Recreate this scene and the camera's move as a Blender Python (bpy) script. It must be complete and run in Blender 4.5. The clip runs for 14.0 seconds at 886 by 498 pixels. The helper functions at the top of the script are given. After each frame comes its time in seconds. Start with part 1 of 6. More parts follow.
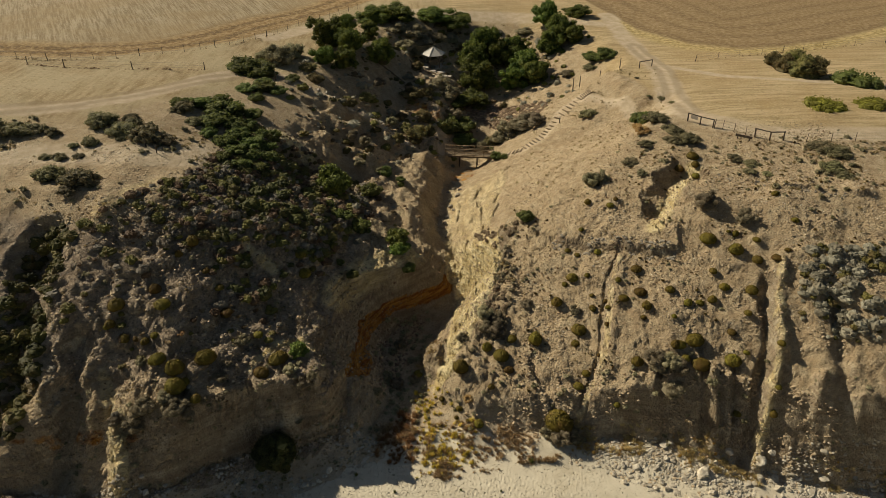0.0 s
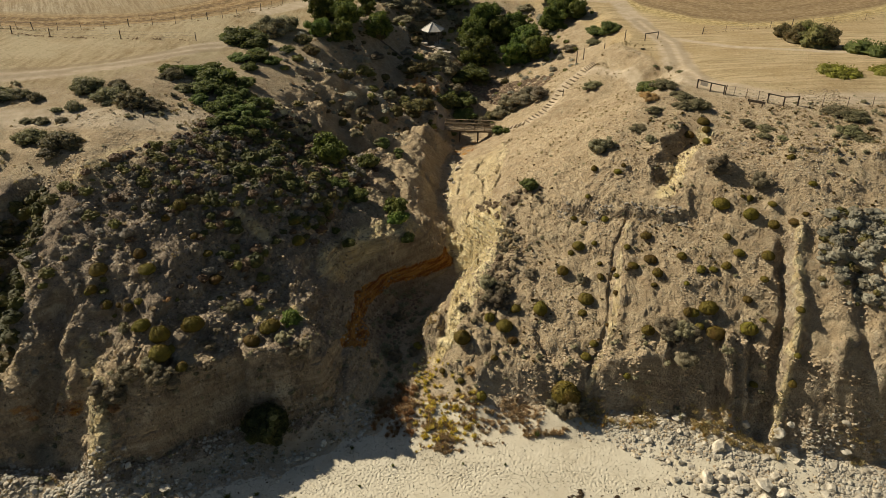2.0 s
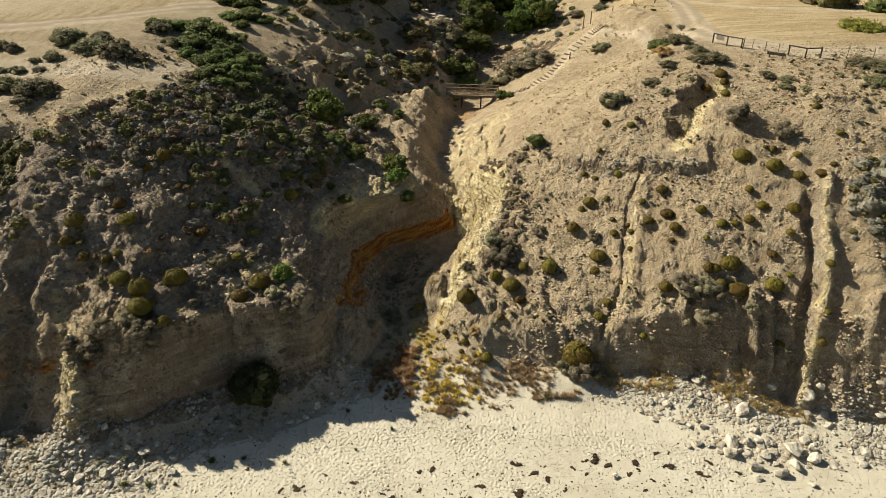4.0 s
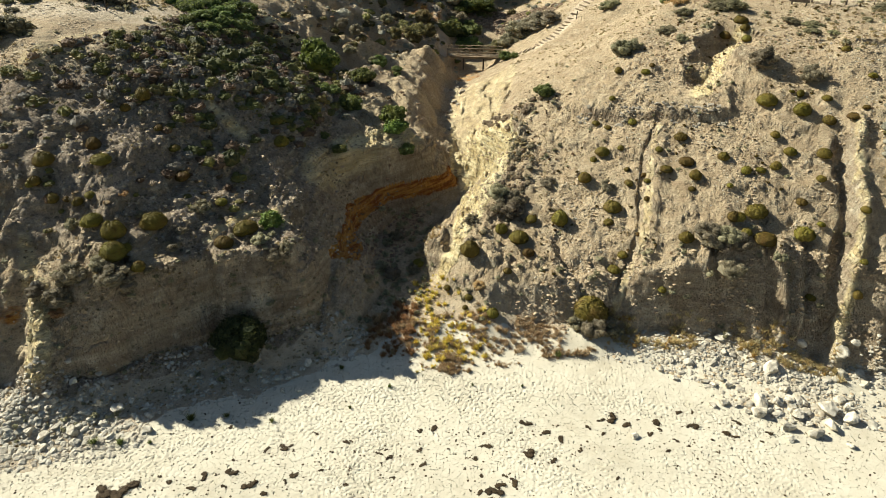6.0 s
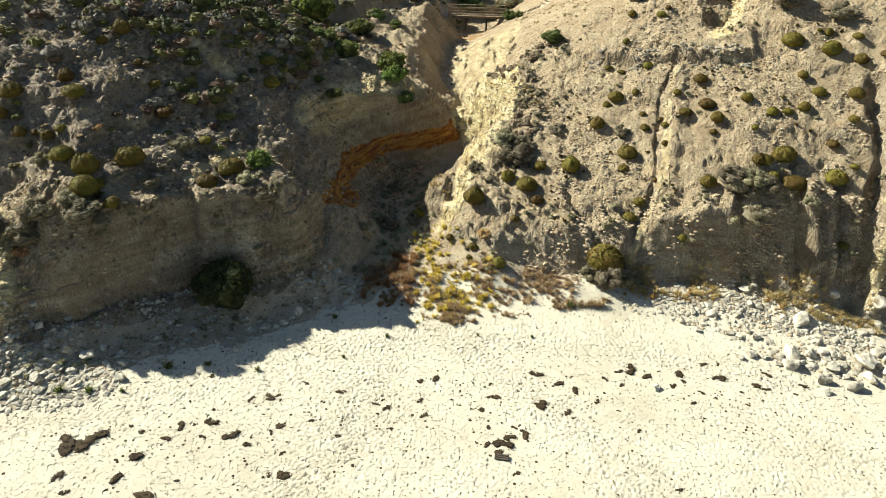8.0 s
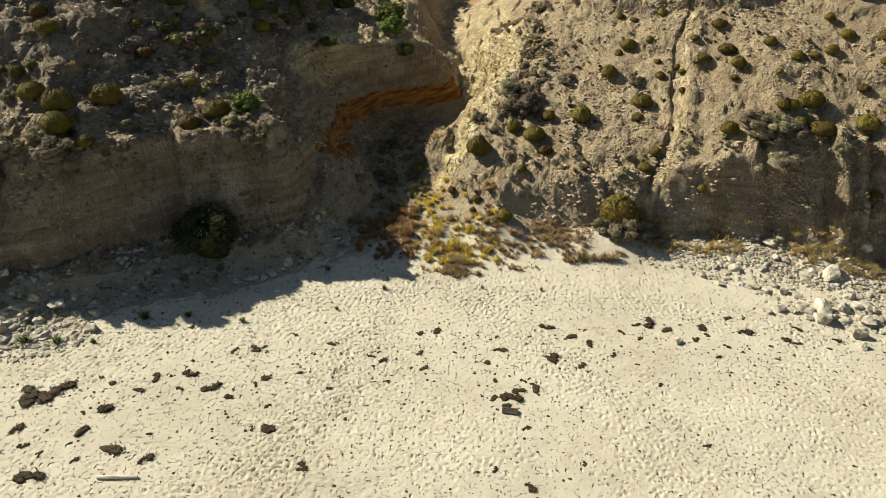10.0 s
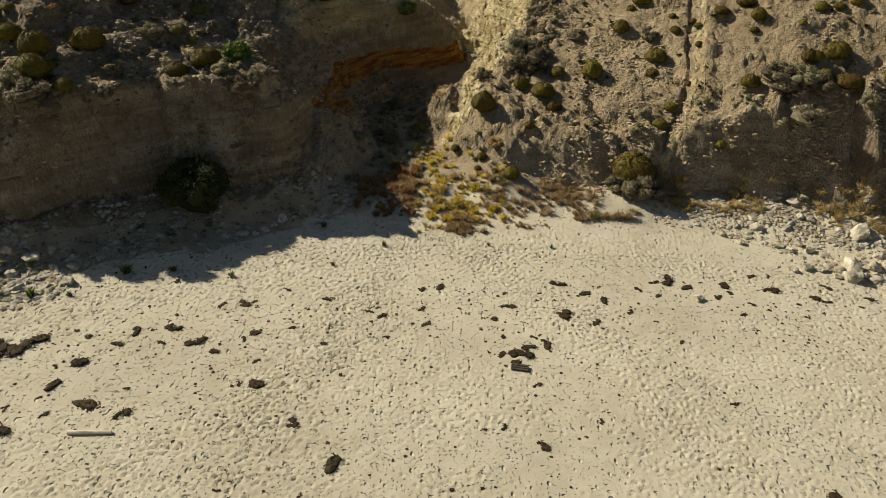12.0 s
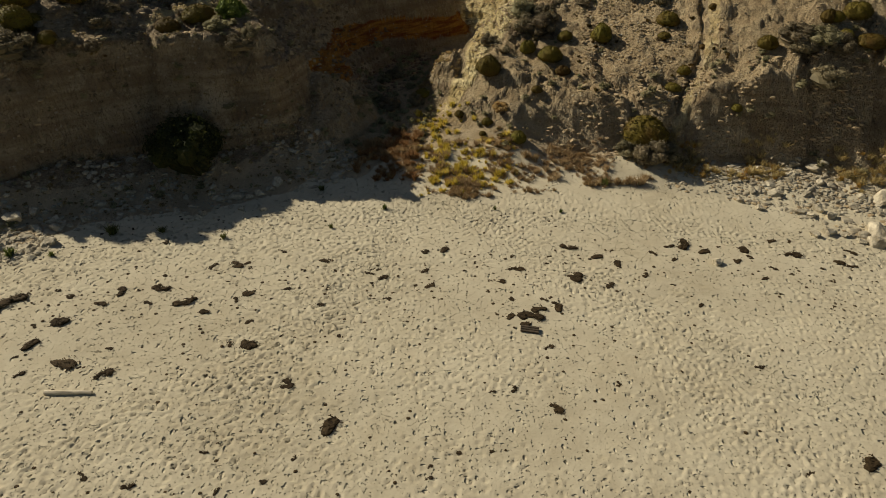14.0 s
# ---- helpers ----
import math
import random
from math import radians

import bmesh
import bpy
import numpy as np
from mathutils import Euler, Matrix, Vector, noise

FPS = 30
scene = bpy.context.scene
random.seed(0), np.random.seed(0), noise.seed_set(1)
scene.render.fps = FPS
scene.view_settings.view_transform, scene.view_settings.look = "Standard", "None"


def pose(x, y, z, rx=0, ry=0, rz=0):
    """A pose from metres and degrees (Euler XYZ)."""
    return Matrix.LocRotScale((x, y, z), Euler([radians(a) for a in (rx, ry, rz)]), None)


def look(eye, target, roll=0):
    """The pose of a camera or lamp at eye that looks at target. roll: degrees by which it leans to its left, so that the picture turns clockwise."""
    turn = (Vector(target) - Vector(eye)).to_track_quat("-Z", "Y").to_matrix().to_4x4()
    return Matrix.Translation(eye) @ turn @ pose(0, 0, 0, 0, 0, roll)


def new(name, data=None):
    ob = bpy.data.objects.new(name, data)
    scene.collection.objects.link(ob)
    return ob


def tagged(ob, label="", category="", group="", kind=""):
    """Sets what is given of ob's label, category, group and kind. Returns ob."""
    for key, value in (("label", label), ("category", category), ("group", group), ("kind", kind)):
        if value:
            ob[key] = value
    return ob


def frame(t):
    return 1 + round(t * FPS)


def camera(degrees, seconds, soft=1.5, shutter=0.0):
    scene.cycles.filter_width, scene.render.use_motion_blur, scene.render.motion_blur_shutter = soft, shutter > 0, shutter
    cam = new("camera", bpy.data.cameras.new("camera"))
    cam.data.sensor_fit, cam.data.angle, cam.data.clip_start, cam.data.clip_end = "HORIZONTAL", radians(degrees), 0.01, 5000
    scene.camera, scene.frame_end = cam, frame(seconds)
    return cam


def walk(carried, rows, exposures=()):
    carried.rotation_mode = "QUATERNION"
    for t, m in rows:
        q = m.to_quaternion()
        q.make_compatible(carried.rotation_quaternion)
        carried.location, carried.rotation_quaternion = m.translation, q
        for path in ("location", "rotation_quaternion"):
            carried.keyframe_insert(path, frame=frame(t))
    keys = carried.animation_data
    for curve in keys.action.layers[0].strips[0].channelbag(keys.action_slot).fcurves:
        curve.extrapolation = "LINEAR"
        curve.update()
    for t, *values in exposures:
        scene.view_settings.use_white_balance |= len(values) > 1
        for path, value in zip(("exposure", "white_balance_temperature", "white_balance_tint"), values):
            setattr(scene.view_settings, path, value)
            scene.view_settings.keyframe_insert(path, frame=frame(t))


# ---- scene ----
cam = camera(63.0, 14.0, soft=0.5)
METRES, EYE, TILT, LEAN, TURN = 34.0, 52.0, -31.0, 0.0, 0.0
ROWS = [
    (0.0, 0.0, 0.0, 0.0, -0.0, 0.0, -0.0),
    (0.5, -0.0016, 0.0184, -0.0165, -0.03, -0.01, 0.03),
    (1.0, -0.0028, 0.0425, -0.0393, -0.05, -0.0, 0.04),
    (1.5, -0.0036, 0.0717, -0.0667, -0.08, -0.02, 0.06),
    (2.0, -0.0044, 0.1021, -0.0969, -0.09, -0.03, 0.08),
    (2.5, -0.0052, 0.1341, -0.1275, -0.08, -0.04, 0.09),
    (3.0, -0.0069, 0.1669, -0.1578, -0.08, -0.07, 0.12),
    (5.5, -0.0188, 0.3374, -0.3028, -0.22, -0.23, 0.04),
    (6.0, -0.0209, 0.3717, -0.3335, -0.26, -0.27, 0.01),
    (6.5, -0.0228, 0.4036, -0.3642, -0.3, -0.31, -0.03),
    (7.0, -0.0244, 0.4346, -0.3938, -0.33, -0.34, -0.06),
    (7.5, -0.0264, 0.4648, -0.4218, -0.36, -0.36, -0.1),
    (8.0, -0.0286, 0.4963, -0.4496, -0.39, -0.37, -0.15),
    (10.5, -0.0305, 0.6231, -0.564, -0.35, -0.48, -0.2),
    (11.0, -0.031, 0.6436, -0.5832, -0.32, -0.5, -0.22),
    (11.5, -0.0325, 0.6644, -0.6008, -0.32, -0.51, -0.23),
    (12.0, -0.0338, 0.681, -0.6174, -0.29, -0.53, -0.28),
    (12.5, -0.0361, 0.6972, -0.6339, -0.29, -0.54, -0.31),
    (13.0, -0.0387, 0.7136, -0.6501, -0.33, -0.54, -0.32),
    (13.5, -0.0403, 0.7305, -0.6654, -0.35, -0.56, -0.33),
    (14.0, -0.04, 0.738, -0.6727, -0.33, -0.58, -0.34),
]
EXPOSURES = ((0.0, 0.0, 7000, 10), (1.5, 0.16, 6850, 10), (3.2, 0.42, 6550, 9), (5.3, 0.86, 6150, 6), (6.5, 1.0, 6000, 4), (8.2, 1.1, 5900, 3), (9.2, 0.8, 6200, 5), (10.4, 0.5, 6350, 7), (11.0, 0.34, 6450, 7), (12.5, -0.08, 6800, 7), (14.0, -0.36, 7150, 8))
walk(cam, [(t, pose(0, 0, EYE, TILT, LEAN, TURN) @ pose(METRES * x, METRES * y, METRES * z, 90 + pitch, roll, yaw)) for t, x, y, z, yaw, pitch, roll in ROWS], EXPOSURES)

# ---------- sky and sun: mid-morning light from inland, over the observer's left shoulder of the bluff ----------
SUN_ELEVATION, SUN_X, SUN_Y = 35.0, -0.85, 0.527
world = bpy.data.worlds.new("sky")
scene.world = world
world.use_nodes = True
wn = world.node_tree.nodes
sky = wn.new("ShaderNodeTexSky")
sky.sky_type, sky.sun_disc = "NISHITA", False
sky.sun_elevation, sky.sun_rotation = radians(SUN_ELEVATION), math.atan2(SUN_X, SUN_Y)
wn["Background"].inputs["Strength"].default_value = 0.039
world.node_tree.links.new(sky.outputs[0], wn["Background"].inputs["Color"])
sun = new("sun", bpy.data.lights.new("sun", "SUN"))
sun.data.energy, sun.data.angle, sun.data.color = 5.0, radians(0.53), (1.0, 0.93, 0.80)
sun_up = math.tan(radians(SUN_ELEVATION)) * math.hypot(SUN_X, SUN_Y)
sun.matrix_world = look((SUN_X * 300, SUN_Y * 300, sun_up * 300), (0, 0, 0))

# ---------- materials ----------
class Nodes:
    """A short way to write node materials."""

    def __init__(self, name, roughness=0.9):
        self.mat = bpy.data.materials.new(name)
        self.mat.use_nodes = True
        self.tree = self.mat.node_tree
        self.bsdf = self.tree.nodes["Principled BSDF"]
        self.bsdf.inputs["Roughness"].default_value = roughness
        self.bsdf.inputs["Specular IOR Level"].default_value = 0.25

    def add(self, kind, **values):
        node = self.tree.nodes.new(kind)
        for key, value in values.items():
            node.inputs[key].default_value = value
        return node

    def link(self, a, b):
        self.tree.links.new(a, b)

    def coords(self, scale=(1, 1, 1), local=False, turned=0.0):
        at = self.add("ShaderNodeTexCoord") if local else self.add("ShaderNodeNewGeometry")
        turn = self.add("ShaderNodeMapping", Scale=scale)
        source = at.outputs["Object" if local else "Position"]
        if turned:
            spun = self.add("ShaderNodeMapping", Rotation=(0, 0, turned))
            self.link(source, spun.inputs["Vector"])
            source = spun.outputs[0]
        self.link(source, turn.inputs["Vector"])
        return turn.outputs[0]

    def noise(self, scale, detail=4.0, stretch=(1, 1, 1), rough=0.6, local=False, turned=0.0):
        node = self.add("ShaderNodeTexNoise", Scale=scale, Detail=detail, Roughness=rough)
        self.link(self.coords(stretch, local, turned), node.inputs["Vector"])
        return node.outputs["Fac"]

    def ramp(self, fac, low, high, a=0.0, b=1.0):
        node = self.add("ShaderNodeMapRange")
        node.inputs["From Min"].default_value = low
        if isinstance(high, (int, float)):
            node.inputs["From Max"].default_value = high
        else:
            self.link(high, node.inputs["From Max"])
        node.inputs["To Min"].default_value, node.inputs["To Max"].default_value = a, b
        self.link(fac, node.inputs["Value"])
        return node.outputs[0]

    def math(self, op, a, b=0.5):
        node = self.tree.nodes.new("ShaderNodeMath")
        node.operation = op
        for k, v in enumerate((a, b)):
            if isinstance(v, (int, float)):
                node.inputs[k].default_value = v
            else:
                self.link(v, node.inputs[k])
        return node.outputs[0]

    def mix(self, fac, a, b, blend="MIX"):
        node = self.tree.nodes.new("ShaderNodeMix")
        node.data_type, node.blend_type = "RGBA", blend
        for key, v in ((0, fac), (6, a), (7, b)):
            if isinstance(v, (int, float)):
                node.inputs[key].default_value = v
            elif isinstance(v, tuple):
                node.inputs[key].default_value = (*v, 1)
            else:
                self.link(v, node.inputs[key])
        return node.outputs[2]

    def attribute(self, name):
        node = self.tree.nodes.new("ShaderNodeAttribute")
        node.attribute_name = name
        split = self.tree.nodes.new("ShaderNodeSeparateColor")
        self.link(node.outputs["Color"], split.inputs[0])
        return split.outputs

    def bump(self, height, strength=0.5, distance=0.05, below=None):
        node = self.add("ShaderNodeBump", Strength=strength, Distance=distance)
        self.link(height, node.inputs["Height"])
        if below is not None:
            self.link(below, node.inputs["Normal"])
        return node.outputs[0]

    def done(self, colour, normal=None):
        if isinstance(colour, tuple):
            self.bsdf.inputs["Base Color"].default_value = (*colour, 1)
        else:
            self.link(colour, self.bsdf.inputs["Base Color"])
        if normal is not None:
            self.link(normal, self.bsdf.inputs["Normal"])
        return self.mat


def earth_material():
    """Bare soil, clay, pale rock with painted sunlit flanks, ochre, stubble and trodden paths, laid out by the land's
    own cover.
    """
    n = Nodes("earth", 0.95)
    cover, more = n.attribute("cover"), n.attribute("growth")
    big, mid, fine = n.noise(0.12, 5), n.noise(0.9, 6), n.noise(5.5, 5)
    soil = n.mix(n.ramp(big, 0.35, 0.65), (0.45, 0.325, 0.182), (0.565, 0.425, 0.248))
    soil = n.mix(n.ramp(mid, 0.42, 0.7), soil, (0.66, 0.525, 0.325))
    # dark specks: tiny plants and their shadows, put into the soil colour
    soil = n.mix(n.ramp(fine, 0.55, 0.68, 0, 0.65), soil, (0.24, 0.17, 0.095))
    soil = n.mix(n.ramp(n.noise(2.3, 5), 0.56, 0.68, 0, 0.6), soil, (0.28, 0.21, 0.115))
    # grey crumbly ground under scrub
    grey = n.mix(n.ramp(mid, 0.4, 0.65), (0.325, 0.245, 0.16), (0.50, 0.40, 0.28))
    grey = n.mix(n.ramp(n.noise(3.6, 6), 0.5, 0.62, 0, 0.8), grey, (0.15, 0.12, 0.085))
    colour = n.mix(more[1], soil, grey)
    colour = n.mix(n.ramp(n.noise(13.0, 4), 0.54, 0.64, 0, 0.7), colour, (0.21, 0.15, 0.085))
    colour = n.mix(n.ramp(n.noise(9.0, 4), 0.40, 0.32, 0, 0.5), colour, (0.72, 0.61, 0.42))
    # clay and sandstone of the steep faces, in thin tilted beds
    beds = n.noise(1.0, 5, (0.12, 0.12, 2.6))
    clay = n.mix(n.ramp(beds, 0.36, 0.66), (0.34, 0.252, 0.155), (0.55, 0.45, 0.295))
    clay = n.mix(n.ramp(n.noise(0.42, 6), 0.50, 0.62, 0, 0.6), clay, (0.235, 0.17, 0.10))
    clay = n.mix(n.ramp(n.noise(0.33, 5, (1, 1, 1.6)), 0.44, 0.34, 0, 0.75), clay, (0.70, 0.60, 0.41))
    crack = n.math("ABSOLUTE", n.math("SUBTRACT", n.noise(0.8, 4, (1.2, 1.2, 0.35)), 0.5))
    clay = n.mix(n.ramp(crack, 0.0, 0.012, 0.6, 0), clay, (0.14, 0.10, 0.06))
    clay = n.mix(n.ramp(n.noise(8.0, 5), 0.54, 0.66, 0, 0.5), clay, (0.20, 0.145, 0.085))
    clay = n.mix(n.ramp(n.noise(1.6, 4, (1.6, 1.6, 0.12)), 0.5, 0.74, 0, 0.4), clay, (0.26, 0.19, 0.12))
    colour = n.mix(more[2], colour, clay)
    # stubble field: rows towards the sea on one side of the gully, along it on the other
    split = n.tree.nodes.new("ShaderNodeSeparateXYZ")
    n.link(n.coords(), split.inputs[0])
    side = n.ramp(split.outputs[0], -2, 2)
    rows = n.mix(side, n.noise(1.1, 6, (1.3, 0.16, 1)), n.noise(1.1, 6, (0.14, 1.1, 1)))
    straw = n.mix(n.ramp(rows, 0.36, 0.62), n.mix(side, (0.36, 0.25, 0.115), (0.44, 0.315, 0.15)), n.mix(side, (0.56, 0.43, 0.24), (0.70, 0.54, 0.30)))
    straw = n.mix(n.ramp(n.noise(0.10, 4), 0.42, 0.62, 0, 0.7), straw, n.mix(side, (0.60, 0.50, 0.30), (0.50, 0.345, 0.16)))
    straw = n.mix(n.ramp(n.noise(3.4, 5), 0.52, 0.68, 0, 0.75), straw, (0.70, 0.56, 0.33))
    straw = n.mix(n.ramp(n.noise(2.1, 6), 0.56, 0.70, 0, 0.6), straw, (0.28, 0.19, 0.085))
    # tilled land: pale stubble rows and turned brown headlands on one side, brown stubble and a golden verge on the other
    field, mixed = n.attribute("field"), n.attribute("bands")
    stubble = n.mix(n.ramp(n.noise(1.0, 5, (3.4, 0.16, 1), 0.6, False, -0.48), 0.40, 0.60), (0.33, 0.24, 0.125), (0.56, 0.455, 0.28))
    stubble = n.mix(n.ramp(n.noise(2.2, 6), 0.52, 0.66, 0, 0.6), stubble, (0.64, 0.55, 0.38))
    stubble = n.mix(n.ramp(n.noise(0.06, 4), 0.45, 0.62, 0, 0.6), stubble, (0.44, 0.31, 0.15))
    straw = n.mix(field[0], straw, stubble)
    turned = n.mix(n.ramp(n.noise(1.3, 6), 0.4, 0.62), (0.33, 0.205, 0.08), (0.58, 0.41, 0.20))
    straw = n.mix(field[1], straw, turned)
    brown = n.mix(n.ramp(n.noise(1.7, 6, (0.8, 1.0, 1)), 0.42, 0.64), (0.32, 0.215, 0.10), (0.50, 0.36, 0.19))
    straw = n.mix(field[2], straw, brown)
    verge = n.mix(n.ramp(n.noise(1.4, 6), 0.4, 0.62), (0.42, 0.30, 0.11), (0.74, 0.58, 0.28))
    straw = n.mix(mixed[0], straw, verge)
    straw = n.mix(n.math("MULTIPLY", mixed[1], n.ramp(n.noise(1.7, 5), 0.35, 0.6)), straw, (0.21, 0.135, 0.06))
    colour = n.mix(more[0], colour, straw)
    path = n.mix(n.ramp(mid, 0.35, 0.7), (0.60, 0.47, 0.30), (0.74, 0.61, 0.42))
    colour = n.mix(n.math("MULTIPLY", cover[0], n.ramp(mid, 0.2, 0.6, 0.75, 1.0)), colour, path)
    colour = n.mix(n.math("MULTIPLY", mixed[2], 0.5), colour, (0.37, 0.27, 0.16))
    ochre = n.mix(n.ramp(n.noise(2.0, 5, (0.25, 0.25, 2.0)), 0.40, 0.62), (0.26, 0.085, 0.018), (0.60, 0.30, 0.065))
    colour = n.mix(n.ramp(n.math("ADD", cover[1], n.ramp(mid, 0.3, 0.7, -0.25, 0.25)), 0.3, 0.6), colour, ochre)
    layers = n.noise(1.0, 5, (0.5, 0.25, 2.4), 0.5, False, 0.5)
    # one colour for the pale rock and the painted sunlit flanks
    chalk_and_lit = n.mix(n.ramp(layers, 0.38, 0.60), (0.64, 0.485, 0.225), (0.86, 0.72, 0.405))
    seam = n.math("ABSOLUTE", n.math("SUBTRACT", n.noise(1.0, 3, (0.22, 0.22, 2.2)), 0.5))
    chalk_and_lit = n.mix(n.ramp(seam, 0.0, 0.016, 0.8, 0), chalk_and_lit, (0.30, 0.21, 0.10))
    chalk_and_lit = n.mix(n.ramp(fine, 0.58, 0.70, 0, 0.4), chalk_and_lit, (0.50, 0.39, 0.21))
    colour = n.mix(n.ramp(n.math("ADD", cover[2], n.ramp(mid, 0.3, 0.7, -0.2, 0.2)), 0.25, 0.7), colour, chalk_and_lit)
    # pebbles, in the open ground only
    cells = n.add("ShaderNodeTexVoronoi", Scale=3.0, Randomness=1.0)
    n.link(n.coords(), cells.inputs["Vector"])
    stones = n.math("MULTIPLY", n.ramp(cells.outputs["Distance"], 0.16, 0.24, 1, 0), n.ramp(n.noise(1.4, 2), 0.5, 0.6))
    stones = n.math("MULTIPLY", stones, n.math("SUBTRACT", 1.0, more[0]))
    colour = n.mix(n.math("MULTIPLY", stones, 0.7), colour, (0.62, 0.54, 0.41))
    low = n.bump(n.noise(2.2, 6), 0.9, 0.45)
    low = n.bump(fine, 1.0, 0.36, low)
    low = n.bump(n.noise(18.0, 3), 0.9, 0.10, low)
    ribs = n.math("MULTIPLY", cover[2], layers)
    low = n.bump(ribs, 1.0, 0.5, low)
    flutes = n.math("MULTIPLY", more[2], n.noise(2.4, 4, (1.6, 1.6, 0.25)))
    low = n.bump(flutes, 0.9, 0.5, low)
    return n.done(colour, n.bump(stones, 0.7, 0.12, low))


def sand_material():
    n = Nodes("beach_sand", 0.95)
    cover = n.attribute("cover")
    big, fine = n.noise(0.16, 5), n.noise(40.0, 3)
    colour = n.mix(n.ramp(big, 0.35, 0.7), (0.52, 0.452, 0.318), (0.63, 0.562, 0.412))
    colour = n.mix(n.ramp(n.noise(1.1, 5), 0.40, 0.75, 0, 0.5), colour, (0.71, 0.648, 0.49))
    colour = n.mix(n.ramp(n.noise(7.0, 5), 0.56, 0.72, 0, 0.3), colour, (0.34, 0.265, 0.17))
    colour = n.mix(n.ramp(cover[1], 0.1, 0.9), colour, (0.40, 0.33, 0.23))
    normal, strewn = None, n.math("MULTIPLY", n.ramp(n.noise(0.22, 3), 0.34, 0.56, 0.7, 1.0), cover[0])
    # prints of all sizes, close together on the trails
    for scale, stretch, deep in ((3.0, (1.0, 0.6, 1), 0.07), (3.9, (0.6, 1.0, 1), 0.07), (4.8, (1.0, 0.75, 1), 0.06), (5.9, (0.8, 1.0, 1), 0.055), (7.6, (1.0, 0.8, 1), 0.045), (9.6, (1.0, 1.0, 1), 0.035)):
        pits = n.add("ShaderNodeTexVoronoi", Scale=scale, Randomness=1.0)
        n.link(n.coords(stretch), pits.inputs["Vector"])
        chance = n.tree.nodes.new("ShaderNodeSeparateColor")
        n.link(pits.outputs["Color"], chance.inputs[0])
        bowl = n.ramp(pits.outputs["Distance"], 0.04, n.ramp(chance.outputs[1], 0, 1, 0.14, 0.26), 1.0, 0.0)
        sparse = n.math("SUBTRACT", 1.0, n.math("MULTIPLY", strewn, 0.76))
        dent = n.math("MULTIPLY", bowl, n.math("GREATER_THAN", chance.outputs[0], sparse))
        normal = n.bump(n.math("MULTIPLY", dent, n.ramp(cover[0], 0.4, 1, -1.15, -2.6)), 1.0, deep, normal)
    normal = n.bump(n.noise(9.0, 5), 0.4, 0.04, normal)
    return n.done(colour, n.bump(fine, 0.4, 0.01, normal))


def leaf_material(name, dark, light, tip, rough=0.7, thin=0.4):
    """Leaves: colour from leaf to leaf, plant to plant and patch to patch; some light shines through them."""
    n = Nodes(name, rough)
    info, island = n.tree.nodes.new("ShaderNodeObjectInfo"), n.tree.nodes.new("ShaderNodeNewGeometry")
    colour = n.mix(n.ramp(island.outputs["Random Per Island"], 0.1, 0.9), dark, light)
    colour = n.mix(n.ramp(n.noise(0.9, 4), 0.48, 0.72), colour, tip)
    shift = n.tree.nodes.new("ShaderNodeHueSaturation")
    n.link(n.ramp(info.outputs["Random"], 0, 1, 0.475, 0.52), shift.inputs["Hue"])
    n.link(n.ramp(info.outputs["Random"], 0, 1, 0.75, 1.25), shift.inputs["Value"])
    n.link(colour, shift.inputs["Color"])
    glow = n.add("ShaderNodeBsdfTranslucent")
    n.link(shift.outputs[0], glow.inputs["Color"])
    both = n.add("ShaderNodeMixShader", Fac=thin)
    n.link(n.bsdf.outputs[0], both.inputs[1])
    n.link(glow.outputs[0], both.inputs[2])
    n.link(both.outputs[0], n.tree.nodes["Material Output"].inputs["Surface"])
    return n.done(shift.outputs[0])


def plain_material(name, a, b, scale=3.0, stretch=(1, 1, 1), rough=0.85, bump=0.5, depth=0.02, metal=0.0, local=True):
    n = Nodes(name, rough)
    n.bsdf.inputs["Metallic"].default_value = metal
    grain = n.noise(scale, 6, stretch, 0.65, local)
    colour = n.mix(n.ramp(grain, 0.35, 0.68), a, b)
    info = n.tree.nodes.new("ShaderNodeObjectInfo")
    shade = n.tree.nodes.new("ShaderNodeHueSaturation")
    n.link(n.ramp(info.outputs["Random"], 0, 1, 0.78, 1.18), shade.inputs["Value"])
    n.link(colour, shade.inputs["Color"])
    return n.done(shade.outputs[0], n.bump(grain, bump, depth))


EARTH, SAND = earth_material(), sand_material()
CUSHION = leaf_material("cushion_leaves", (0.046, 0.036, 0.007), (0.18, 0.138, 0.018), (0.165, 0.10, 0.02), thin=0.2)
GREEN = leaf_material("green_leaves", (0.075, 0.095, 0.026), (0.18, 0.21, 0.052), (0.24, 0.25, 0.08))
BRIGHT = leaf_material("bright_leaves", (0.07, 0.095, 0.02), (0.19, 0.235, 0.045), (0.24, 0.26, 0.06), thin=0.3)
SAGE = leaf_material("sage_leaves", (0.115, 0.105, 0.052), (0.27, 0.245, 0.12), (0.33, 0.28, 0.15))
HEATH = leaf_material("heath_leaves", (0.075, 0.066, 0.018), (0.19, 0.165, 0.04), (0.16, 0.11, 0.045), thin=0.25)
MOSSY = leaf_material("mossy_leaves", (0.045, 0.050, 0.014), (0.118, 0.122, 0.028), (0.13, 0.112, 0.036), thin=0.25)
HOARY = leaf_material("hoary_leaves", (0.15, 0.135, 0.095), (0.33, 0.30, 0.22), (0.27, 0.22, 0.15), thin=0.25)
BRUSH = leaf_material("brush_twigs", (0.17, 0.125, 0.065), (0.36, 0.285, 0.165), (0.25, 0.225, 0.115), thin=0.3)
UMBER = leaf_material("umber_leaves", (0.095, 0.062, 0.03), (0.235, 0.165, 0.085), (0.17, 0.12, 0.06), thin=0.25)
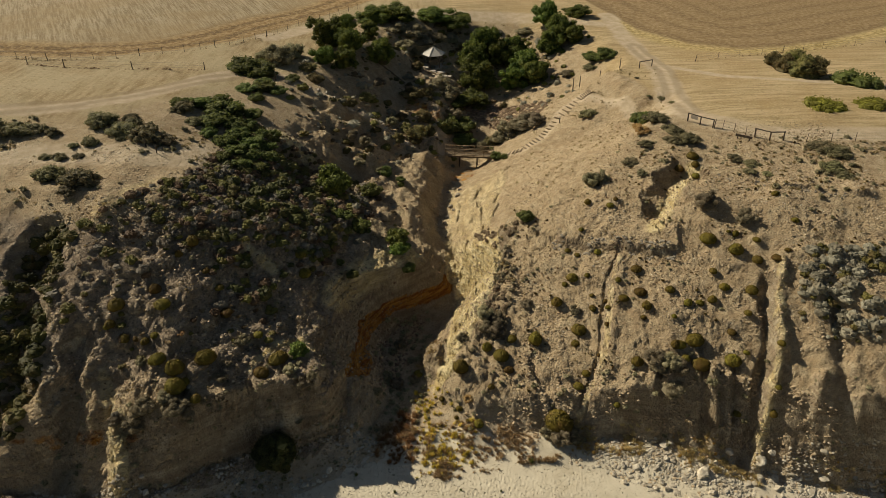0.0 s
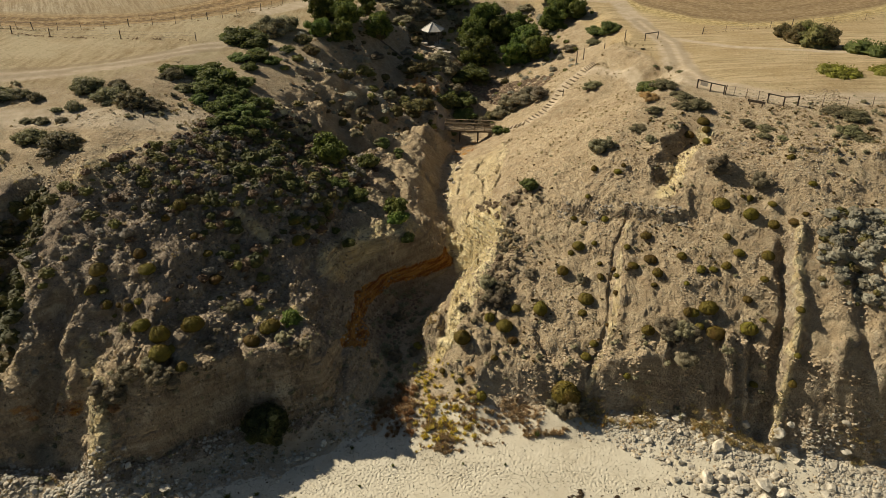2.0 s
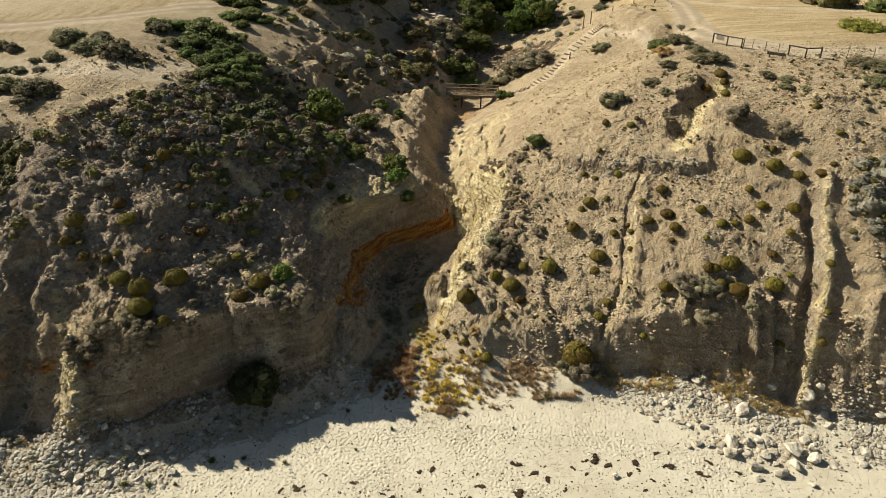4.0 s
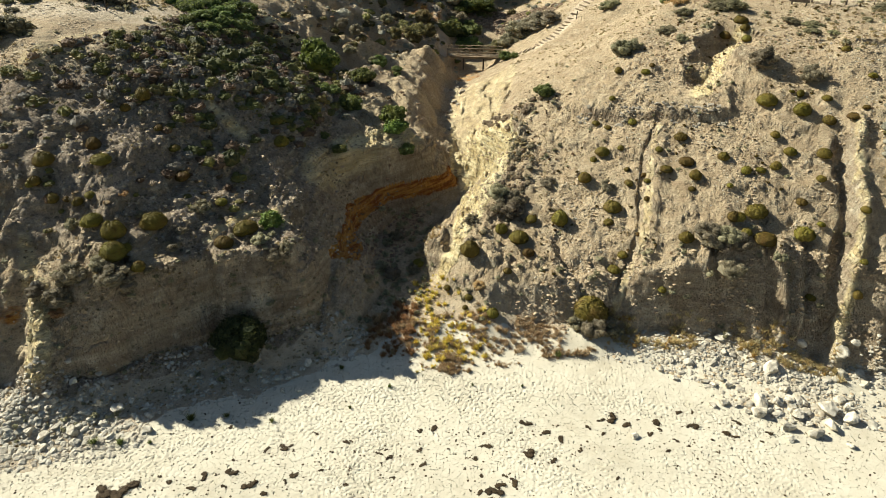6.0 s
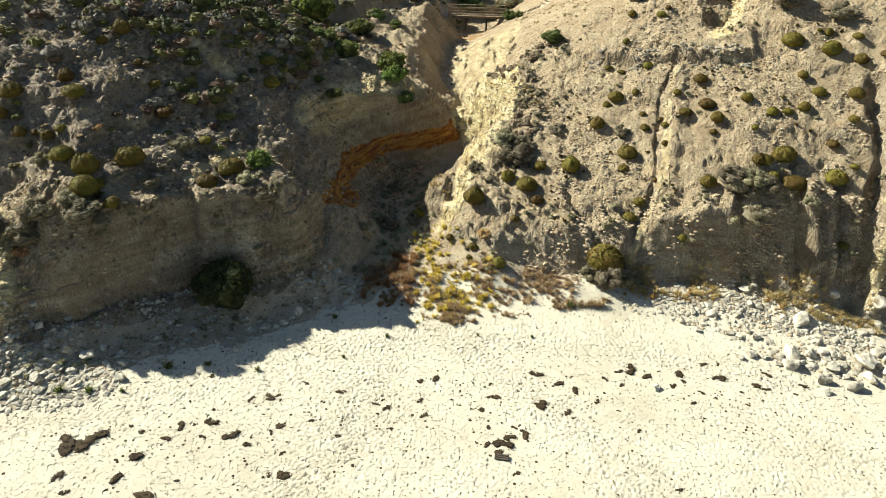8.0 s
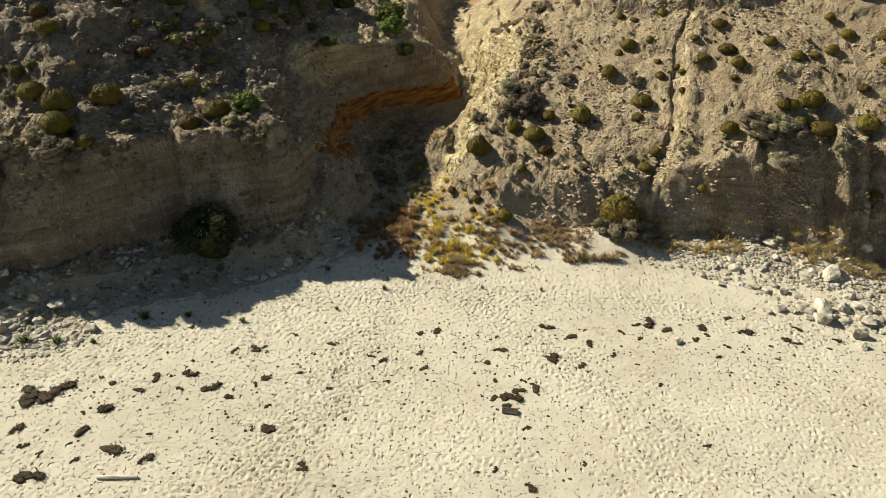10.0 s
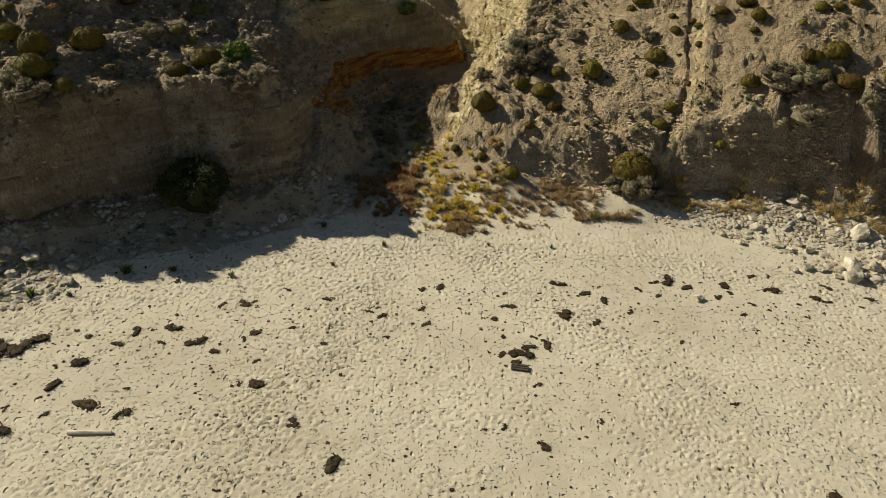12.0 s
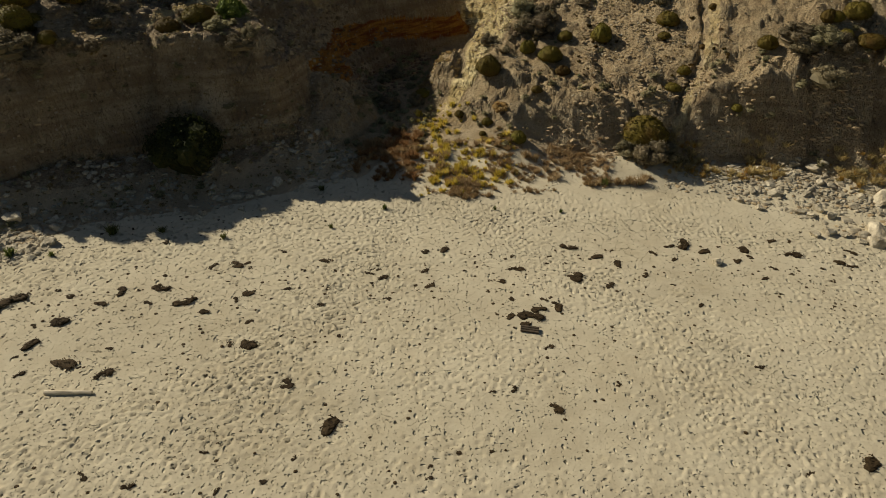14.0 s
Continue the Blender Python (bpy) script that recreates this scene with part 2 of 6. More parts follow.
OLIVE = leaf_material("olive_leaves", (0.13, 0.12, 0.022), (0.29, 0.265, 0.045), (0.33, 0.28, 0.07))
DARK = leaf_material("dark_leaves", (0.10, 0.092, 0.04), (0.25, 0.22, 0.078), (0.33, 0.26, 0.11))
GREY = leaf_material("grey_leaves", (0.155, 0.135, 0.075), (0.35, 0.305, 0.18), (0.42, 0.36, 0.22))
DRY = leaf_material("dry_stems", (0.14, 0.088, 0.042), (0.32, 0.22, 0.105), (0.42, 0.32, 0.165))
RUST = leaf_material("rusty_stems", (0.34, 0.215, 0.08), (0.60, 0.42, 0.165), (0.68, 0.52, 0.25))
GOLD = leaf_material("golden_grass", (0.42, 0.295, 0.06), (0.72, 0.55, 0.13), (0.80, 0.64, 0.25))
STRAW = leaf_material("straw_grass", (0.34, 0.25, 0.12), (0.60, 0.47, 0.25), (0.70, 0.57, 0.34))
TREE = leaf_material("tree_leaves", (0.04, 0.06, 0.012), (0.155, 0.195, 0.033), (0.25, 0.27, 0.055), thin=0.3)
FOOT_BUSH = leaf_material("foot_bush_leaves", (0.022, 0.03, 0.01), (0.075, 0.085, 0.024), (0.11, 0.10, 0.03))
CLOD = plain_material("dry_clods", (0.40, 0.295, 0.175), (0.62, 0.49, 0.305), 2.0, bump=0.6, depth=0.08)
BARK = plain_material("bark", (0.09, 0.065, 0.045), (0.20, 0.16, 0.12), 6, (1, 1, 0.2))
ROCK = plain_material("limestone", (0.36, 0.305, 0.215), (0.72, 0.65, 0.50), 1.4, bump=0.9, depth=0.15)
GREY_ROCK = plain_material("grey_limestone", (0.17, 0.145, 0.105), (0.44, 0.385, 0.285), 1.6, bump=0.9, depth=0.15)
DARK_ROCK = plain_material("brown_rock", (0.14, 0.095, 0.055), (0.36, 0.25, 0.155), 2.0, bump=0.9, depth=0.12)
WEED = plain_material("dry_seaweed", (0.024, 0.015, 0.007), (0.10, 0.064, 0.026), 14, bump=0.9, depth=0.05)
WOOD = plain_material("weathered_wood", (0.17, 0.125, 0.075), (0.34, 0.26, 0.16), 4, (1, 1, 6))
POST = plain_material("dark_post_wood", (0.045, 0.035, 0.025), (0.12, 0.09, 0.06), 5, (1, 1, 0.3))
DRIFT = plain_material("bleached_wood", (0.56, 0.48, 0.35), (0.80, 0.72, 0.57), 5, (0.3, 2, 2))
ROOF = plain_material("pale_roof_sheet", (0.50, 0.46, 0.38), (0.68, 0.64, 0.55), 1.5, rough=0.6, bump=0.1)
WIRE = plain_material("fence_wire", (0.14, 0.13, 0.12), (0.24, 0.22, 0.2), 3, rough=0.5, metal=0.8)
PAVING = plain_material("pale_paving", (0.36, 0.31, 0.24), (0.52, 0.46, 0.37), 2.5, bump=0.3)


# ---------- shape of the land ----------
def lattice(ix, iy, seed):
    n = (ix.astype(np.int64) * 374761393 + iy.astype(np.int64) * 668265263 + seed * 982451653) & 0xFFFFFFFF
    n = ((n ^ (n >> 13)) * 1274126177) & 0xFFFFFFFF
    return ((n ^ (n >> 16)) & 0xFFFF) / 65535.0


def value_noise(x, y, seed=0):
    """Smooth noise between -1 and 1."""
    ix, iy = np.floor(x), np.floor(y)
    fx, fy = x - ix, y - iy
    fx, fy = fx * fx * (3 - 2 * fx), fy * fy * (3 - 2 * fy)
    a, b = lattice(ix, iy, seed), lattice(ix + 1, iy, seed)
    c, d = lattice(ix, iy + 1, seed), lattice(ix + 1, iy + 1, seed)
    return 2 * (a + (b - a) * fx + (c - a) * fy + (a - b - c + d) * fx * fy) - 1


def fbm(x, y, octaves=4, seed=0):
    total, amp = 0.0, 0.5
    for k in range(octaves):
        total = total + amp * value_noise(x, y, seed + 17 * k)
        x, y, amp = x * 2.03 + 11.7, y * 2.03 - 5.3, amp * 0.5
    return total


def ease(a, b, v):
    t = np.clip((v - a) / (b - a), 0, 1)
    return t * t * (3 - 2 * t)


def line_distance(x, y, line):
    """Distance to a polyline, and how far along it (0 to 1) the nearest point lies."""
    best, along = np.full(np.shape(x), 1e9), np.zeros(np.shape(x))
    for k, ((ax, ay), (bx, by)) in enumerate(zip(line[:-1], line[1:])):
        dx, dy = bx - ax, by - ay
        t = np.clip(((x - ax) * dx + (y - ay) * dy) / (dx * dx + dy * dy), 0, 1)
        d = np.hypot(x - ax - t * dx, y - ay - t * dy)
        along = np.where(d < best, (k + t) / (len(line) - 1), along)
        best = np.minimum(best, d)
    return best, along


# stations along the shore, and for each the foot, shoulder, middle, crest and plateau of the bluff
ST_X = (-60, -41, -34, -28, -24, -21, -17, -13, -10.8, -9, -4, 1, 6, 10, 14, 18, 22, 27, 31, 36, 45, 62)
FOOT_Y = (38, 39.5, 40.6, 40.6, 41.2, 43.2, 45.7, 47, 48.4, 49, 51, 51, 50.6, 50, 49.2, 49.4, 48.3, 46.7, 45.3, 44.4, 44, 42)
SHO_Y = (44, 45, 44.6, 46.4, 44.9, 46.3, 48.2, 50.2, 50.6, 55.5, 56, 55.5, 52.8, 52.4, 52.1, 51.5, 52.1, 51.7, 49.4, 48.4, 47.5, 46)
SHO_Z = (9, 9, 8.9, 8.3, 9, 9, 8.3, 8.4, 8.6, 6.4, 4.6, 5, 4.2, 4.3, 4.3, 5.9, 6.8, 7, 7, 8.1, 8.5, 9)
MID_Y = (54, 53.4, 54, 54, 54.5, 55, 57, 60, 60.5, 61, 62, 62, 61, 60, 60, 60, 59.5, 58, 57.5, 56, 55, 54)
MID_Z = (14, 13.9, 14.5, 13.7, 13.3, 12, 11, 10.4, 9.5, 8.6, 8, 6.4, 7.1, 6.9, 8.3, 9.8, 11, 11.2, 12.1, 13, 13.8, 14)
CREST_Y = (66, 66, 65, 66, 65, 64.5, 66, 68, 68.5, 69, 70, 71, 71, 71, 70, 71, 72, 69, 67.5, 67, 67, 66)
CREST_Z = (19, 19.2, 19.7, 18.6, 17.2, 16.2, 15.2, 12.7, 10.8, 10, 8.5, 8.5, 10, 11.6, 12.7, 15, 15.8, 17.1, 17.2, 18, 18.7, 19)
PLAT_Z = (22, 21.2, 20.5, 19, 18, 16.6, 14.5, 12.9, 12.1, 11.6, 11, 11, 12, 13.5, 15, 17, 18.3, 19.1, 19, 19.6, 20, 20)
FAR_Z = (21.5, 20, 19.4, 18.8, 18.6, 18.4, 18.2, 18, 18, 18, 18, 18, 18, 18, 17.6, 17.4, 17.2, 17, 16.9, 16.9, 17.2, 17.4)

# the gully: for each y its axis, floor, half width and the slopes of its two sides
GU_Y = (40, 46, 50, 54, 58, 62, 66, 69, 71.5, 75, 78, 84, 92, 98, 103, 110, 116, 126, 136, 146, 160)
GU_X = (-1.5, -1.5, -2.2, -3.2, -4, -4.2, -2.7, 0.1, 2.1, 1.4, 0.5, 0.2, 0.9, 2.5, 4.2, 5.4, 6, 8, 9, 9, 9)
GU_Z = (0.4, 1.1, 1.7, 2.0, 2.2, 2.1, 2.2, 2.5, 2.9, 4.6, 5.3, 5.7, 5.9, 5.6, 5.3, 6.6, 7.9, 9.8, 11.6, 15, 18.5)
GU_W = (14, 9, 4.4, 2.0, 1.9, 2.2, 2.2, 1.6, 1.1, 0.5, 0.5, 0.7, 0.8, 1.0, 1.4, 2.6, 3, 5, 6, 6, 6)
GU_L = (0.2, 0.4, 1.42, 0.95, 1.12, 1.5, 1.88, 2.2, 1.3, 0.66, 0.51, 0.47, 0.54, 0.53, 0.52, 0.37, 0.42, 0.42, 0.4, 0.3, 0.2)
GU_R = (0.2, 0.25, 0.42, 0.8, 0.73, 0.84, 1.08, 1.42, 1.42, 1.15, 0.64, 0.55, 0.42, 0.42, 0.56, 0.61, 0.45, 0.4, 0.35, 0.3, 0.2)

RILLS = (  # polyline, half width, depth
    (((-0.3, 78.1), (1.1, 77.3), (2.4, 75.3), (3.6, 73.8)), 0.3, 0.7),
    (((0.2, 72.6), (1.2, 73.5), (2.6, 73.3)), 0.3, 0.5),
    (((28.2, 76.2), (26.6, 75.0), (25.0, 73.2), (23.6, 71.0), (22.6, 69.0)), 1.5, 2.2),
    (((18.9, 66.2), (18.1, 64.5), (17.1, 63.0), (16.2, 59.5), (15.4, 56.1), (14.8, 54.3), (13.2, 52.0), (12.3, 50.0)), 0.24, 0.38),
    (((31.8, 60.0), (31.0, 57.0), (30.3, 53.2), (29.1, 50.6), (28.4, 49.0), (27.7, 47.4), (27.3, 46.2)), 0.5, 1.2),
    (((8.6, 56.5), (9.6, 53.2), (10.6, 50.4)), 0.4, 0.6),
    (((24.8, 55.0), (24.6, 52.0), (24.2, 48.0)), 0.4, 0.6),
    (((36.8, 56.0), (36.2, 51.0), (35.6, 46.0)), 0.6, 0.9),
    (((27.4, 53.0), (26.9, 50.0), (26.6, 47.4)), 0.35, 0.6),
    (((20.4, 53.0), (20.8, 50.5), (20.6, 48.4)), 0.4, 0.6),
    (((-22.6, 48.0), (-21.8, 45.4), (-21.4, 43.4)), 0.4, 0.6),
    (((-17.4, 50.0), (-17.0, 47.6), (-16.4, 46.0)), 0.35, 0.5),
    (((-32.2, 52.0), (-32.0, 47.0), (-32.4, 41.0)), 1.3, 2.0),
    (((-38.8, 63.0), (-38.2, 56.0), (-37.6, 50.0), (-37.2, 45.0)), 2.2, 2.6),
    (((-13.8, 95.0), (-13.2, 90.0), (-12.0, 85.5)), 2.4, 2.3),
    (((-21.0, 91.0), (-14.0, 86.0), (-9.0, 80.0), (-5.0, 75.5), (-1.5, 73.0)), 1.6, 0.9),
    (((-20.5, 100.0), (-13.0, 100.5), (-4.0, 97.0), (0.5, 95.0)), 1.3, 1.3),
    (((-12.0, 93.0), (-6.0, 88.0), (-0.5, 85.0)), 0.7, 0.8),
)


RIDGES = (  # fins left standing beside the rills: polyline, half width, height
    (((33.2, 60.0), (32.2, 57.0), (31.6, 53.2), (30.4, 50.6), (29.6, 49.0), (28.8, 47.4), (28.4, 46.2)), 0.6, 1.2),
    (((18.6, 64.4), (17.5, 60.2), (16.3, 55.3), (15.6, 53.0)), 0.6, 0.5),
    (((21.4, 52.4), (21.2, 50.0), (21.2, 48.6)), 0.45, 1.1),
    (((25.2, 52.0), (25.0, 49.0), (24.9, 47.8)), 0.45, 1.2),
    (((26.6, 51.4), (26.2, 48.0)), 0.4, 1.0),
    (((34.2, 50.0), (33.2, 47.8)), 0.4, 0.9),
    (((-9.4, 99.0), (-7.4, 94.0), (-6.2, 89.0), (-6.0, 82.0), (-3.2, 78.0)), 1.5, 0.35),
    (((-27.6, 44.6), (-27.0, 42.5), (-26.6, 40.8)), 0.8, 1.2),
    (((-12.0, 104.0), (-6.0, 99.0), (-1.0, 97.0)), 1.0, 1.0),
    (((-10.5, 76.5), (-6.5, 73.5), (-2.5, 72.2)), 0.9, 0.8),
    (((-5.6, 117.2), (-3.4, 114.4), (-1.6, 111.8)), 1.9, 1.3),
    (((-14.0, 113.0), (-8.0, 108.0), (-2.0, 104.5)), 1.2, 1.1),
)


LEVELS = ((-1.8, 132.0, 12.1, 2.6), (0.1, 102.9, 7.3, 0.7), (8.0, 102.2, 7.3, 0.7))


def beach_height(x, y):
    return 1.15 + 0.015 * (y - 32) - 0.045 * np.clip(x, -45, 45) + 0.10 * fbm(x * 0.12, y * 0.2, 3, 5)


def land(x, y, fine=True):
    """Height of the land over the plan."""
    x, y = np.broadcast_arrays(np.asarray(x, float), np.asarray(y, float))
    wx = x + 0.9 * fbm(x * 0.11, y * 0.11, 3, 31)
    near = 1 - ease(72, 84, y)
    wy = y + near * (0.8 * fbm(x * 0.22, y * 0.07, 3, 40) + (0.6 - 0.25 * ease(0, 8, x)) * fbm(x * 0.7, y * 0.12, 2, 41) * (1 - ease(50, 56, y)) + (0.25 - 0.1 * ease(0, 8, x)) * fbm(x * 2.2, y * 0.3, 2, 43) * (1 - ease(50, 54, y)))
    at = lambda row: np.interp(wx, ST_X, row)
    base = beach_height(x, y)
    foot, sho, mid, crest = at(FOOT_Y), at(SHO_Y), at(MID_Y), at(CREST_Y)
    plat = np.full_like(foot, 86.0)
    zs = (np.minimum(base, 2.2), at(SHO_Z), at(MID_Z), at(CREST_Z), at(PLAT_Z), at(FAR_Z), at(FAR_Z) * 0.5 + 9.3)
    ys = (foot, sho, mid, crest, plat, np.full_like(foot, 124.0), np.full_like(foot, 200.0))
    bluff = zs[0].copy()
    for k in range(len(ys) - 1):
        t = np.clip((wy - ys[k]) / (ys[k + 1] - ys[k]), 0, 1)
        step = t if k else 0.75 * t + 0.25 * t * t * (3 - 2 * t)
        bluff = bluff + (zs[k + 1] - zs[k]) * step
    talus = (1.3 + 0.7 * ease(-7, -11, x)) * ease(-4.2, 0.4, wy - foot) * (0.6 + 0.5 * fbm(x * 0.3, y * 0.1, 2, 9)) * (1 - ease(0.4, 4, wy - foot))
    bluff = np.where(wy < foot, base, bluff) + talus
    # gully
    gx = np.interp(y, GU_Y, GU_X) + 0.5 * fbm(y * 0.35, y * 0.0, 2, 51)
    gw = np.interp(y, GU_Y, GU_W)
    left, right = np.maximum(gx - gw - x, 0), np.maximum(x - gx - gw, 0)
    rough = 1 + (0.35 - 0.25 * ease(74, 80, y) * (x > gx)) * fbm(x * 0.25, y * 0.25, 3, 61)
    shelf = 1.6 * ease(0.2, 2.8, left) * (1 - ease(3.5, 7.5, left)) * ease(77, 82, y) * (1 - ease(97, 103, y))
    side = shelf + (left * np.interp(y, GU_Y, GU_L) + right * np.interp(y, GU_Y, GU_R)) * rough
    side = side + 0.6 * np.maximum(left - 18, 0)
    # behind the bridge: a steep bank, a broad terrace, then the steep side again
    terrace = np.interp(left, (0, 3.5, 10, 15, 30), (0, 2.9, 3.2, 6.6, 14.6))
    side = side + (terrace - side) * ease(103, 109, y) * (1 - ease(122, 130, y)) * (left > 0)
    valley = np.interp(y, GU_Y, GU_Z) + side + 0.02 * np.minimum(np.abs(x - gx), gw) ** 2
    k = np.clip(0.5 + 0.5 * (bluff - valley) / 0.9, 0, 1)
    valley_rules = ease(46, 51, y) * (1 - ease(140, 158, y))
    cut = bluff + (valley - bluff) * k - 0.9 * k * (1 - k) * 0.5
    h = bluff + (cut - bluff) * valley_rules
    # rills
    for line, width, depth in RILLS:
        sx = x + 0.35 * fbm(x * 0.7, y * 0.7, 2, 71)
        d, along = line_distance(sx, y, line)
        order = sorted((py, px) for px, py in line)
        middle = np.interp(y, [p[0] for p in order], [p[1] for p in order])
        d = d * np.where((x > 0) & (sx > middle), 0.5 if depth > 1.5 else 0.7, 1.0)  # the flank towards the sun is the gentler one
        w = width * (0.75 + 0.5 * np.sin(along * 9 + width * 7) ** 2)
        h = h - depth * np.clip(1.15 - d / w, 0, 1) ** 0.8 * (0.8 + 0.4 * fbm(x * 0.5, y * 0.5, 2, 73)) * ease(0, 0.06, along) * (1 - 0.6 * ease(0.85, 1, along))
    for line, width, tall in RIDGES:
        d, along = line_distance(x + 0.3 * fbm(x * 0.9, y * 0.9, 2, 75), y, line)
        h = h + tall * np.exp(-((d / width) ** 2)) * (0.8 + 0.5 * fbm(x * 0.8, y * 0.8, 2, 77))
    h = h + (1.5 + 0.7 * fbm(x * 0.9, y * 0.9, 3, 79)) * np.exp(-((((x + 1.4 + 0.3 * fbm(x, y, 2, 80)) / 1.45) ** 2 + ((y - 58.4) / 1.7) ** 2) ** 1.3))  # a knob left standing at the hollow's mouth
    above = y - np.interp(x, (12.6, 13.6, 15.7, 17.6, 19.8, 21.7, 23.8, 24.8), (68.6, 68.2, 66.9, 66.4, 65.4, 64.4, 64.0, 64.2)) + 0.5 * fbm(x * 1.3, y * 1.3, 2, 84)
    h = h + 0.55 * ease(-0.3, 0.12, above) * (1 - ease(1.0, 5.0, above)) * ease(12.4, 13.2, x) * (1 - ease(24.2, 25.0, x))
    lip = y - np.interp(x, (29.7, 31.8, 33.8, 37.5, 41.3, 50), (73.8, 71.8, 70.7, 68.5, 66.9, 66.0)) + 0.7 * fbm(x * 0.9, y * 0.9, 3, 86)
    h = h + 0.4 * ease(-0.2, 0.1, lip) * (1 - ease(0.8, 4.0, lip)) * ease(29.5, 30.5, x) * ease(-0.25, 0.1, fbm(x * 0.3, y * 0.1, 2, 87))
    # levelled places: under the shelter and at the landings of the footbridge
    for px, py, pz, r in LEVELS:
        d = np.hypot(x - px, y - py)
        h = h + (pz - h) * (1 - ease(r, r * 2.2, d))
    if fine:
        over = ease(0.6, 2.4, h - base)
        steep = near * over * (1 - 0.8 * ease(16.4, 17.8, h)) * (1 - 0.35 * ease(2, 8, x))
        h = h + over * (0.34 - 0.2 * ease(6, 10, x) * ease(72, 80, y)) * fbm(x * 0.45, y * 0.45, 4, 81) * (1 - 0.8 * ease(64, 76, y) * ease(15.8, 17.6, h))
        h = h + steep * (0.24 * fbm(x * 1.3, y * 0.35, 3, 91) + 0.28 * fbm(x * 1.1, y * 1.1, 3, 93) + 0.24 * fbm(x * 2.6, y * 2.4, 3, 95))
        gully_side = ease(74, 80, y) * (1 - ease(128, 138, y)) * (1 - ease(15.0, 17.0, h)) * (1 - ease(-1, 4, x))
        h = h + gully_side * (0.3 * (0.4 - 2 * np.abs(fbm(x * 0.35 + y * 0.2, y * 0.35 - x * 0.2, 4, 103))) + 0.3 * fbm(x * 1.4, y * 1.4, 3, 105))
        beds = ease(55, 58, y) * (1 - ease(92, 98, y)) * ease(0.3, 1.2, right) * (1 - ease(5, 9, right))
        tilted = h + 0.12 * x + 1.0 * fbm(x * 0.45, y * 0.45, 4, 107)
        h = h + beds * 0.38 * ease(0.35, 0.5, tilted * 0.6 % 1.0) * (1 - ease(0.85, 1.0, tilted * 0.6 % 1.0)) * ease(-0.2, 0.2, fbm(x * 0.35, y * 0.35, 2, 109))
        # hard layers stand out as small ledges
        layer = np.abs(((h + 0.35 * fbm(x * 0.2, y * 0.2, 2, 99)) % 1.7) / 1.7 - 0.5) * 2
        h = h + steep * 0.13 * ease(0.5, 0.8, layer)
    return h


# ---------- the ground: one sheet, parted into beach, cliff and farmland ----------
def spread(*pieces):
    """Grid lines: pieces of (start, end, step), then growing steps out to the horizon on both sides."""
    core = [np.arange(a, b, s) for a, b, s in pieces]
    core.append(np.array([pieces[-1][1]]))
    mid = np.concatenate(core)
    grow = np.cumsum(1.2 * 1.28 ** np.arange(24))
    return np.concatenate([(mid[0] - grow)[::-1], mid, mid[-1] + grow])


GX = spread((-105, -46, 0.9), (-46, -28, 0.24), (-28, 28, 0.085), (28, 46, 0.24), (46, 105, 0.9))
GY = spread((2, 17, 1.0), (17, 43, 0.085), (43, 50, 0.14), (50, 80, 0.19), (80, 112, 0.36), (112, 165, 0.75))
X, Y = np.meshgrid(GX, GY)
talus_low = lambda x: np.interp(x, (11.5, 14.9, 17.9, 20.6, 23.9, 26.9, 46), (46.7, 45.6, 44.4, 41.6, 40.6, 40.3, 39.4))
talus_top = lambda x: np.interp(x, (11.8, 16.9, 20.8, 23.2, 26.7, 30, 46), (48.6, 48.7, 48.4, 48.0, 47.4, 46.6, 46.2))
H = land(X, Y)
FOOT = np.interp(X, ST_X, FOOT_Y)
# a stony apron lies in front of the shaded cliff
apron = np.interp(X, (-60, -25.5, -22, -17.5, -13.5, -9, -6, -2, 11), (5.2, 5.0, 4.2, 3.8, 4.0, 3.4, 2.6, 0.0, 0.0))
is_beach = ease(0.0, 1.0, (FOOT - apron - 0.6 + 1.2 * fbm(X * 0.5, Y * 0.5, 3, 7)) - Y)


def stamp_footprints():
    """Trodden sand: prints in trails up from the beach to the gully, and strewn at random."""
    rng = np.random.default_rng(4)
    trails = (((-12, 18), (-6, 33), (-3.4, 42), (-2.5, 47)), ((14, 20), (7, 34), (1, 43)), ((-18, 22), (-9, 30), (-5, 40)), ((-24, 33), (-12, 39), (-4, 43), (8, 43), (20, 40)))
    prints = []
    for trail in trails:
        for _ in range(1500):
            k = rng.integers(len(trail) - 1)
            (ax, ay), (bx, by) = trail[k], trail[k + 1]
            t = rng.random()
            prints.append((ax + (bx - ax) * t + rng.normal(0, 1.0), ay + (by - ay) * t + rng.normal(0, 0.8), math.atan2(by - ay, bx - ax)))
    x, y, turn = rng.uniform(-26, 26, 18000), rng.uniform(18, 46, 18000), rng.uniform(0, 6.3, 18000)
    walked = ease(-0.25, 0.25, fbm(x * 0.25, y * 0.25, 3, 16)) > rng.random(18000)
    prints += list(zip(x[walked], y[walked], turn[walked]))
    for px, py, turn in prints:
        i, j = np.searchsorted(GY, py), np.searchsorted(GX, px)
        rows, cols = slice(i - 3, i + 4), slice(j - 3, j + 4)
        dx, dy = X[rows, cols] - px, Y[rows, cols] - py
        u, v = dx * math.cos(turn) + dy * math.sin(turn), dy * math.cos(turn) - dx * math.sin(turn)
        r = np.sqrt((u / rng.uniform(0.08, 0.115)) ** 2 + (v / rng.uniform(0.055, 0.08)) ** 2)
        dent = -0.052 * np.exp(-r**2) + 0.018 * np.exp(-((r - 1.5) ** 2) * 3)
        H[rows, cols] += dent * is_beach[rows, cols] * rng.uniform(0.6, 1.2)


H += is_beach * (0.022 * fbm(X * 1.6, Y * 1.6, 3, 14))
stamp_footprints()
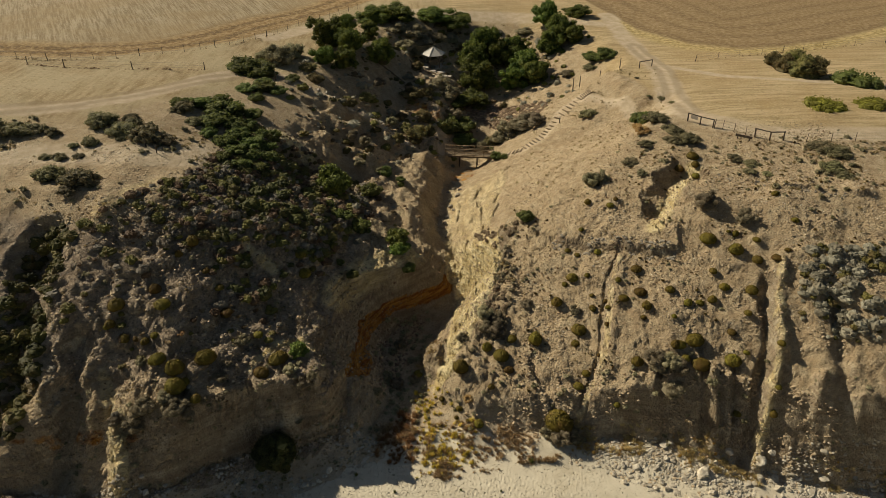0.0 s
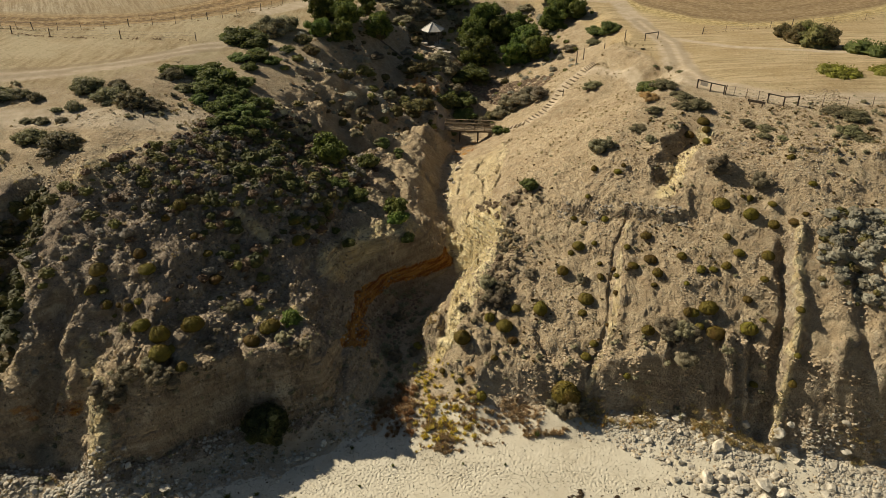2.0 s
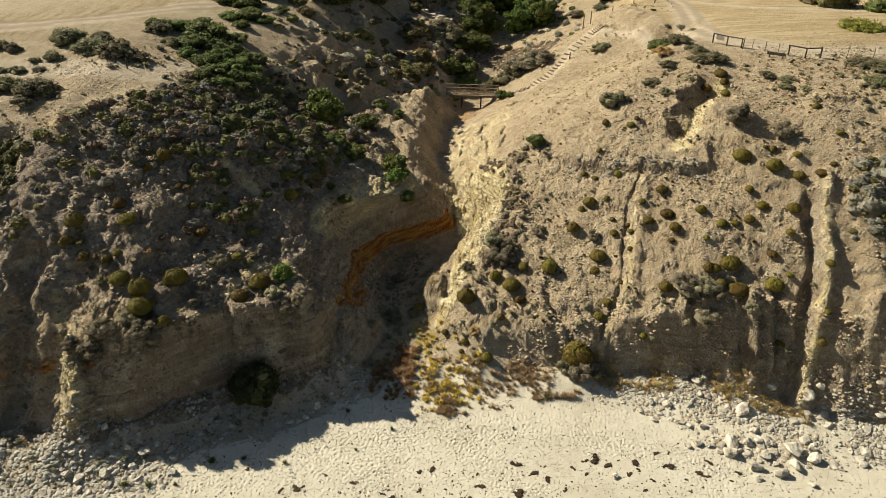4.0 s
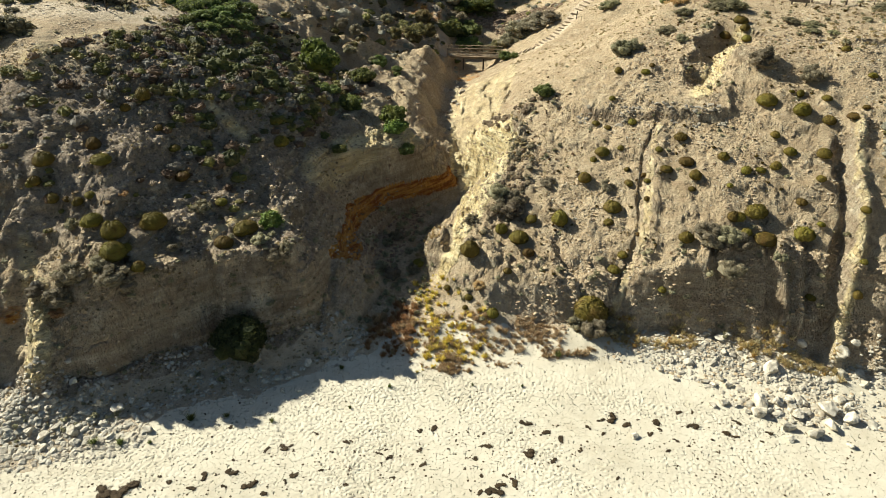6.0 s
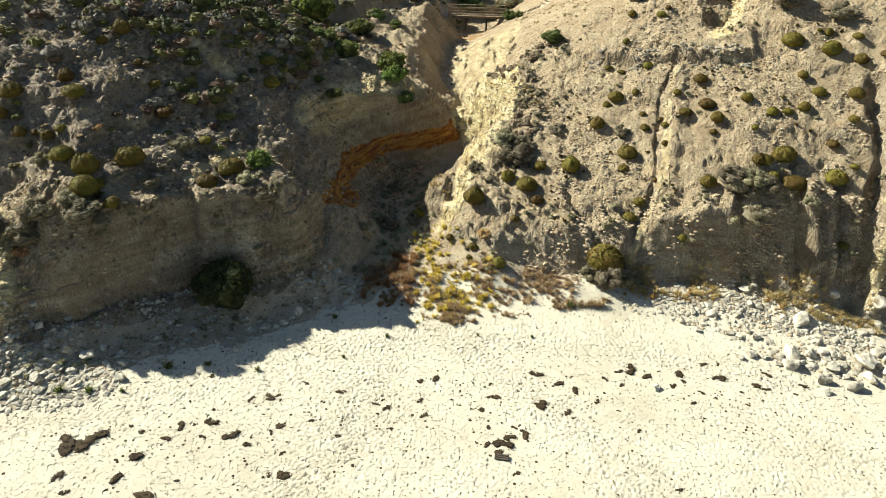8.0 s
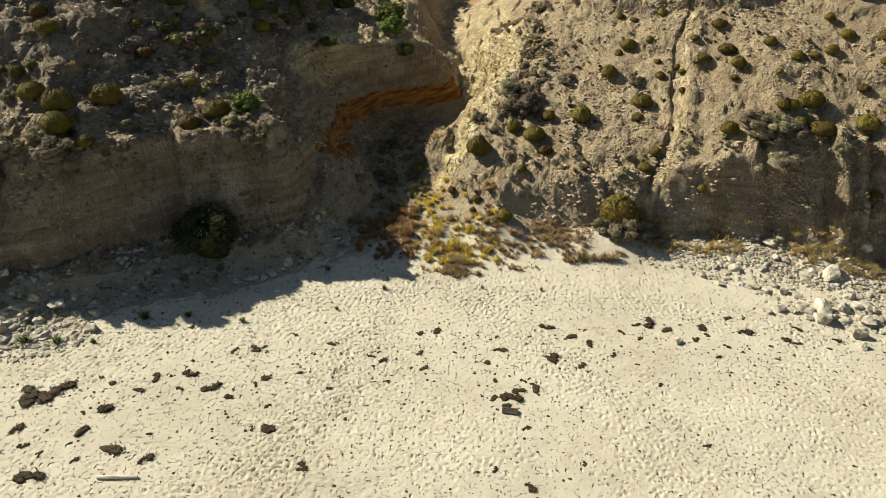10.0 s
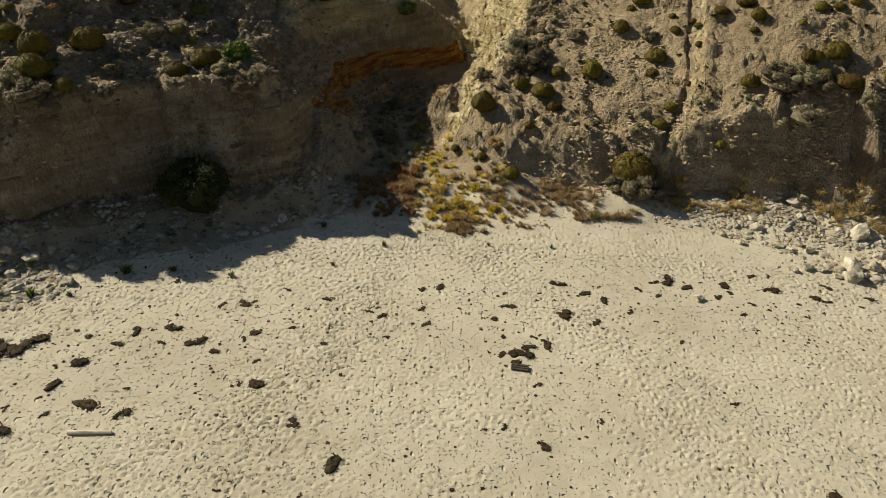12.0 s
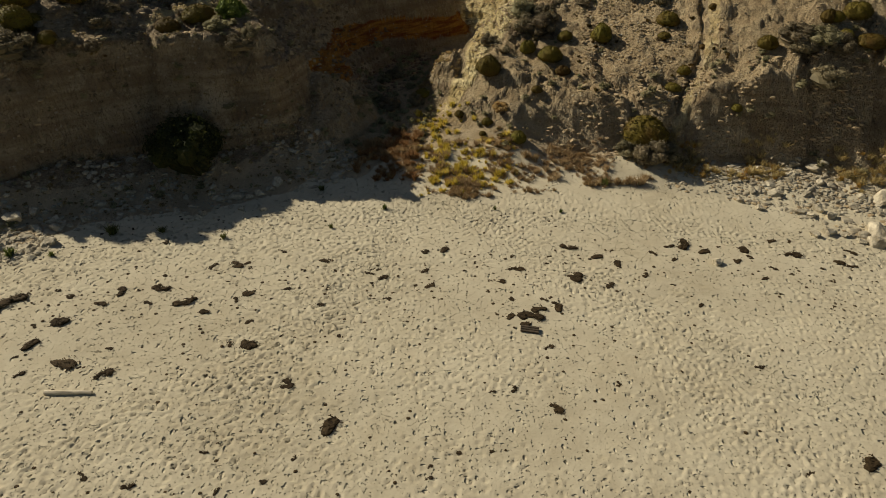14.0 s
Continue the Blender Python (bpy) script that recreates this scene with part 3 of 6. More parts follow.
slope = np.hypot(np.gradient(H, GX, axis=1), np.gradient(H, GY, axis=0))

TRACKS = (  # trodden paths: polyline, half width
    (((-72, 83), (-50, 83.7), (-45, 85.2), (-40.4, 88), (-36.5, 94), (-34, 100), (-31, 104), (-27, 110)), 1.3),
    (((-62, 73), (-45, 73.4), (-40, 73.6), (-34, 73.6), (-30, 74.5), (-27, 77)), 2.2),
    (((33, 150), (33.4, 129), (34.2, 111), (31.8, 97), (31.8, 89), (34.6, 84.8), (38, 82), (42, 80.4), (48, 80.4), (72, 80)), 1.7),
    (((35.6, 113.6), (42.4, 106), (52, 103), (60, 100.5), (92, 96)), 0.8),
    (((30, 90), (26, 101), (21.1, 107.5), (17.8, 105.5), (15, 102), (12, 100.5), (8.5, 101.8)), 0.8),
    (((0.2, 103), (-0.2, 108), (-1.2, 112), (-0.6, 118), (-1.0, 122), (-1.4, 129)), 0.6),
    (((-0.5, 107), (-6.3, 101.3), (-9.3, 103), (-13.9, 104), (-21, 104.5), (-25, 107)), 0.6),
    (((-30, 126), (-20, 140), (-4, 150), (14, 149), (30, 143)), 2.0),
)


def land_cover():
    path = np.zeros_like(H)
    for line, width in TRACKS:
        d, _ = line_distance(X + 0.8 * fbm(X * 0.3, Y * 0.3, 2, 3), Y, line)
        path = np.maximum(path, 1 - ease(0.7 * width, 1.35 * width, d))
    top = ease(15.6, 17.0, H) * ease(70, 80, Y)
    wob = fbm(X * 0.2, Y * 0.2, 3, 22)
    # ploughed and mown land beyond the fences
    edge_left = np.interp(X, (-105, -60, -40, -22, -16), (76, 79, 82, 110, 132))
    edge_right = np.interp(X, (14, 24, 30, 36, 46, 105), (150, 118, 100, 82.5, 81, 80))
    edge = np.where(X < 0, edge_left, edge_right)
    edge = np.where((X > -16) & (X < 14), 146, edge)
    straw = ease(-1.5, 2.0, Y - edge + 2.5 * wob)
    # ochre rim round the hollow
    rim_line = ((-9.1, 55.3), (-8.4, 57.8), (-7.8, 62.0), (-6.6, 65.0), (-4.9, 67.0), (-2.5, 68.9), (-0.9, 70.3), (1.0, 72.0), (3.1, 72.2))
    d, _ = line_distance(X, Y, rim_line)
    lip = H - np.interp(X, (-9.1, -6.7, -2.5, 3.0), (5.5, 5.0, 4.5, 3.8)) + 0.3 * wob
    ochre = (1 - ease(1.2, 2.0, d)) * ease(-1.3, -0.9, lip) * (1 - ease(0.15, 0.5, lip))
    dl, _ = line_distance(X, Y, ((-38, 43.4), (-33.8, 43.7), (-29.1, 44.4)))
    ochre = np.maximum(ochre, 0.5 * (1 - ease(0.2, 0.7, dl)) * ease(5.6, 6.2, H) * (1 - ease(7.2, 7.8, H)))
    d2, _ = line_distance(X, Y, ((2.8, 98.0), (4.6, 101.0)))
    ochre = np.maximum(ochre, 0.42 * (1 - ease(0.8, 2.6, d2 + wob)))
    d3, _ = line_distance(X, Y, ((-5.0, 114.0), (-2.6, 111.6), (-0.6, 110.4)))
    ochre = np.maximum(ochre, 0.45 * (1 - ease(0.8, 2.4, d3 + wob)))
    # pale sandstone of the right-hand side of the gully
    crest_x = np.interp(Y, (54.2, 54.8, 55.8, 57.8, 60.7, 62.8, 65.7, 67.7, 73.1, 78.8, 90), (-0.8, -0.3, 0.9, 1.6, 3.1, 4.3, 5.6, 6.5, 6.5, 6.4, 8.5))
    floor_x = np.interp(Y, (54, 55.5, 57.6, 60.7, 63.5, 69, 72.4, 73.4, 75, 82, 92), (-1.4, -0.9, -0.1, 0.6, 1.0, 1.6, 1.2, 0.4, 0.2, 0.2, 1.0))
    chalk_and_lit = ease(0.5, -0.5, X - crest_x + 0.7 * wob) * ease(-0.4, 0.4, X - floor_x) * ease(53.8, 54.8, Y) * (1 - 0.55 * ease(73, 78, Y + 2 * wob)) * (1 - ease(90, 98, Y))
    chalk_and_lit = chalk_and_lit * ease(2.0, 2.9, H) * ease(1.5, 2.2, np.hypot(X + 1.4, Y - 58.4))
    # sunlit flanks of the scar, fin and rill: sunlight painted as paler colour
    d4, _ = line_distance(X, Y, ((28.3, 75.2), (26.6, 73.6), (25.0, 71.4), (23.6, 69.0), (22.6, 67.0)))
    chalk_and_lit = np.maximum(chalk_and_lit, 0.75 * (1 - ease(0.5, 1.6, d4)))
    d5, _ = line_distance(X, Y, ((33.2, 60.0), (32.2, 57.0), (31.6, 53.2), (30.4, 50.6), (29.6, 49.0), (28.8, 47.4), (28.4, 46.2)))
    chalk_and_lit = np.maximum(chalk_and_lit, 0.6 * (1 - ease(0.15, 0.75, d5 + 0.5 * fbm(X * 1.4, Y * 1.4, 2, 220))))
    d6, _ = line_distance(X, Y, ((18.6, 64.5), (17.6, 62.8), (16.8, 59.5), (16.0, 56.1), (15.4, 54.3), (13.8, 52.0), (12.9, 50.4)))
    chalk_and_lit = np.maximum(chalk_and_lit, 0.5 * (1 - ease(0.1, 0.5, d6 + 0.4 * fbm(X * 1.4, Y * 1.4, 2, 221))))
    # spurs facing the sun: their sunlit look is added to the colour
    for spur in (((-9.4, 99.0), (-7.4, 94.0), (-6.2, 89.0), (-6.0, 82.0), (-3.2, 78.0)), ((-5.0, 93.0), (-3.4, 87.0), (-2.0, 81.0)), ((-10.5, 76.5), (-6.5, 73.5), (-2.5, 72.2))):
        d, _ = line_distance(X, Y, spur)
        chalk_and_lit = np.maximum(chalk_and_lit, 0.25 * (1 - ease(0.4, 1.8, d + 0.8 * wob)))
    d9, _ = line_distance(X, Y, ((-19.6, 62.6), (-17.4, 61.6)))
    chalk_and_lit = np.maximum(chalk_and_lit, 0.6 * (1 - ease(0.3, 1.3, d9 + wob)))
    # pale ledge and rock faces; on the fin, sunlight is put into the colour
    for line, wide in ((((-17.6, 50.2), (-16.6, 52.0), (-15.4, 53.6), (-13.6, 54.4), (-12.4, 53.6)), 0.5), (((-27.6, 44.6), (-27.0, 42.5), (-26.6, 40.8)), 0.8), (((-29.6, 48.4), (-28.6, 46.2)), 0.6), (((-11.4, 61.5), (-9.4, 65.6), (-7.0, 68.4), (-3.6, 71.6)), 1.4)):
        d, _ = line_distance(X, Y, line)
        chalk_and_lit = np.maximum(chalk_and_lit, 0.6 * (1 - ease(0.4 * wide, 1.5 * wide, d + 0.5 * wob)))
    d7, _ = line_distance(X, Y, ((-33.8, 62.4), (-32.8, 64.4), (-31.4, 66.4), (-29.6, 68.3)))
    d8, _ = line_distance(X, Y, ((-22.6, 87.4), (-19.9, 87.1), (-18.1, 86.6)))
    chalk_and_lit = np.maximum(chalk_and_lit, np.maximum(0.45 * (1 - ease(0.5, 1.6, d7 + wob)), 0.7 * (1 - ease(0.6, 1.7, d8 + wob))))
    left_side = 1 - ease(-12, -6, X + 3 * wob)
    grey = left_side * (1 - ease(17.4, 18.4, H)) * (1 - ease(84, 92, Y)) * np.maximum(ease(46, 50, Y), ease(-6, -8, X) * (1 - ease(0.0, 1.0, Y - FOOT)))
    steep = ease(0.9, 1.5, slope) * (1 - ease(72, 82, Y))
    sandy = (1 - ease(0.0, np.interp(X, (-9, -6, -4, 8, 14), (0.01, 0.3, 5.0, 4.0, 2.0)), Y - FOOT + 1.2 + 1.6 * fbm(X * 0.6, Y * 0.6, 3, 201))) * (H < 4)
    path = np.maximum(path, 0.9 * sandy)
    # trodden trails over the sand
    path = np.where(is_beach > 0.3, 0.62 + 0.22 * ease(6, -8, X + 4 * wob), path)
    for trail in (((-14, 22), (-10.3, 26.9), (-7.6, 30.3), (-5.5, 33.9), (-4.2, 39.2), (-2.4, 44.5)), ((-2.4, 44.5), (1.1, 42.9), (12, 42), (24, 40)), ((-26, 34), (-12, 40), (-4, 43)), ((20, 24), (8, 34), (0, 43))):
        d, _ = line_distance(X + 1.2 * wob, Y, trail)
        path = np.maximum(path, np.where(is_beach > 0.3, 1.1 * (1 - ease(0.4, 2.2, d)), 0))
    return path, ochre, chalk_and_lit, straw * ease(15.0, 16.2, H), grey, steep


def field_cover():
    """Tilled land: stubble, turned headland and brown stubble; golden verge and dark furrows along the edges."""
    bend = 1.5 * fbm(X * 0.06, Y * 0.06, 2, 210)
    fence = ((-105, 106), (-80, 105), (-61.5, 103.6), (-57, 103.4), (-48.4, 106.4), (-40.2, 112.2), (-33.2, 121), (-27.9, 131.7), (-17.3, 150.5), (-4, 178))
    d, _ = line_distance(X, Y, fence)
    beyond = ease(-0.5, 0.5, Y - np.interp(X, [p[0] for p in fence], [p[1] for p in fence])) * (X < 0)
    stubble = beyond * ease(8, 12, d + 2 * bend)
    turned = beyond * ease(1.2, 2.2, d) * (1 - ease(8, 12, d + 2 * bend))
    furrows = turned * ease(0.1, 0.35, np.sin(d * 1.9 + bend * 2.0) + 0.5 * fbm(X * 0.2, Y * 0.2, 3, 212))
    arc = ((27, 200), (31, 163), (36.9, 138.9), (43.7, 128.5), (51.2, 124.9), (58.5, 125.5), (67.3, 129.4), (83.7, 138.7), (105, 148))
    d, _ = line_distance(X, Y, arc)
    inside = ease(-1, 1, Y - np.interp(X, [p[0] for p in arc], [p[1] for p in arc]) + bend) * (X > 28)
    verge = (1 - ease(2.0, 5.5, d + bend)) * (1 - inside) * (X > 34)
    furrows = np.maximum(furrows, 0.55 * inside * ease(0.3, 0.8, np.sin(d * 1.1 + bend) + 0.6 * fbm(X * 0.2, Y * 0.2, 3, 214)))
    wheels = np.zeros_like(H)
    for line in (((-72, 82.0), (-53.5, 83.6), (-45.6, 86.0), (-40, 90.8), (-36.8, 95.0), (-33.7, 99.4), (-29.8, 103.4)), ((33.8, 128), (34.6, 111), (32.2, 97), (32.2, 90))):
        d, _ = line_distance(X, Y, line)
        wheels = np.maximum(wheels, 1 - ease(0.25, 0.8, np.abs(d - 0.9)))
    return stubble, turned, inside, verge, furrows, wheels


path, ochre, chalk_and_lit, straw, grey, steep = land_cover()
stubble, turned, inside, verge, furrows, wheels = field_cover()


def sheet(name, faces_mask, material, label, category):
    rows, cols = np.nonzero(faces_mask)
    n = len(GX)
    quads = np.stack([rows * n + cols, rows * n + cols + 1, (rows + 1) * n + cols + 1, (rows + 1) * n + cols], 1)
    used, flat = np.unique(quads, return_inverse=True)
    mesh = bpy.data.meshes.new(name)
    mesh.vertices.add(len(used))
    mesh.vertices.foreach_set("co", np.stack([X.ravel()[used], Y.ravel()[used], H.ravel()[used]], 1).astype(np.float32).ravel())
    mesh.loops.add(len(quads) * 4)
    mesh.loops.foreach_set("vertex_index", flat.ravel().astype(np.int32))
    mesh.polygons.add(len(quads))
    mesh.polygons.foreach_set("loop_start", np.arange(0, len(quads) * 4, 4, dtype=np.int32))
    mesh.polygons.foreach_set("use_smooth", np.ones(len(quads), dtype=bool))
    for title, layers in (("cover", (path, ochre, chalk_and_lit)), ("growth", (straw, grey, steep)), ("field", (stubble, turned, inside)), ("bands", (verge, furrows, wheels))):
        layer = mesh.attributes.new(title, "FLOAT_COLOR", "POINT")
        values = np.stack([m.ravel()[used] for m in layers] + [np.ones(len(used))], 1).astype(np.float32)
        layer.data.foreach_set("color", values.ravel())
    mesh.update()
    mesh.validate()
    mesh.materials.append(material)
    return tagged(new(name, mesh), label, category, kind="structure")


centre = lambda a: (a[:-1, :-1] + a[1:, :-1] + a[:-1, 1:] + a[1:, 1:]) / 4
on_beach = centre(is_beach) > 0.5
on_farm = ~on_beach & (centre(Y) > 78) & (centre(straw) + centre(path) > 0.5)
beach = sheet("beach", on_beach, SAND, "pale cream beach sand covered in footprints", "beach")
cliff = sheet("cliff", ~on_beach & ~on_farm, EARTH, "eroded tan clay sea cliff cut by a gully", "cliff")
farmland = sheet("ground", on_farm, EARTH, "dry straw-coloured stubble field with dirt tracks", "field")


# ---------- plants ----------
def leaf_cloud(rng, centres, radii, count, size, droop=0.0, slim=0.55):
    """Small four-sided leaves round the given clumps, facing outwards: vertices and faces."""
    pick = rng.choice(len(centres), count, p=radii**2 / (radii**2).sum())
    way = rng.normal(size=(count, 3))
    way[:, 2] = np.abs(way[:, 2]) * 0.9 - 0.25
    way /= np.linalg.norm(way, axis=1, keepdims=True)
    at = centres[pick] + way * (radii[pick] * rng.uniform(0.72, 1.12, count))[:, None]
    normal = way + rng.normal(0, 0.55, (count, 3))
    normal /= np.linalg.norm(normal, axis=1, keepdims=True)
    side = np.cross(normal, rng.normal(size=(count, 3)))
    side /= np.linalg.norm(side, axis=1, keepdims=True)
    up = np.cross(side, normal)
    s = (size * rng.uniform(0.6, 1.4, count))[:, None]
    verts = np.stack([at - up * s, at + side * s * slim, at + up * s * 1.1 - normal * s * droop, at - side * s * slim], 1).reshape(-1, 3)
    faces = np.arange(count * 4).reshape(-1, 4)
    return verts, faces


def lump(rng, centre, radius, squash=0.8, rings=4, around=7):
    """A rough dark heart that keeps a clump from being seen through."""
    verts = [(0, 0, 1)]
    for r in range(1, rings):
        a = math.pi * r / rings
        for k in range(around):
            b = 2 * math.pi * (k + 0.5 * r) / around
            verts.append((math.sin(a) * math.cos(b), math.sin(a) * math.sin(b), math.cos(a)))
    verts.append((0, 0, -1))
    verts = np.array(verts) * rng.uniform(0.85, 1.1, (len(verts), 1)) * radius * (1, 1, squash) + centre
    faces = []
    for k in range(around):
        n = (k + 1) % around
        faces.append((0, 1 + k, 1 + n))
        for r in range(rings - 2):
            a, b = 1 + r * around, 1 + (r + 1) * around
            faces.append((a + k, b + k, b + n))
            faces.append((a + k, b + n, a + n))
        faces.append((len(verts) - 1, 1 + (rings - 2) * around + n, 1 + (rings - 2) * around + k))
    return verts, faces


def mesh_from(name, pieces, material):
    """One mesh out of several lots of vertices and faces."""
    verts, faces, start = [], [], 0
    for v, f in pieces:
        verts.append(np.asarray(v, float))
        faces += (np.asarray(f) + start).tolist() if isinstance(f, np.ndarray) else [tuple(i + start for i in q) for q in f]
        start += len(v)
    mesh = bpy.data.meshes.new(name)
    mesh.from_pydata(np.concatenate(verts).tolist(), [], faces)
    mesh.update()
    mesh.materials.append(material)
    return mesh


def dome_mesh(name, seed, material, leaves=700, clumps=16, height=0.75, leaf=0.085, ragged=0.25, slim=0.55, rings=4, around=7):
    """A shrub of unit radius: many leaf clumps over a low dome."""
    rng = np.random.default_rng(seed)
    turn, out = rng.uniform(0, 6.283, clumps), np.sqrt(rng.random(clumps)) * 0.78
    rise = np.sqrt(np.maximum(1 - (out / 0.95) ** 2, 0.05)) * height * rng.uniform(1 - ragged, 1 + ragged, clumps)
    radii = rng.uniform(0.20, 0.36, clumps) * (1.15 - 0.3 * out)
    centres = np.stack([out * np.cos(turn), out * np.sin(turn), np.maximum(rise - radii * 0.6, 0.08)], 1)
    pieces = [leaf_cloud(rng, centres, radii, leaves, leaf, 0.2, slim)]
    pieces += [lump(rng, c, r * 0.86, 0.8, rings, around) for c, r in zip(centres, radii)]
    pieces.append(lump(rng, np.array((0, 0, height * 0.30)), 0.72, height * 0.62, rings, around))
    return mesh_from(name, pieces, material)


def cushion_mesh(name, seed, material, leaves=1700, height=0.9, leaf=0.042):
    """A tight cushion of unit radius: one rounded, slightly dimpled body set with very small leaves."""
    rng = np.random.default_rng(seed)
    shift, rings, around = rng.uniform(0, 50, 2), 11, 22

    def skin(a, b):
        way = np.stack([np.sin(a) * np.cos(b), np.sin(a) * np.sin(b), np.cos(a)], -1)
        swell = 1 + 0.16 * fbm(np.cos(b) * 1.3 + shift[0], np.sin(b) * 1.3 + a * 1.1, 2, seed) + 0.11 * fbm(np.cos(b) * 4 + a * 3 + shift[1], np.sin(b) * 4, 2, seed + 1)
        wide = np.where(way[..., 2] > 0, 1.0, 1 + 0.5 * way[..., 2])
        return way * (swell * wide)[..., None] * (1, 1, height * 0.82) + (0, 0, height * 0.18)

    a, b = np.meshgrid(np.linspace(0.0, 2.2, rings), np.arange(around) * 6.2832 / around, indexing="ij")
    body = skin(a, b).reshape(-1, 3)
    quads = [(i * around + k, i * around + (k + 1) % around, (i + 1) * around + (k + 1) % around, (i + 1) * around + k) for i in range(rings - 1) for k in range(around)]
    a, b = np.arccos(1 - rng.random(leaves) * 1.35), rng.uniform(0, 6.2832, leaves)
    at = skin(a, b) * rng.uniform(0.98, 1.05, (leaves, 1))
    normal = at - (0, 0, height * 0.1) + rng.normal(0, 0.75, (leaves, 3))
    normal /= np.linalg.norm(normal, axis=1, keepdims=True)
    side = np.cross(normal, rng.normal(size=(leaves, 3)))
    side /= np.linalg.norm(side, axis=1, keepdims=True)
    up, s = np.cross(side, normal), (leaf * rng.uniform(0.6, 1.5, leaves))[:, None]
    verts = np.stack([at - up * s, at + side * s * 0.6, at + up * s * 1.2 + normal * s * 0.8, at - side * s * 0.6], 1).reshape(-1, 3)
    return mesh_from(name, [(body, quads), (verts, np.arange(leaves * 4).reshape(-1, 4))], material)


def heath_mesh(name, seed, material, leaves=90, height=0.75, leaf=0.11, rings=7, around=13):
    """A small rounded heath shrub of unit radius: a knobbly dome set with short sprays."""
    rng = np.random.default_rng(seed)
    shift = rng.uniform(0, 50, 2)

    def skin(a, b):
        way = np.stack([np.sin(a) * np.cos(b), np.sin(a) * np.sin(b), np.cos(a)], -1)
        swell = 1 + 0.38 * fbm(way[..., 0] * 1.9 + shift[0], way[..., 1] * 1.9 + shift[1], 3, seed) + 0.3 * value_noise(way[..., 0] * 5 + shift[1], way[..., 1] * 5 + way[..., 2] * 3, seed + 5)
        return way * swell[..., None] * (1, 1, height) + (0, 0, 0.05)

    a, b = np.meshgrid(np.linspace(0.0, 1.9, rings), np.arange(around) * 6.2832 / around, indexing="ij")
    body = skin(a, b).reshape(-1, 3)
    quads = [(i * around + k, i * around + (k + 1) % around, (i + 1) * around + (k + 1) % around, (i + 1) * around + k) for i in range(rings - 1) for k in range(around)]
    a, b = np.arccos(1 - rng.random(leaves) * 1.1), rng.uniform(0, 6.2832, leaves)
    at = skin(a, b) * rng.uniform(0.96, 1.1, (leaves, 1))
    normal = at + rng.normal(0, 0.6, (leaves, 3))
    normal /= np.linalg.norm(normal, axis=1, keepdims=True)
    side = np.cross(normal, rng.normal(size=(leaves, 3)))
    side /= np.linalg.norm(side, axis=1, keepdims=True)
    up, s = np.cross(side, normal), (leaf * rng.uniform(0.6, 1.5, leaves))[:, None]
    verts = np.stack([at - up * s, at + side * s * 0.55, at + up * s + normal * s * 0.9, at - side * s * 0.55], 1).reshape(-1, 3)
    return mesh_from(name, [(body, quads), (verts, np.arange(leaves * 4).reshape(-1, 4))], material)


def tuft_mesh(name, seed, material, blades=60, height=1.0, lean=0.6, width=0.045):
    """Grass or dry stems that fan out from one root."""
    rng = np.random.default_rng(seed)
    turn, tilt = rng.uniform(0, 6.283, blades), rng.uniform(0.05, lean, blades)
    length = height * rng.uniform(0.5, 1.1, blades)
    root = np.stack([rng.normal(0, 0.14, blades), rng.normal(0, 0.14, blades), np.zeros(blades)], 1)
    out = np.stack([np.cos(turn) * tilt, np.sin(turn) * tilt, np.ones(blades)], 1)
    out /= np.linalg.norm(out, axis=1, keepdims=True)
    side = np.stack([-np.sin(turn), np.cos(turn), np.zeros(blades)], 1) * width
    tip = root + out * length[:, None] + np.stack([np.cos(turn), np.sin(turn), -np.ones(blades)], 1) * (0.12 * tilt * length)[:, None]
    mid = root + out * length[:, None] * 0.55
    verts = np.stack([root - side, root + side, mid + side * 0.8, tip, mid - side * 0.8], 1).reshape(-1, 3)
    return mesh_from(name, [(verts, np.arange(blades * 5).reshape(-1, 5))], material)


def ground_at(x, y):
    return float(land(np.array([x]), np.array([y]))[0])


def plant(name, meshes, spots, label, category, group, flat=(0.8, 1.15), grow=1.0, seed=1, sink=0.06):
    """A shrub at each spot (x, y, radius)."""
    rng = np.random.default_rng(seed)
    for x, y, r in spots:
        ob = tagged(new(name, meshes[rng.integers(len(meshes))]), label, category, group)
        r *= grow
        ob.matrix_world = pose(x, y, ground_at(x, y) - sink * r, rng.uniform(-8, 8), rng.uniform(-8, 8), rng.uniform(0, 360)) @ Matrix.Diagonal((r, r * rng.uniform(0.85, 1.15), r * rng.uniform(*flat), 1))


def family(name, material, count, seed, **how):
    return [dome_mesh(name, seed + k, material, **how) for k in range(count)]


cushions = [cushion_mesh("cushion_bush", 10 + k, CUSHION, height=0.85 + 0.1 * k) for k in range(5)]
foot_bush = [dome_mesh("dark_bush", 55, FOOT_BUSH, leaves=6500, clumps=60, height=0.95, leaf=0.032, ragged=0.12)]
greys = family("grey_shrub", GREY, 4, 20, leaves=1100, clumps=20, height=0.75, leaf=0.06, ragged=0.4, slim=0.4)
greens = family("green_shrub", GREEN, 4, 30, leaves=1100, clumps=22, height=0.75, leaf=0.075, ragged=0.3)
brights = family("bright_shrub", BRIGHT, 2, 40, leaves=1200, clumps=20, height=0.8, leaf=0.09, ragged=0.3)
darks = family("dark_shrub", DARK, 4, 50, leaves=1100, clumps=20, height=0.8, leaf=0.07, ragged=0.35)
mats = family("saltbush_mat", GREEN, 2, 60, leaves=1500, clumps=34, height=0.3, leaf=0.05, ragged=0.2)
gold_mats = family("yellow_mat", OLIVE, 2, 65, leaves=1500, clumps=34, height=0.3, leaf=0.05, ragged=0.2)
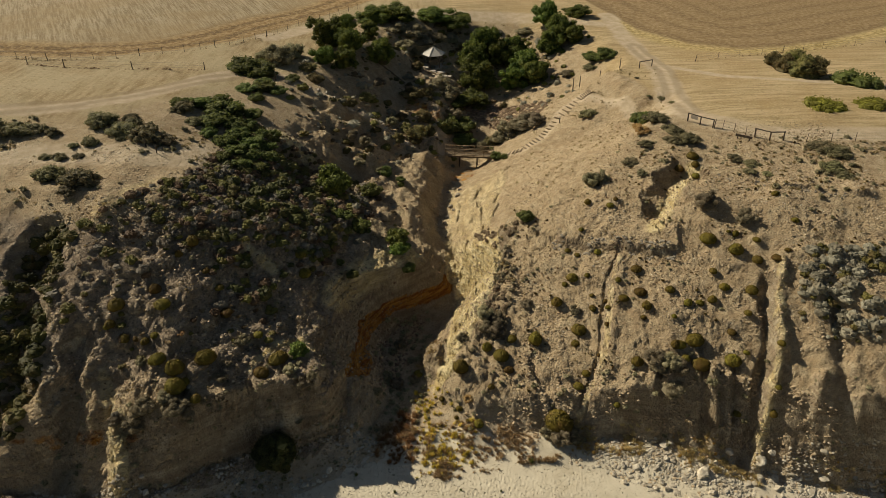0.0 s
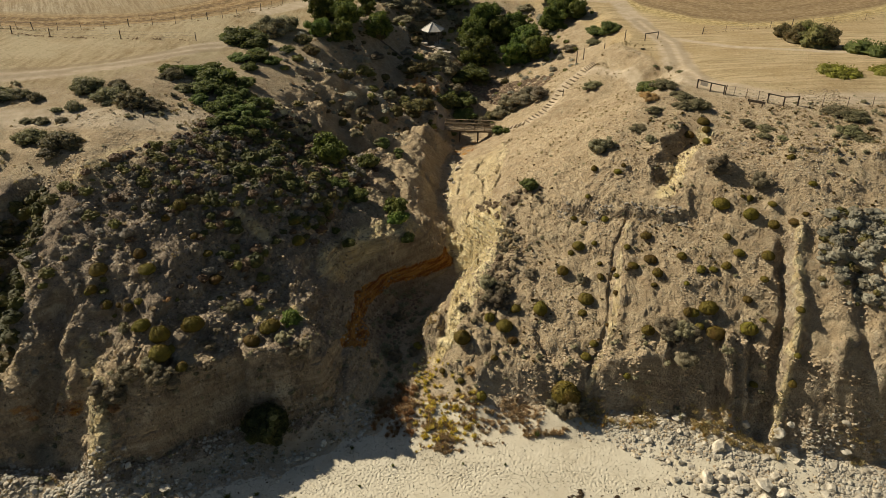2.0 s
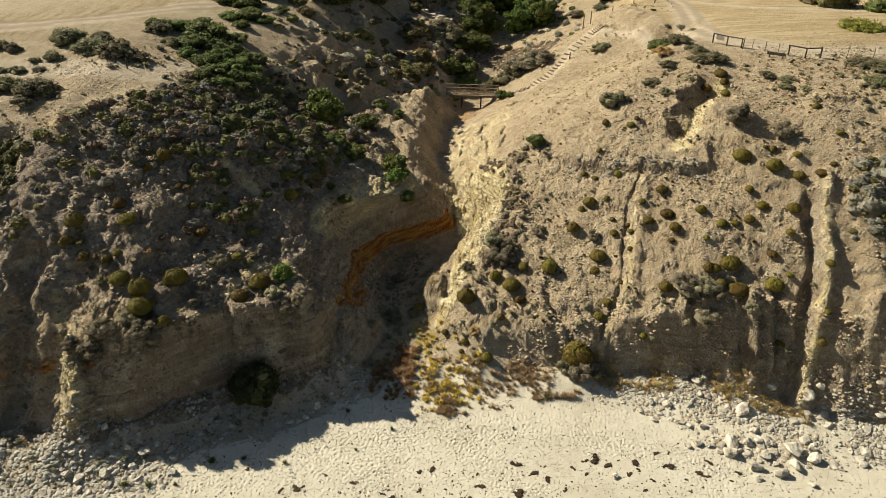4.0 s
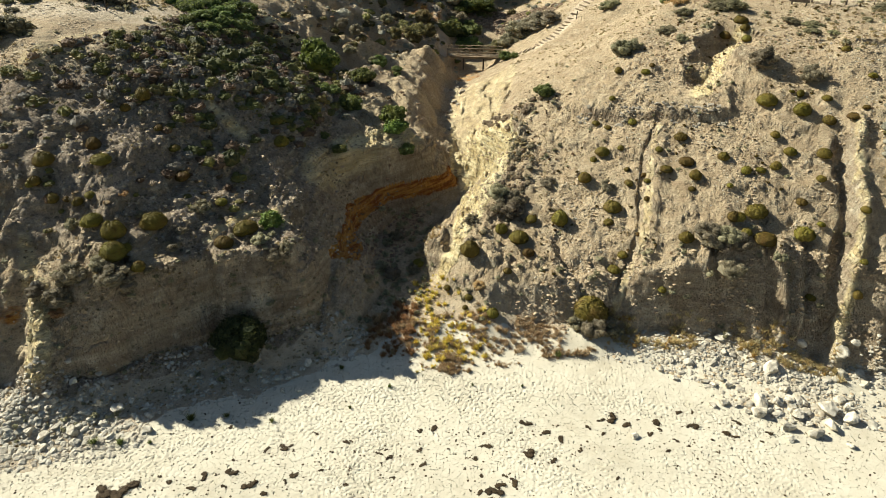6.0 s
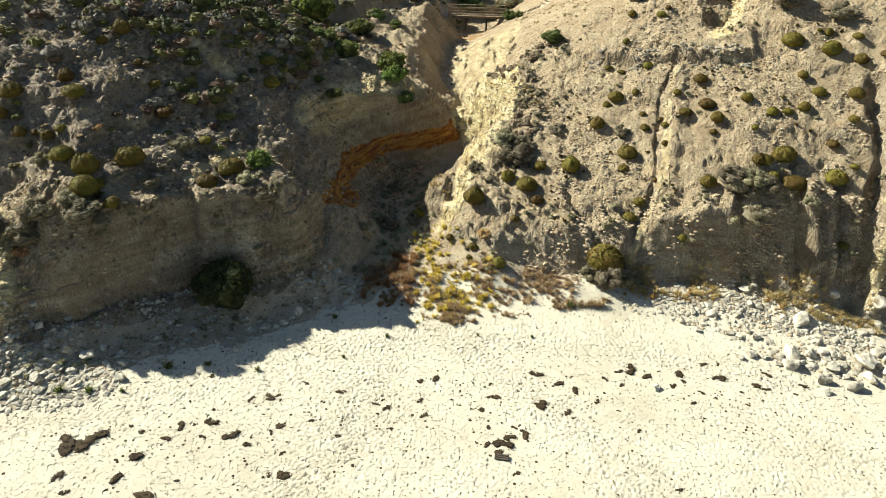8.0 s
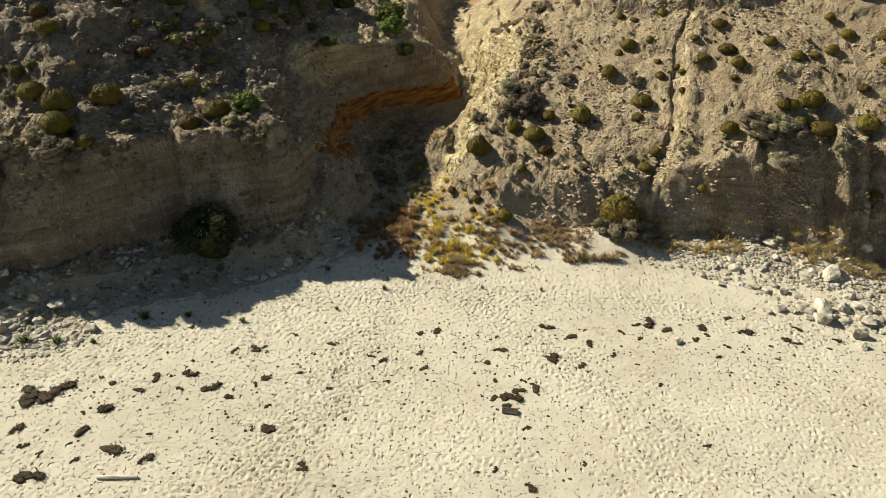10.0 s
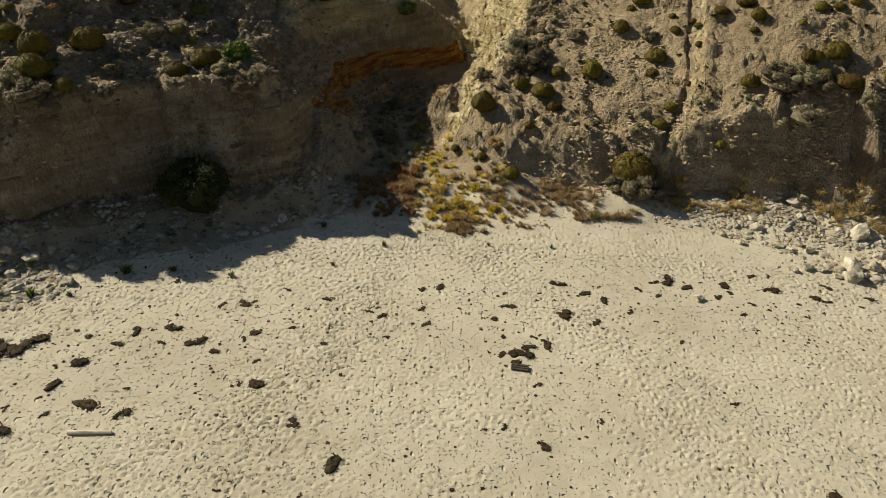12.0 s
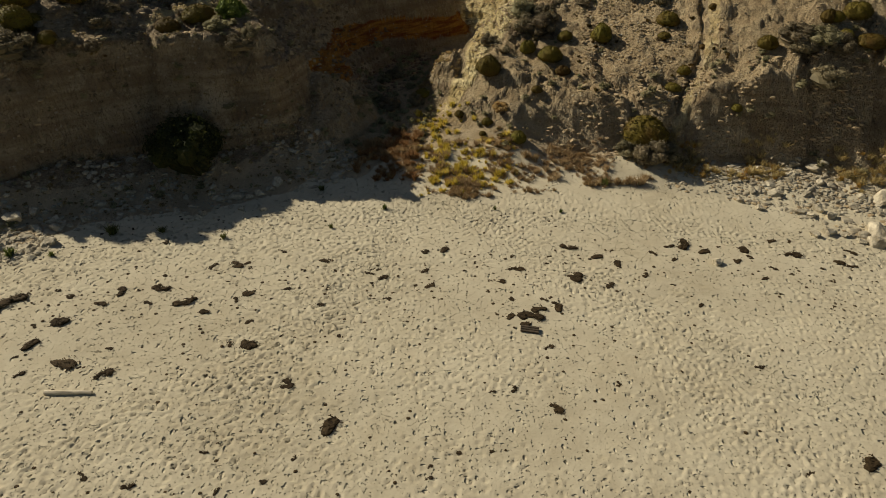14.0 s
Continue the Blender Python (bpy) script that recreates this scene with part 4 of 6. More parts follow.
sages = family("sage_shrub", SAGE, 4, 75, leaves=1200, clumps=24, height=0.6, leaf=0.065, ragged=0.35)
reds = family("rusty_shrub", RUST, 2, 70, leaves=900, clumps=16, height=0.6, leaf=0.06, ragged=0.4, slim=0.35)

CUSHION_UPPER = ((16.3, 72.5, 0.44), (18.5, 71.1, 0.53), (19.2, 71.7, 0.33), (15.1, 68.6, 0.34), (13.6, 67.4, 0.44), (14.5, 66.6, 0.41), (16.5, 66, 0.48), (13.7, 64.1, 0.7), (15.2, 63.8, 0.37), (12.9, 63.6, 0.39), (15.4, 61.6, 0.34), (15.3, 60.2, 0.5), (19.9, 62.7, 0.64), (18, 62, 0.48), (19.9, 60.3, 0.79), (18.2, 60, 0.67), (16.7, 60.8, 0.32), (20.2, 58.6, 0.61), (22.6, 59.6, 0.52), (24.1, 58.2, 0.62), (25.2, 58.1, 0.52), (26.4, 58.1, 0.57), (27.7, 59.1, 0.64), (30.1, 58.3, 0.75), (27.3, 64.3, 0.98), (29.5, 62.4, 0.96), (31.3, 61.1, 0.72), (31.6, 62.9, 0.55), (30, 64.3, 0.42), (29.3, 64.5, 0.3), (34.1, 61.2, 0.41), (35.7, 64.3, 0.51),)
CUSHION_LEDGE = ((34.7, 67.7, 0.47), (28.7, 75.5, 0.57), (28.2, 73.4, 0.55), (29.2, 56.1, 0.51), (11.8, 61.5, 0.68), (27, 60.8, 0.47), (32.9, 60.5, 0.6), (27.3, 76.5, 0.72), (28.8, 77, 0.86),)
CUSHION_LOWER = ((11, 50.3, 1.75), (15.3, 60, 0.45), (16.7, 59.7, 0.4), (13.7, 58.3, 0.93), (13.2, 57, 0.54), (16.4, 58, 0.33), (15.3, 55.5, 0.28), (13.9, 54, 0.52), (13.1, 53.1, 0.62), (24.1, 54.8, 1.03), (22.6, 54.4, 0.64), (22.2, 54.4, 0.64), (24.3, 52.7, 1.07), (27.3, 52.9, 0.93), (27.6, 55.1, 0.61), (28.5, 53.2, 0.4), (19.8, 57.7, 0.37), (22.5, 56.9, 0.33), (18.5, 53.6, 0.73), (23, 53.3, 0.53), (31.2, 52.6, 0.45), (30.4, 49.7, 0.4), (30, 48.6, 0.55), (27.3, 49.6, 0.43), (16.5, 51.1, 0.41),)
CUSHION_NOSE = ((9.3, 57.9, 0.91), (7, 58.3, 0.59), (5.8, 56.5, 0.99), (4.5, 57.7, 0.64), (6.5, 55, 0.62), (1.7, 55.3, 0.92), (4.7, 53.3, 0.45), (1.3, 51.3, 0.3), (3.4, 50.3, 0.59), (2.4, 50.8, 0.3), (1.6, 52, 0.45), (-0.1, 53.4, 0.36), (-2.5, 57.1, 0.64),)
CUSHION_LEFT = ((-28.4, 51.1, 0.61), (-30, 51.7, 0.42), (-27.4, 51.1, 0.35), (-26.5, 50.9, 0.48), (-25.8, 51.4, 0.45), (-24.9, 49.1, 0.78), (-23.3, 48.5, 0.96), (-21.1, 50.1, 1.06), (-21.1, 46.3, 0.55), (-17.3, 53.9, 0.55), (-15.1, 51.8, 1.07), (-16.4, 50.1, 0.76), (-23, 47.1, 1.04), (-22.5, 47.8, 0.76),)
CUSHION_HILL = ((-29.6, 53.5, 0.85), (-29.8, 51.9, 0.52), (-25.6, 53.8, 0.82), (-26.7, 55.5, 0.64), (-20.4, 55.3, 0.72), (-21.5, 57.6, 0.53), (-22.9, 58.7, 0.49), (-20.7, 60.9, 0.44), (-24.6, 61.1, 0.78), (-25.5, 59.6, 0.5), (-14.9, 64.2, 0.68), (-14.2, 62.3, 0.78),)
GREY_BLUFF = ((12.3, 49.2, 0.9), (10.0, 49.6, 0.8), (27.9, 67.9, 1.27), (31.3, 65.5, 1.13), (17.2, 76, 1.08), (22.8, 75.2, 0.55), (18.4, 76, 0.81), (21.3, 51, 1.04), (20.7, 53, 1.26), (20.1, 53.6, 1.06), (21.5, 53, 1.16), (22.5, 52.4, 0.95), (11.2, 49, 1.1), (13, 49.1, 0.5), (10.8, 48.8, 0.8), (13.6, 60.4, 0.67), (24.9, 50.9, 0.53), (4.9, 60, 1.21), (4.3, 61.3, 1), (5.8, 60.4, 0.88), (5.3, 59.4, 0.98), (8.8, 62.3, 0.68), (2.1, 59.3, 0.65),)
GREY_LEFT = ((-18.6, 53, 0.9), (-19.3, 50.2, 0.58), (-19.7, 48.8, 0.76), (-26.5, 49.2, 0.59), (-25.3, 45.3, 1.23), (-25.9, 44.2, 1.23), (-22.5, 45.3, 1.2), (-23.7, 46.1, 0.84), (-21.7, 45.5, 0.92), (-19.3, 47, 0.56), (-12.5, 49.8, 1.07), (-13.8, 50.5, 0.78), (-11.8, 50, 0.59), (-27.4, 44.4, 0.77), (-26.6, 43.7, 0.76), (-20.6, 46.5, 0.56),)
GREEN_LOW = ((9.6, 73.3, 1.2), (8.1, 101.3, 1.06), (9.2, 100.2, 0.7), (-9.2, 83.9, 1.59), (-9.5, 72.8, 1.4), (-8, 90.3, 1.1), (-12.3, 67.8, 0.71), (-11.1, 65.9, 0.58), (-9.7, 64.8, 0.8), (-3.9, 69, 0.97), (-5.7, 88.6, 0.69), (-5.8, 87.9, 0.75), (-13.4, 74.7, 0.9), (1.5, 103.2, 0.7), (-11.6, 73.3, 1.28))
BRIGHT = ((-13.6, 53, 0.95), (-5.1, 72, 1.26), (-4.9, 70.7, 1.12),)
DARK_BIG = ((-14.8, 45.2, 1.87),)
PLATEAU_LEFT = ((-40.3, 81.1, 1.78), (-37, 78.9, 1.88), (-33.9, 77.9, 1.83), (-32.2, 77.5, 1.36), (-39.8, 75.9, 0.93), (-47.3, 79.3, 0.99), (-44.8, 78, 0.97), (-41.1, 68.9, 1.6), (-37.3, 67.3, 1.84), (-37.8, 65.4, 1.11), (-33, 87.1, 1.5), (-30.7, 84.2, 1.13), (-37.6, 82.7, 0.98), (-41.7, 72.4, 0.75), (-43.3, 72.6, 0.61), (-39.8, 72.8, 0.6), (-41.3, 75.1, 0.62),)
GREEN_HEAD = ((-28.4, 88.3, 2.81), (-28.7, 84.8, 2.08), (-27.1, 88.9, 2), (-27.5, 98.3, 1.64), (-25.5, 99.8, 2.03), (-23.5, 99.6, 1.65), (-25.6, 95.6, 1.24), (-28.7, 106.4, 3.34), (-30.8, 106.2, 1.77), (-25.8, 105.8, 1.36), (-27.6, 104.8, 0.97), (-22.6, 105.9, 1.35), (-26.2, 85.5, 1.76), (-28.2, 82.1, 1.39), (-24.8, 90.1, 1.52),)
GREY_HEAD = ((-25.6, 112.3, 2.67), (-24.4, 116, 2.32), (-28.1, 113.2, 1.87), (1.1, 119.2, 2.38), (-0.6, 120.7, 1.96), (10.7, 108.4, 2.41), (12.9, 107.7, 2.61), (14.6, 107.4, 2.01), (9.1, 107.4, 1.79), (1.5, 113.8, 1.87), (-8.5, 90.3, 1.01), (-11.3, 90, 1), (-12.8, 96, 1.06), (-11, 95.1, 1.05), (-8, 106.6, 1.16),)
SCRUB_HEAD = ((-5.1, 115.2, 2.28), (-6.8, 109.8, 1.17), (-4.3, 104.7, 2.11), (-2.1, 106.6, 1.37), (-5.8, 105.7, 1.35), (-2.9, 109.8, 1.39), (7.6, 108.1, 1.4), (-2.6, 117.5, 1.49), (10.4, 119.4, 0.87), (-10.6, 122.9, 1.32), (-14, 105.2, 1.34), (-20.9, 110.9, 1.41), (-19.4, 108.2, 1.57), (-12, 109.9, 1.39), (-14.7, 106.3, 0.96), (-4.5, 126.3, 1.36), (-6.7, 100.9, 1.31), (-4.3, 103.4, 1.33),)
TREES = ((-17.7, 132.1, 2.19), (-19.5, 124.4, 3.23), (-15.7, 121.7, 2.71), (-13, 130.5, 1.92), (-10.7, 123.1, 2.73), (-15.9, 116, 2.16), (-19, 114.9, 2.15), (7.7, 137.9, 3.81), (5.6, 133.4, 3.21), (6.3, 126.6, 3.54), (10.5, 135, 3), (13.4, 136.3, 3.03), (14.7, 128.4, 3.59), (12.7, 125.7, 2.82), (16.1, 124.5, 2.8), (19.9, 144, 2.91), (22.2, 138.7, 3.34), (20, 135.4, 2.76), (24.2, 135.5, 2.27))
TREES_TOP = ((-12.9, 140.6, 3.34), (-9.1, 142.6, 3.38), (-1.7, 145, 3.17), (2.4, 145, 3.44), (27.1, 148.9, 2.47), (5.2, 121.2, 2.5), (2.9, 119.2, 2.24),)
GREY_TOP = ((-5.9, 137.2, 3.26), (-9.2, 136.9, 2.75), (-4, 136.4, 2.5), (-7.2, 133.4, 2.2), (-5.4, 134.2, 1.98), (-1.2, 140, 2.3), (3.3, 139.7, 1.79), (1.8, 140.7, 1.55), (-10.7, 116.4, 1.52), (21.4, 122.3, 1.61), (15.9, 143.6, 2.11),)
FIELD_RIGHT = ((52.3, 113.7, 2.08), (55.6, 113.3, 2.8), (53.7, 106.2, 2.87), (55.2, 106, 2.44), (52.6, 109, 2.24),)
FIELD_MATS = ((59.4, 101.3, 3.92), (48.9, 88.9, 2.94), (55.6, 89.4, 2.56),)
EDGE_RIGHT = ((25.3, 121.8, 1.8), (27.1, 87, 2.25), (28.1, 83.4, 1.94), (29.4, 80.9, 2.2), (27.8, 81.1, 1.72), (31.6, 95.6, 0.73), (30.9, 98.5, 0.94), (29.4, 99.5, 0.57), (29.2, 106.6, 0.56), (21.6, 102, 1.94), (24.5, 81, 1.4), (28.8, 77, 0.76), (33.4, 76, 1.37), (34.6, 74.3, 1.35), (33.8, 72.7, 1.03), (35.5, 71.8, 0.88), (43.1, 76.9, 1.93), (44.5, 75.7, 2.24), (42.4, 72.3, 2), (43, 70.5, 1.67), (22.1, 78.3, 1.35), (17.3, 75.9, 1.31))
EDGE_GREEN = ((26.6, 124.5, 2.75), (28, 123.6, 2.05), (27, 92.5, 1.93))
RED = ((24.6, 84.2, 1.17), (25.5, 89.4, 0.86), (-26, 43.6, 0.66), (-23.5, 51.8, 0.45), (2.4, 52.6, 0.6),)


for spots in (CUSHION_UPPER, CUSHION_LEDGE, CUSHION_LOWER, CUSHION_NOSE):
    plant("cushion_bush", cushions, spots, "round olive-brown cushion bush on a bare clay slope", "bush", "cushion bushes on the sunlit bluff", seed=len(spots), grow=0.8)
for spots in (CUSHION_LEFT, CUSHION_HILL):
    plant("cushion_bush", cushions, spots, "round olive cushion bush on a shaded grey slope", "bush", "cushion bushes on the shaded bluff", seed=len(spots) + 3, grow=0.85)
plant("grey_shrub", greys, GREY_BLUFF, "twiggy grey-green shrub spilling over the cliff edge", "shrub", "grey shrubs on the sunlit bluff", seed=2, grow=1.2)
plant("grey_shrub", greys, GREY_LEFT, "twiggy grey shrub on the shaded cliff", "shrub", "grey shrubs on the shaded bluff", seed=3)
plant("green_shrub", greens, GREEN_LOW, "dense green coastal shrub in the gully", "shrub", "green shrubs in the gully", seed=4)
plant("bright_shrub", brights, BRIGHT, "fresh bright green shrub among dull scrub", "shrub", "bright green shrubs", seed=5, grow=1.2)
plant("bright_shrub", brights, ((-13.5, 80.2, 2.7),), "large fresh green bush on the gully side", "shrub", "bright green shrubs", seed=21, flat=(1.0, 1.1), sink=0.0)
HILLTOP = ((-26.2, 80.6, 1.5), (-25.2, 83.4, 1.7), (-24.6, 86.4, 1.5), (-23.0, 84.6, 1.6), (-23.4, 81.6, 1.8), (-21.6, 82.4, 1.5), (-24.6, 78.8, 1.7), (-22.6, 78.8, 1.5), (-23.2, 76.2, 1.4), (-20.9, 79.6, 1.4), (-21.4, 76.6, 1.2), (-25.4, 76.6, 1.1), (-21.6, 86.0, 1.2))
plant("green_shrub", greens, HILLTOP, "dense dark green shrub crowding the hilltop", "shrub", "green shrubs on the hilltop", seed=22, flat=(0.6, 0.85))
plant("grey_shrub", greys, ((-4.7, 62.4, 0.8), (-5.4, 61.2, 0.6), (-5.9, 56.7, 0.8), (-4.7, 56.0, 0.9), (-6.6, 53.6, 0.7), (-6.2, 64.8, 0.5), (-3.4, 59.6, 0.6), (-2.9, 56.6, 0.7)), "twiggy grey shrub on the hollow's floor", "shrub", "grey shrubs in the hollow", seed=24)
plant("dark_bush", foot_bush, DARK_BIG, "large dark green bush at the cliff foot", "shrub", "", seed=6, grow=1.2)
plant("sage_shrub", sages, PLATEAU_LEFT + ((-49.2, 78.4, 2.0), (-51.5, 78.0, 1.8), (-46.9, 78.9, 1.2), (-36.6, 80.2, 1.5), (-35.0, 79.6, 1.4)), "low olive-grey scrub along the cliff-top path", "shrub", "scrub on the cliff top", seed=7, flat=(0.6, 0.9), grow=1.2)
plant("green_shrub", greens, GREEN_HEAD + ((-29.6, 91.0, 2.3), (-33.2, 88.4, 1.7), (-31.4, 89.8, 1.9), (-26.0, 101.8, 1.6)), "low spreading green shrub at the gully's edge", "shrub", "green shrubs at the gully's edge", seed=8, flat=(0.6, 0.9))
plant("grey_shrub", greys, GREY_HEAD, "grey-leaved shrub on the gully side", "shrub", "grey shrubs in the gully head", seed=9)
plant("dark_shrub", darks, SCRUB_HEAD, "dark olive scrub on the gully side", "shrub", "scrub in the gully head", seed=10)
plant("green_shrub", greens, ((2.3, 112.1, 3.0), (3.4, 108.9, 2.3), (0.6, 109.4, 2.2)), "dense dark green bush behind the footbridge", "shrub", "shrubs behind the footbridge", seed=18, flat=(0.8, 1.0))
plant("sage_shrub", sages, ((5.9, 107.2, 1.8), (7.4, 108.2, 1.6)), "dense grey-green shrub behind the footbridge", "shrub", "shrubs behind the footbridge", seed=23, flat=(0.8, 1.0))
plant("grey_shrub", greys, GREY_TOP, "grey scrub round the gully head", "shrub", "grey shrubs in the gully head", seed=11, flat=(0.45, 0.65))
plant("dark_shrub", darks, FIELD_RIGHT, "dark clump of scrub standing in the dry field", "shrub", "clump of scrub in the field", seed=12)
plant("bright_shrub", brights, ((54.4, 109.6, 2.1),), "fresh green bush in the middle of a scrub clump", "shrub", "bright green shrubs", seed=19)
plant("saltbush_mat", mats, FIELD_MATS[:1], "low round mat of grey-green saltbush in the field", "shrub", "", seed=13)
plant("yellow_mat", gold_mats, FIELD_MATS[1:], "low round yellow-green mat plant in the field", "shrub", "yellow mat plants in the field", seed=14)
plant("sage_shrub", sages, EDGE_RIGHT, "low grey-green shrub on the cliff-top edge", "shrub", "shrubs on the cliff-top edge", seed=15, flat=(0.4, 0.7), grow=0.85)
plant("green_shrub", greens, EDGE_GREEN, "low spreading green shrub on the cliff-top edge", "shrub", "green shrubs on the cliff-top edge", seed=20, flat=(0.5, 0.8))
plant("rusty_shrub", reds, RED, "dead rust-brown shrub on dry ground", "shrub", "dead rusty shrubs", seed=16)


# trees of the gully head
def tree_parts(seed):
    """Trunk with limbs, and a crown of leaf clumps, for a tree of crown radius 1."""
    rng = np.random.default_rng(seed)
    pieces, ends = [], []

    def limb(a, b, ra, rb):
        a, b = np.array(a, float), np.array(b, float)
        way = (b - a) / np.linalg.norm(b - a)
        side = np.cross(way, (0.3, 0.9, 0.1))
        side /= np.linalg.norm(side)
        other = np.cross(way, side)
        ring = [(math.cos(k * 1.0472), math.sin(k * 1.0472)) for k in range(6)]
        verts = [a + (side * c + other * s) * ra for c, s in ring] + [b + (side * c + other * s) * rb for c, s in ring]
        pieces.append((verts, [(k, (k + 1) % 6, 6 + (k + 1) % 6, 6 + k) for k in range(6)]))

    fork = np.array((rng.normal(0, 0.05), rng.normal(0, 0.05), 0.22))
    limb((0, 0, -0.15), fork, 0.085, 0.06)
    for k in range(7):
        turn = k * 0.9 + rng.normal(0, 0.2)
        end = fork + np.array((math.cos(turn) * rng.uniform(0.3, 0.62), math.sin(turn) * rng.uniform(0.3, 0.62), rng.uniform(0.05, 0.62)))
        limb(fork, end, 0.045, 0.015)
        ends.append(end)
    trunk = mesh_from("trunk", pieces, BARK)
    centres, radii = [], []
    for end in ends:
        for _ in range(5):
            centres.append(end + rng.normal(0, (0.2, 0.2, 0.16)))
            radii.append(rng.uniform(0.16, 0.30))
    for _ in range(8):
        a, o = rng.uniform(0, 6.28), rng.uniform(0, 0.5)
        centres.append(np.array((math.cos(a) * o, math.sin(a) * o, 0.9 - 0.5 * o * o)))
        radii.append(rng.uniform(0.16, 0.26))
    centres, radii = np.array(centres), np.array(radii)
    lots = [lump(rng, np.array((0, 0, 0.42)), 0.55, 0.8)] + [leaf_cloud(rng, centres, radii, 6000, 0.04, 0.2, 0.6)] + [lump(rng, c, r * 0.8) for c, r in zip(centres, radii)]
    return trunk, mesh_from("crown", lots, TREE)


tree_kinds = [tree_parts(200 + k) for k in range(4)]


def grow_tree(x, y, r, seed, tall, label, group):
    rng = np.random.default_rng(seed)
    top = tagged(new("tree"), label, "tree", group)
    for name, mesh in zip(("trunk", "crown"), tree_kinds[seed % 4]):
        new(name, mesh).parent = top
    top.matrix_world = pose(x, y, ground_at(x, y) - 0.05, 0, 0, rng.uniform(0, 360)) @ Matrix.Diagonal((r, r, r * tall * rng.uniform(0.9, 1.15), 1))


for k, (x, y, r) in enumerate(TREES):
    grow_tree(x, y, r * 1.05, 300 + k, 1.15, "dark green bushy tree in the gully head", "trees in the gully head")
for k, (x, y, r) in enumerate(TREES_TOP):
    grow_tree(x, y, r * 1.3, 340 + k, 0.55, "low spreading green tree at the gully's rim", "trees at the gully's rim")


# ---------- scrub and stubble that nobody could count ----------
def sown(name, meshes, spots, label, category, seed, tilt=8):
    """One object out of many small plants or stones: spots are x, y, size, height."""
    rng = np.random.default_rng(seed)
    spots = np.array(spots)
    z = land(spots[:, 0], spots[:, 1])
    base = []
    for mesh in meshes:
        co = np.empty(len(mesh.vertices) * 3, np.float32)
        mesh.vertices.foreach_get("co", co)
        base.append((co.reshape(-1, 3), [tuple(p.vertices) for p in mesh.polygons]))
    pieces = []
    for (x, y, s, h), ground in zip(spots, z):
        co, faces = base[rng.integers(len(base))]
        a = rng.uniform(0, 6.283)
        c, d = math.cos(a) * s, math.sin(a) * s
        turned = np.stack([co[:, 0] * c - co[:, 1] * d, co[:, 0] * d + co[:, 1] * c, co[:, 2] * h], 1) + (x, y, ground - 0.05 * h)
        pieces.append((turned, faces))
    mesh = mesh_from(name, pieces, meshes[0].materials[0])
    return tagged(new(name, mesh), label, category, kind="stuff")


def scatter(rng, count, box, keep, small, large):
    """Random spots in a box where keep(x, y, z) holds, with a size and a height."""
    x, y = rng.uniform(box[0], box[1], count * 6), rng.uniform(box[2], box[3], count * 6)
    ok = np.nonzero(keep(x, y, land(x, y)) > rng.random(count * 6))[0][:count]
    size = small + (large - small) * rng.random(len(ok)) ** 2
    return np.stack([x[ok], y[ok], size, size * rng.uniform(0.7, 1.1, len(ok))], 1)


def hill_scrub(x, y, z):
    patch = ease(-0.2, 0.08, fbm(x * 0.16, y * 0.16, 3, 120))
    edge = np.interp(x, (-36, -33, -31, -29, -27, -25.5, -24, -12, -6), (60.5, 63.5, 66.5, 69.5, 72.5, 80, 87, 88, 80))
    return (z < 19.3) * (z > 7) * (y < edge) * (x < np.interp(y, (52, 62, 70, 78), (-15, -13, -11, -7))) * patch * np.interp(y + 0.35 * (x + 22), (46, 50, 56, 62, 68, 90), (0.05, 0.12, 0.22, 0.6, 0.95, 0.95))


rng = np.random.default_rng(77)
low = {"rings": 3, "around": 5}
small_grey = family("scrub", GREY, 3, 84, leaves=120, clumps=6, height=0.7, leaf=0.13, ragged=0.4, slim=0.4, **low)
small_cushion = family("scrub", CUSHION, 3, 88, leaves=110, clumps=6, height=0.9, leaf=0.14, ragged=0.2, **low)
small_dry = family("scrub", DRY, 3, 96, leaves=44, clumps=3, height=0.6, leaf=0.15, ragged=0.5, slim=0.3, **low)

sprigs = lambda material, seed: [mesh_from("sprig", [leaf_cloud(np.random.default_rng(seed + k), np.array(((0, 0, 0.25),)), np.array((0.55,)), 22, 0.34, 0.2, 0.35)], material) for k in range(3)]
brown_sprigs, grey_sprigs = sprigs(DRY, 450), sprigs(GREY, 460)
heaths = lambda material, seed, **how: [heath_mesh("heath", seed + k, material, **how) for k in range(4)]
olive_heath, green_heath, grey_heath, brown_heath = heaths(HEATH, 470), heaths(MOSSY, 480), heaths(HOARY, 490), heaths(UMBER, 500)
green_band = lambda x, y, z: hill_scrub(x, y, z) * (1 - ease(2.5, 6.0, line_distance(x, y, ((-27, 90), (-24, 82), (-20, 75), (-17, 68), (-18, 62)))[0]))
sown("green_heath", green_heath, scatter(rng, 190, (-34, -8, 56, 92), green_band, 0.3, 0.9), "dense green heath along the shoulder of the hill", "scrub", 4)
sown("olive_heath", olive_heath, scatter(rng, 420, (-38, -7, 46, 92), hill_scrub, 0.2, 0.75), "rounded olive heath covering the shaded hillside", "scrub", 42)
sown("brown_heath", brown_heath, scatter(rng, 480, (-38, -7, 46, 92), hill_scrub, 0.16, 0.65), "rounded brown heath covering the shaded hillside", "scrub", 1)
sown("grey_heath", grey_heath, scatter(rng, 560, (-38, -7, 44, 92), hill_scrub, 0.14, 0.6), "rounded grey heath covering the shaded hillside", "scrub", 2)
sown("small_grey_scrub", small_grey, scatter(rng, 420, (-37, -7, 44, 92), hill_scrub, 0.15, 0.55), "grey twiggy scrub covering the shaded hillside", "scrub", 3)
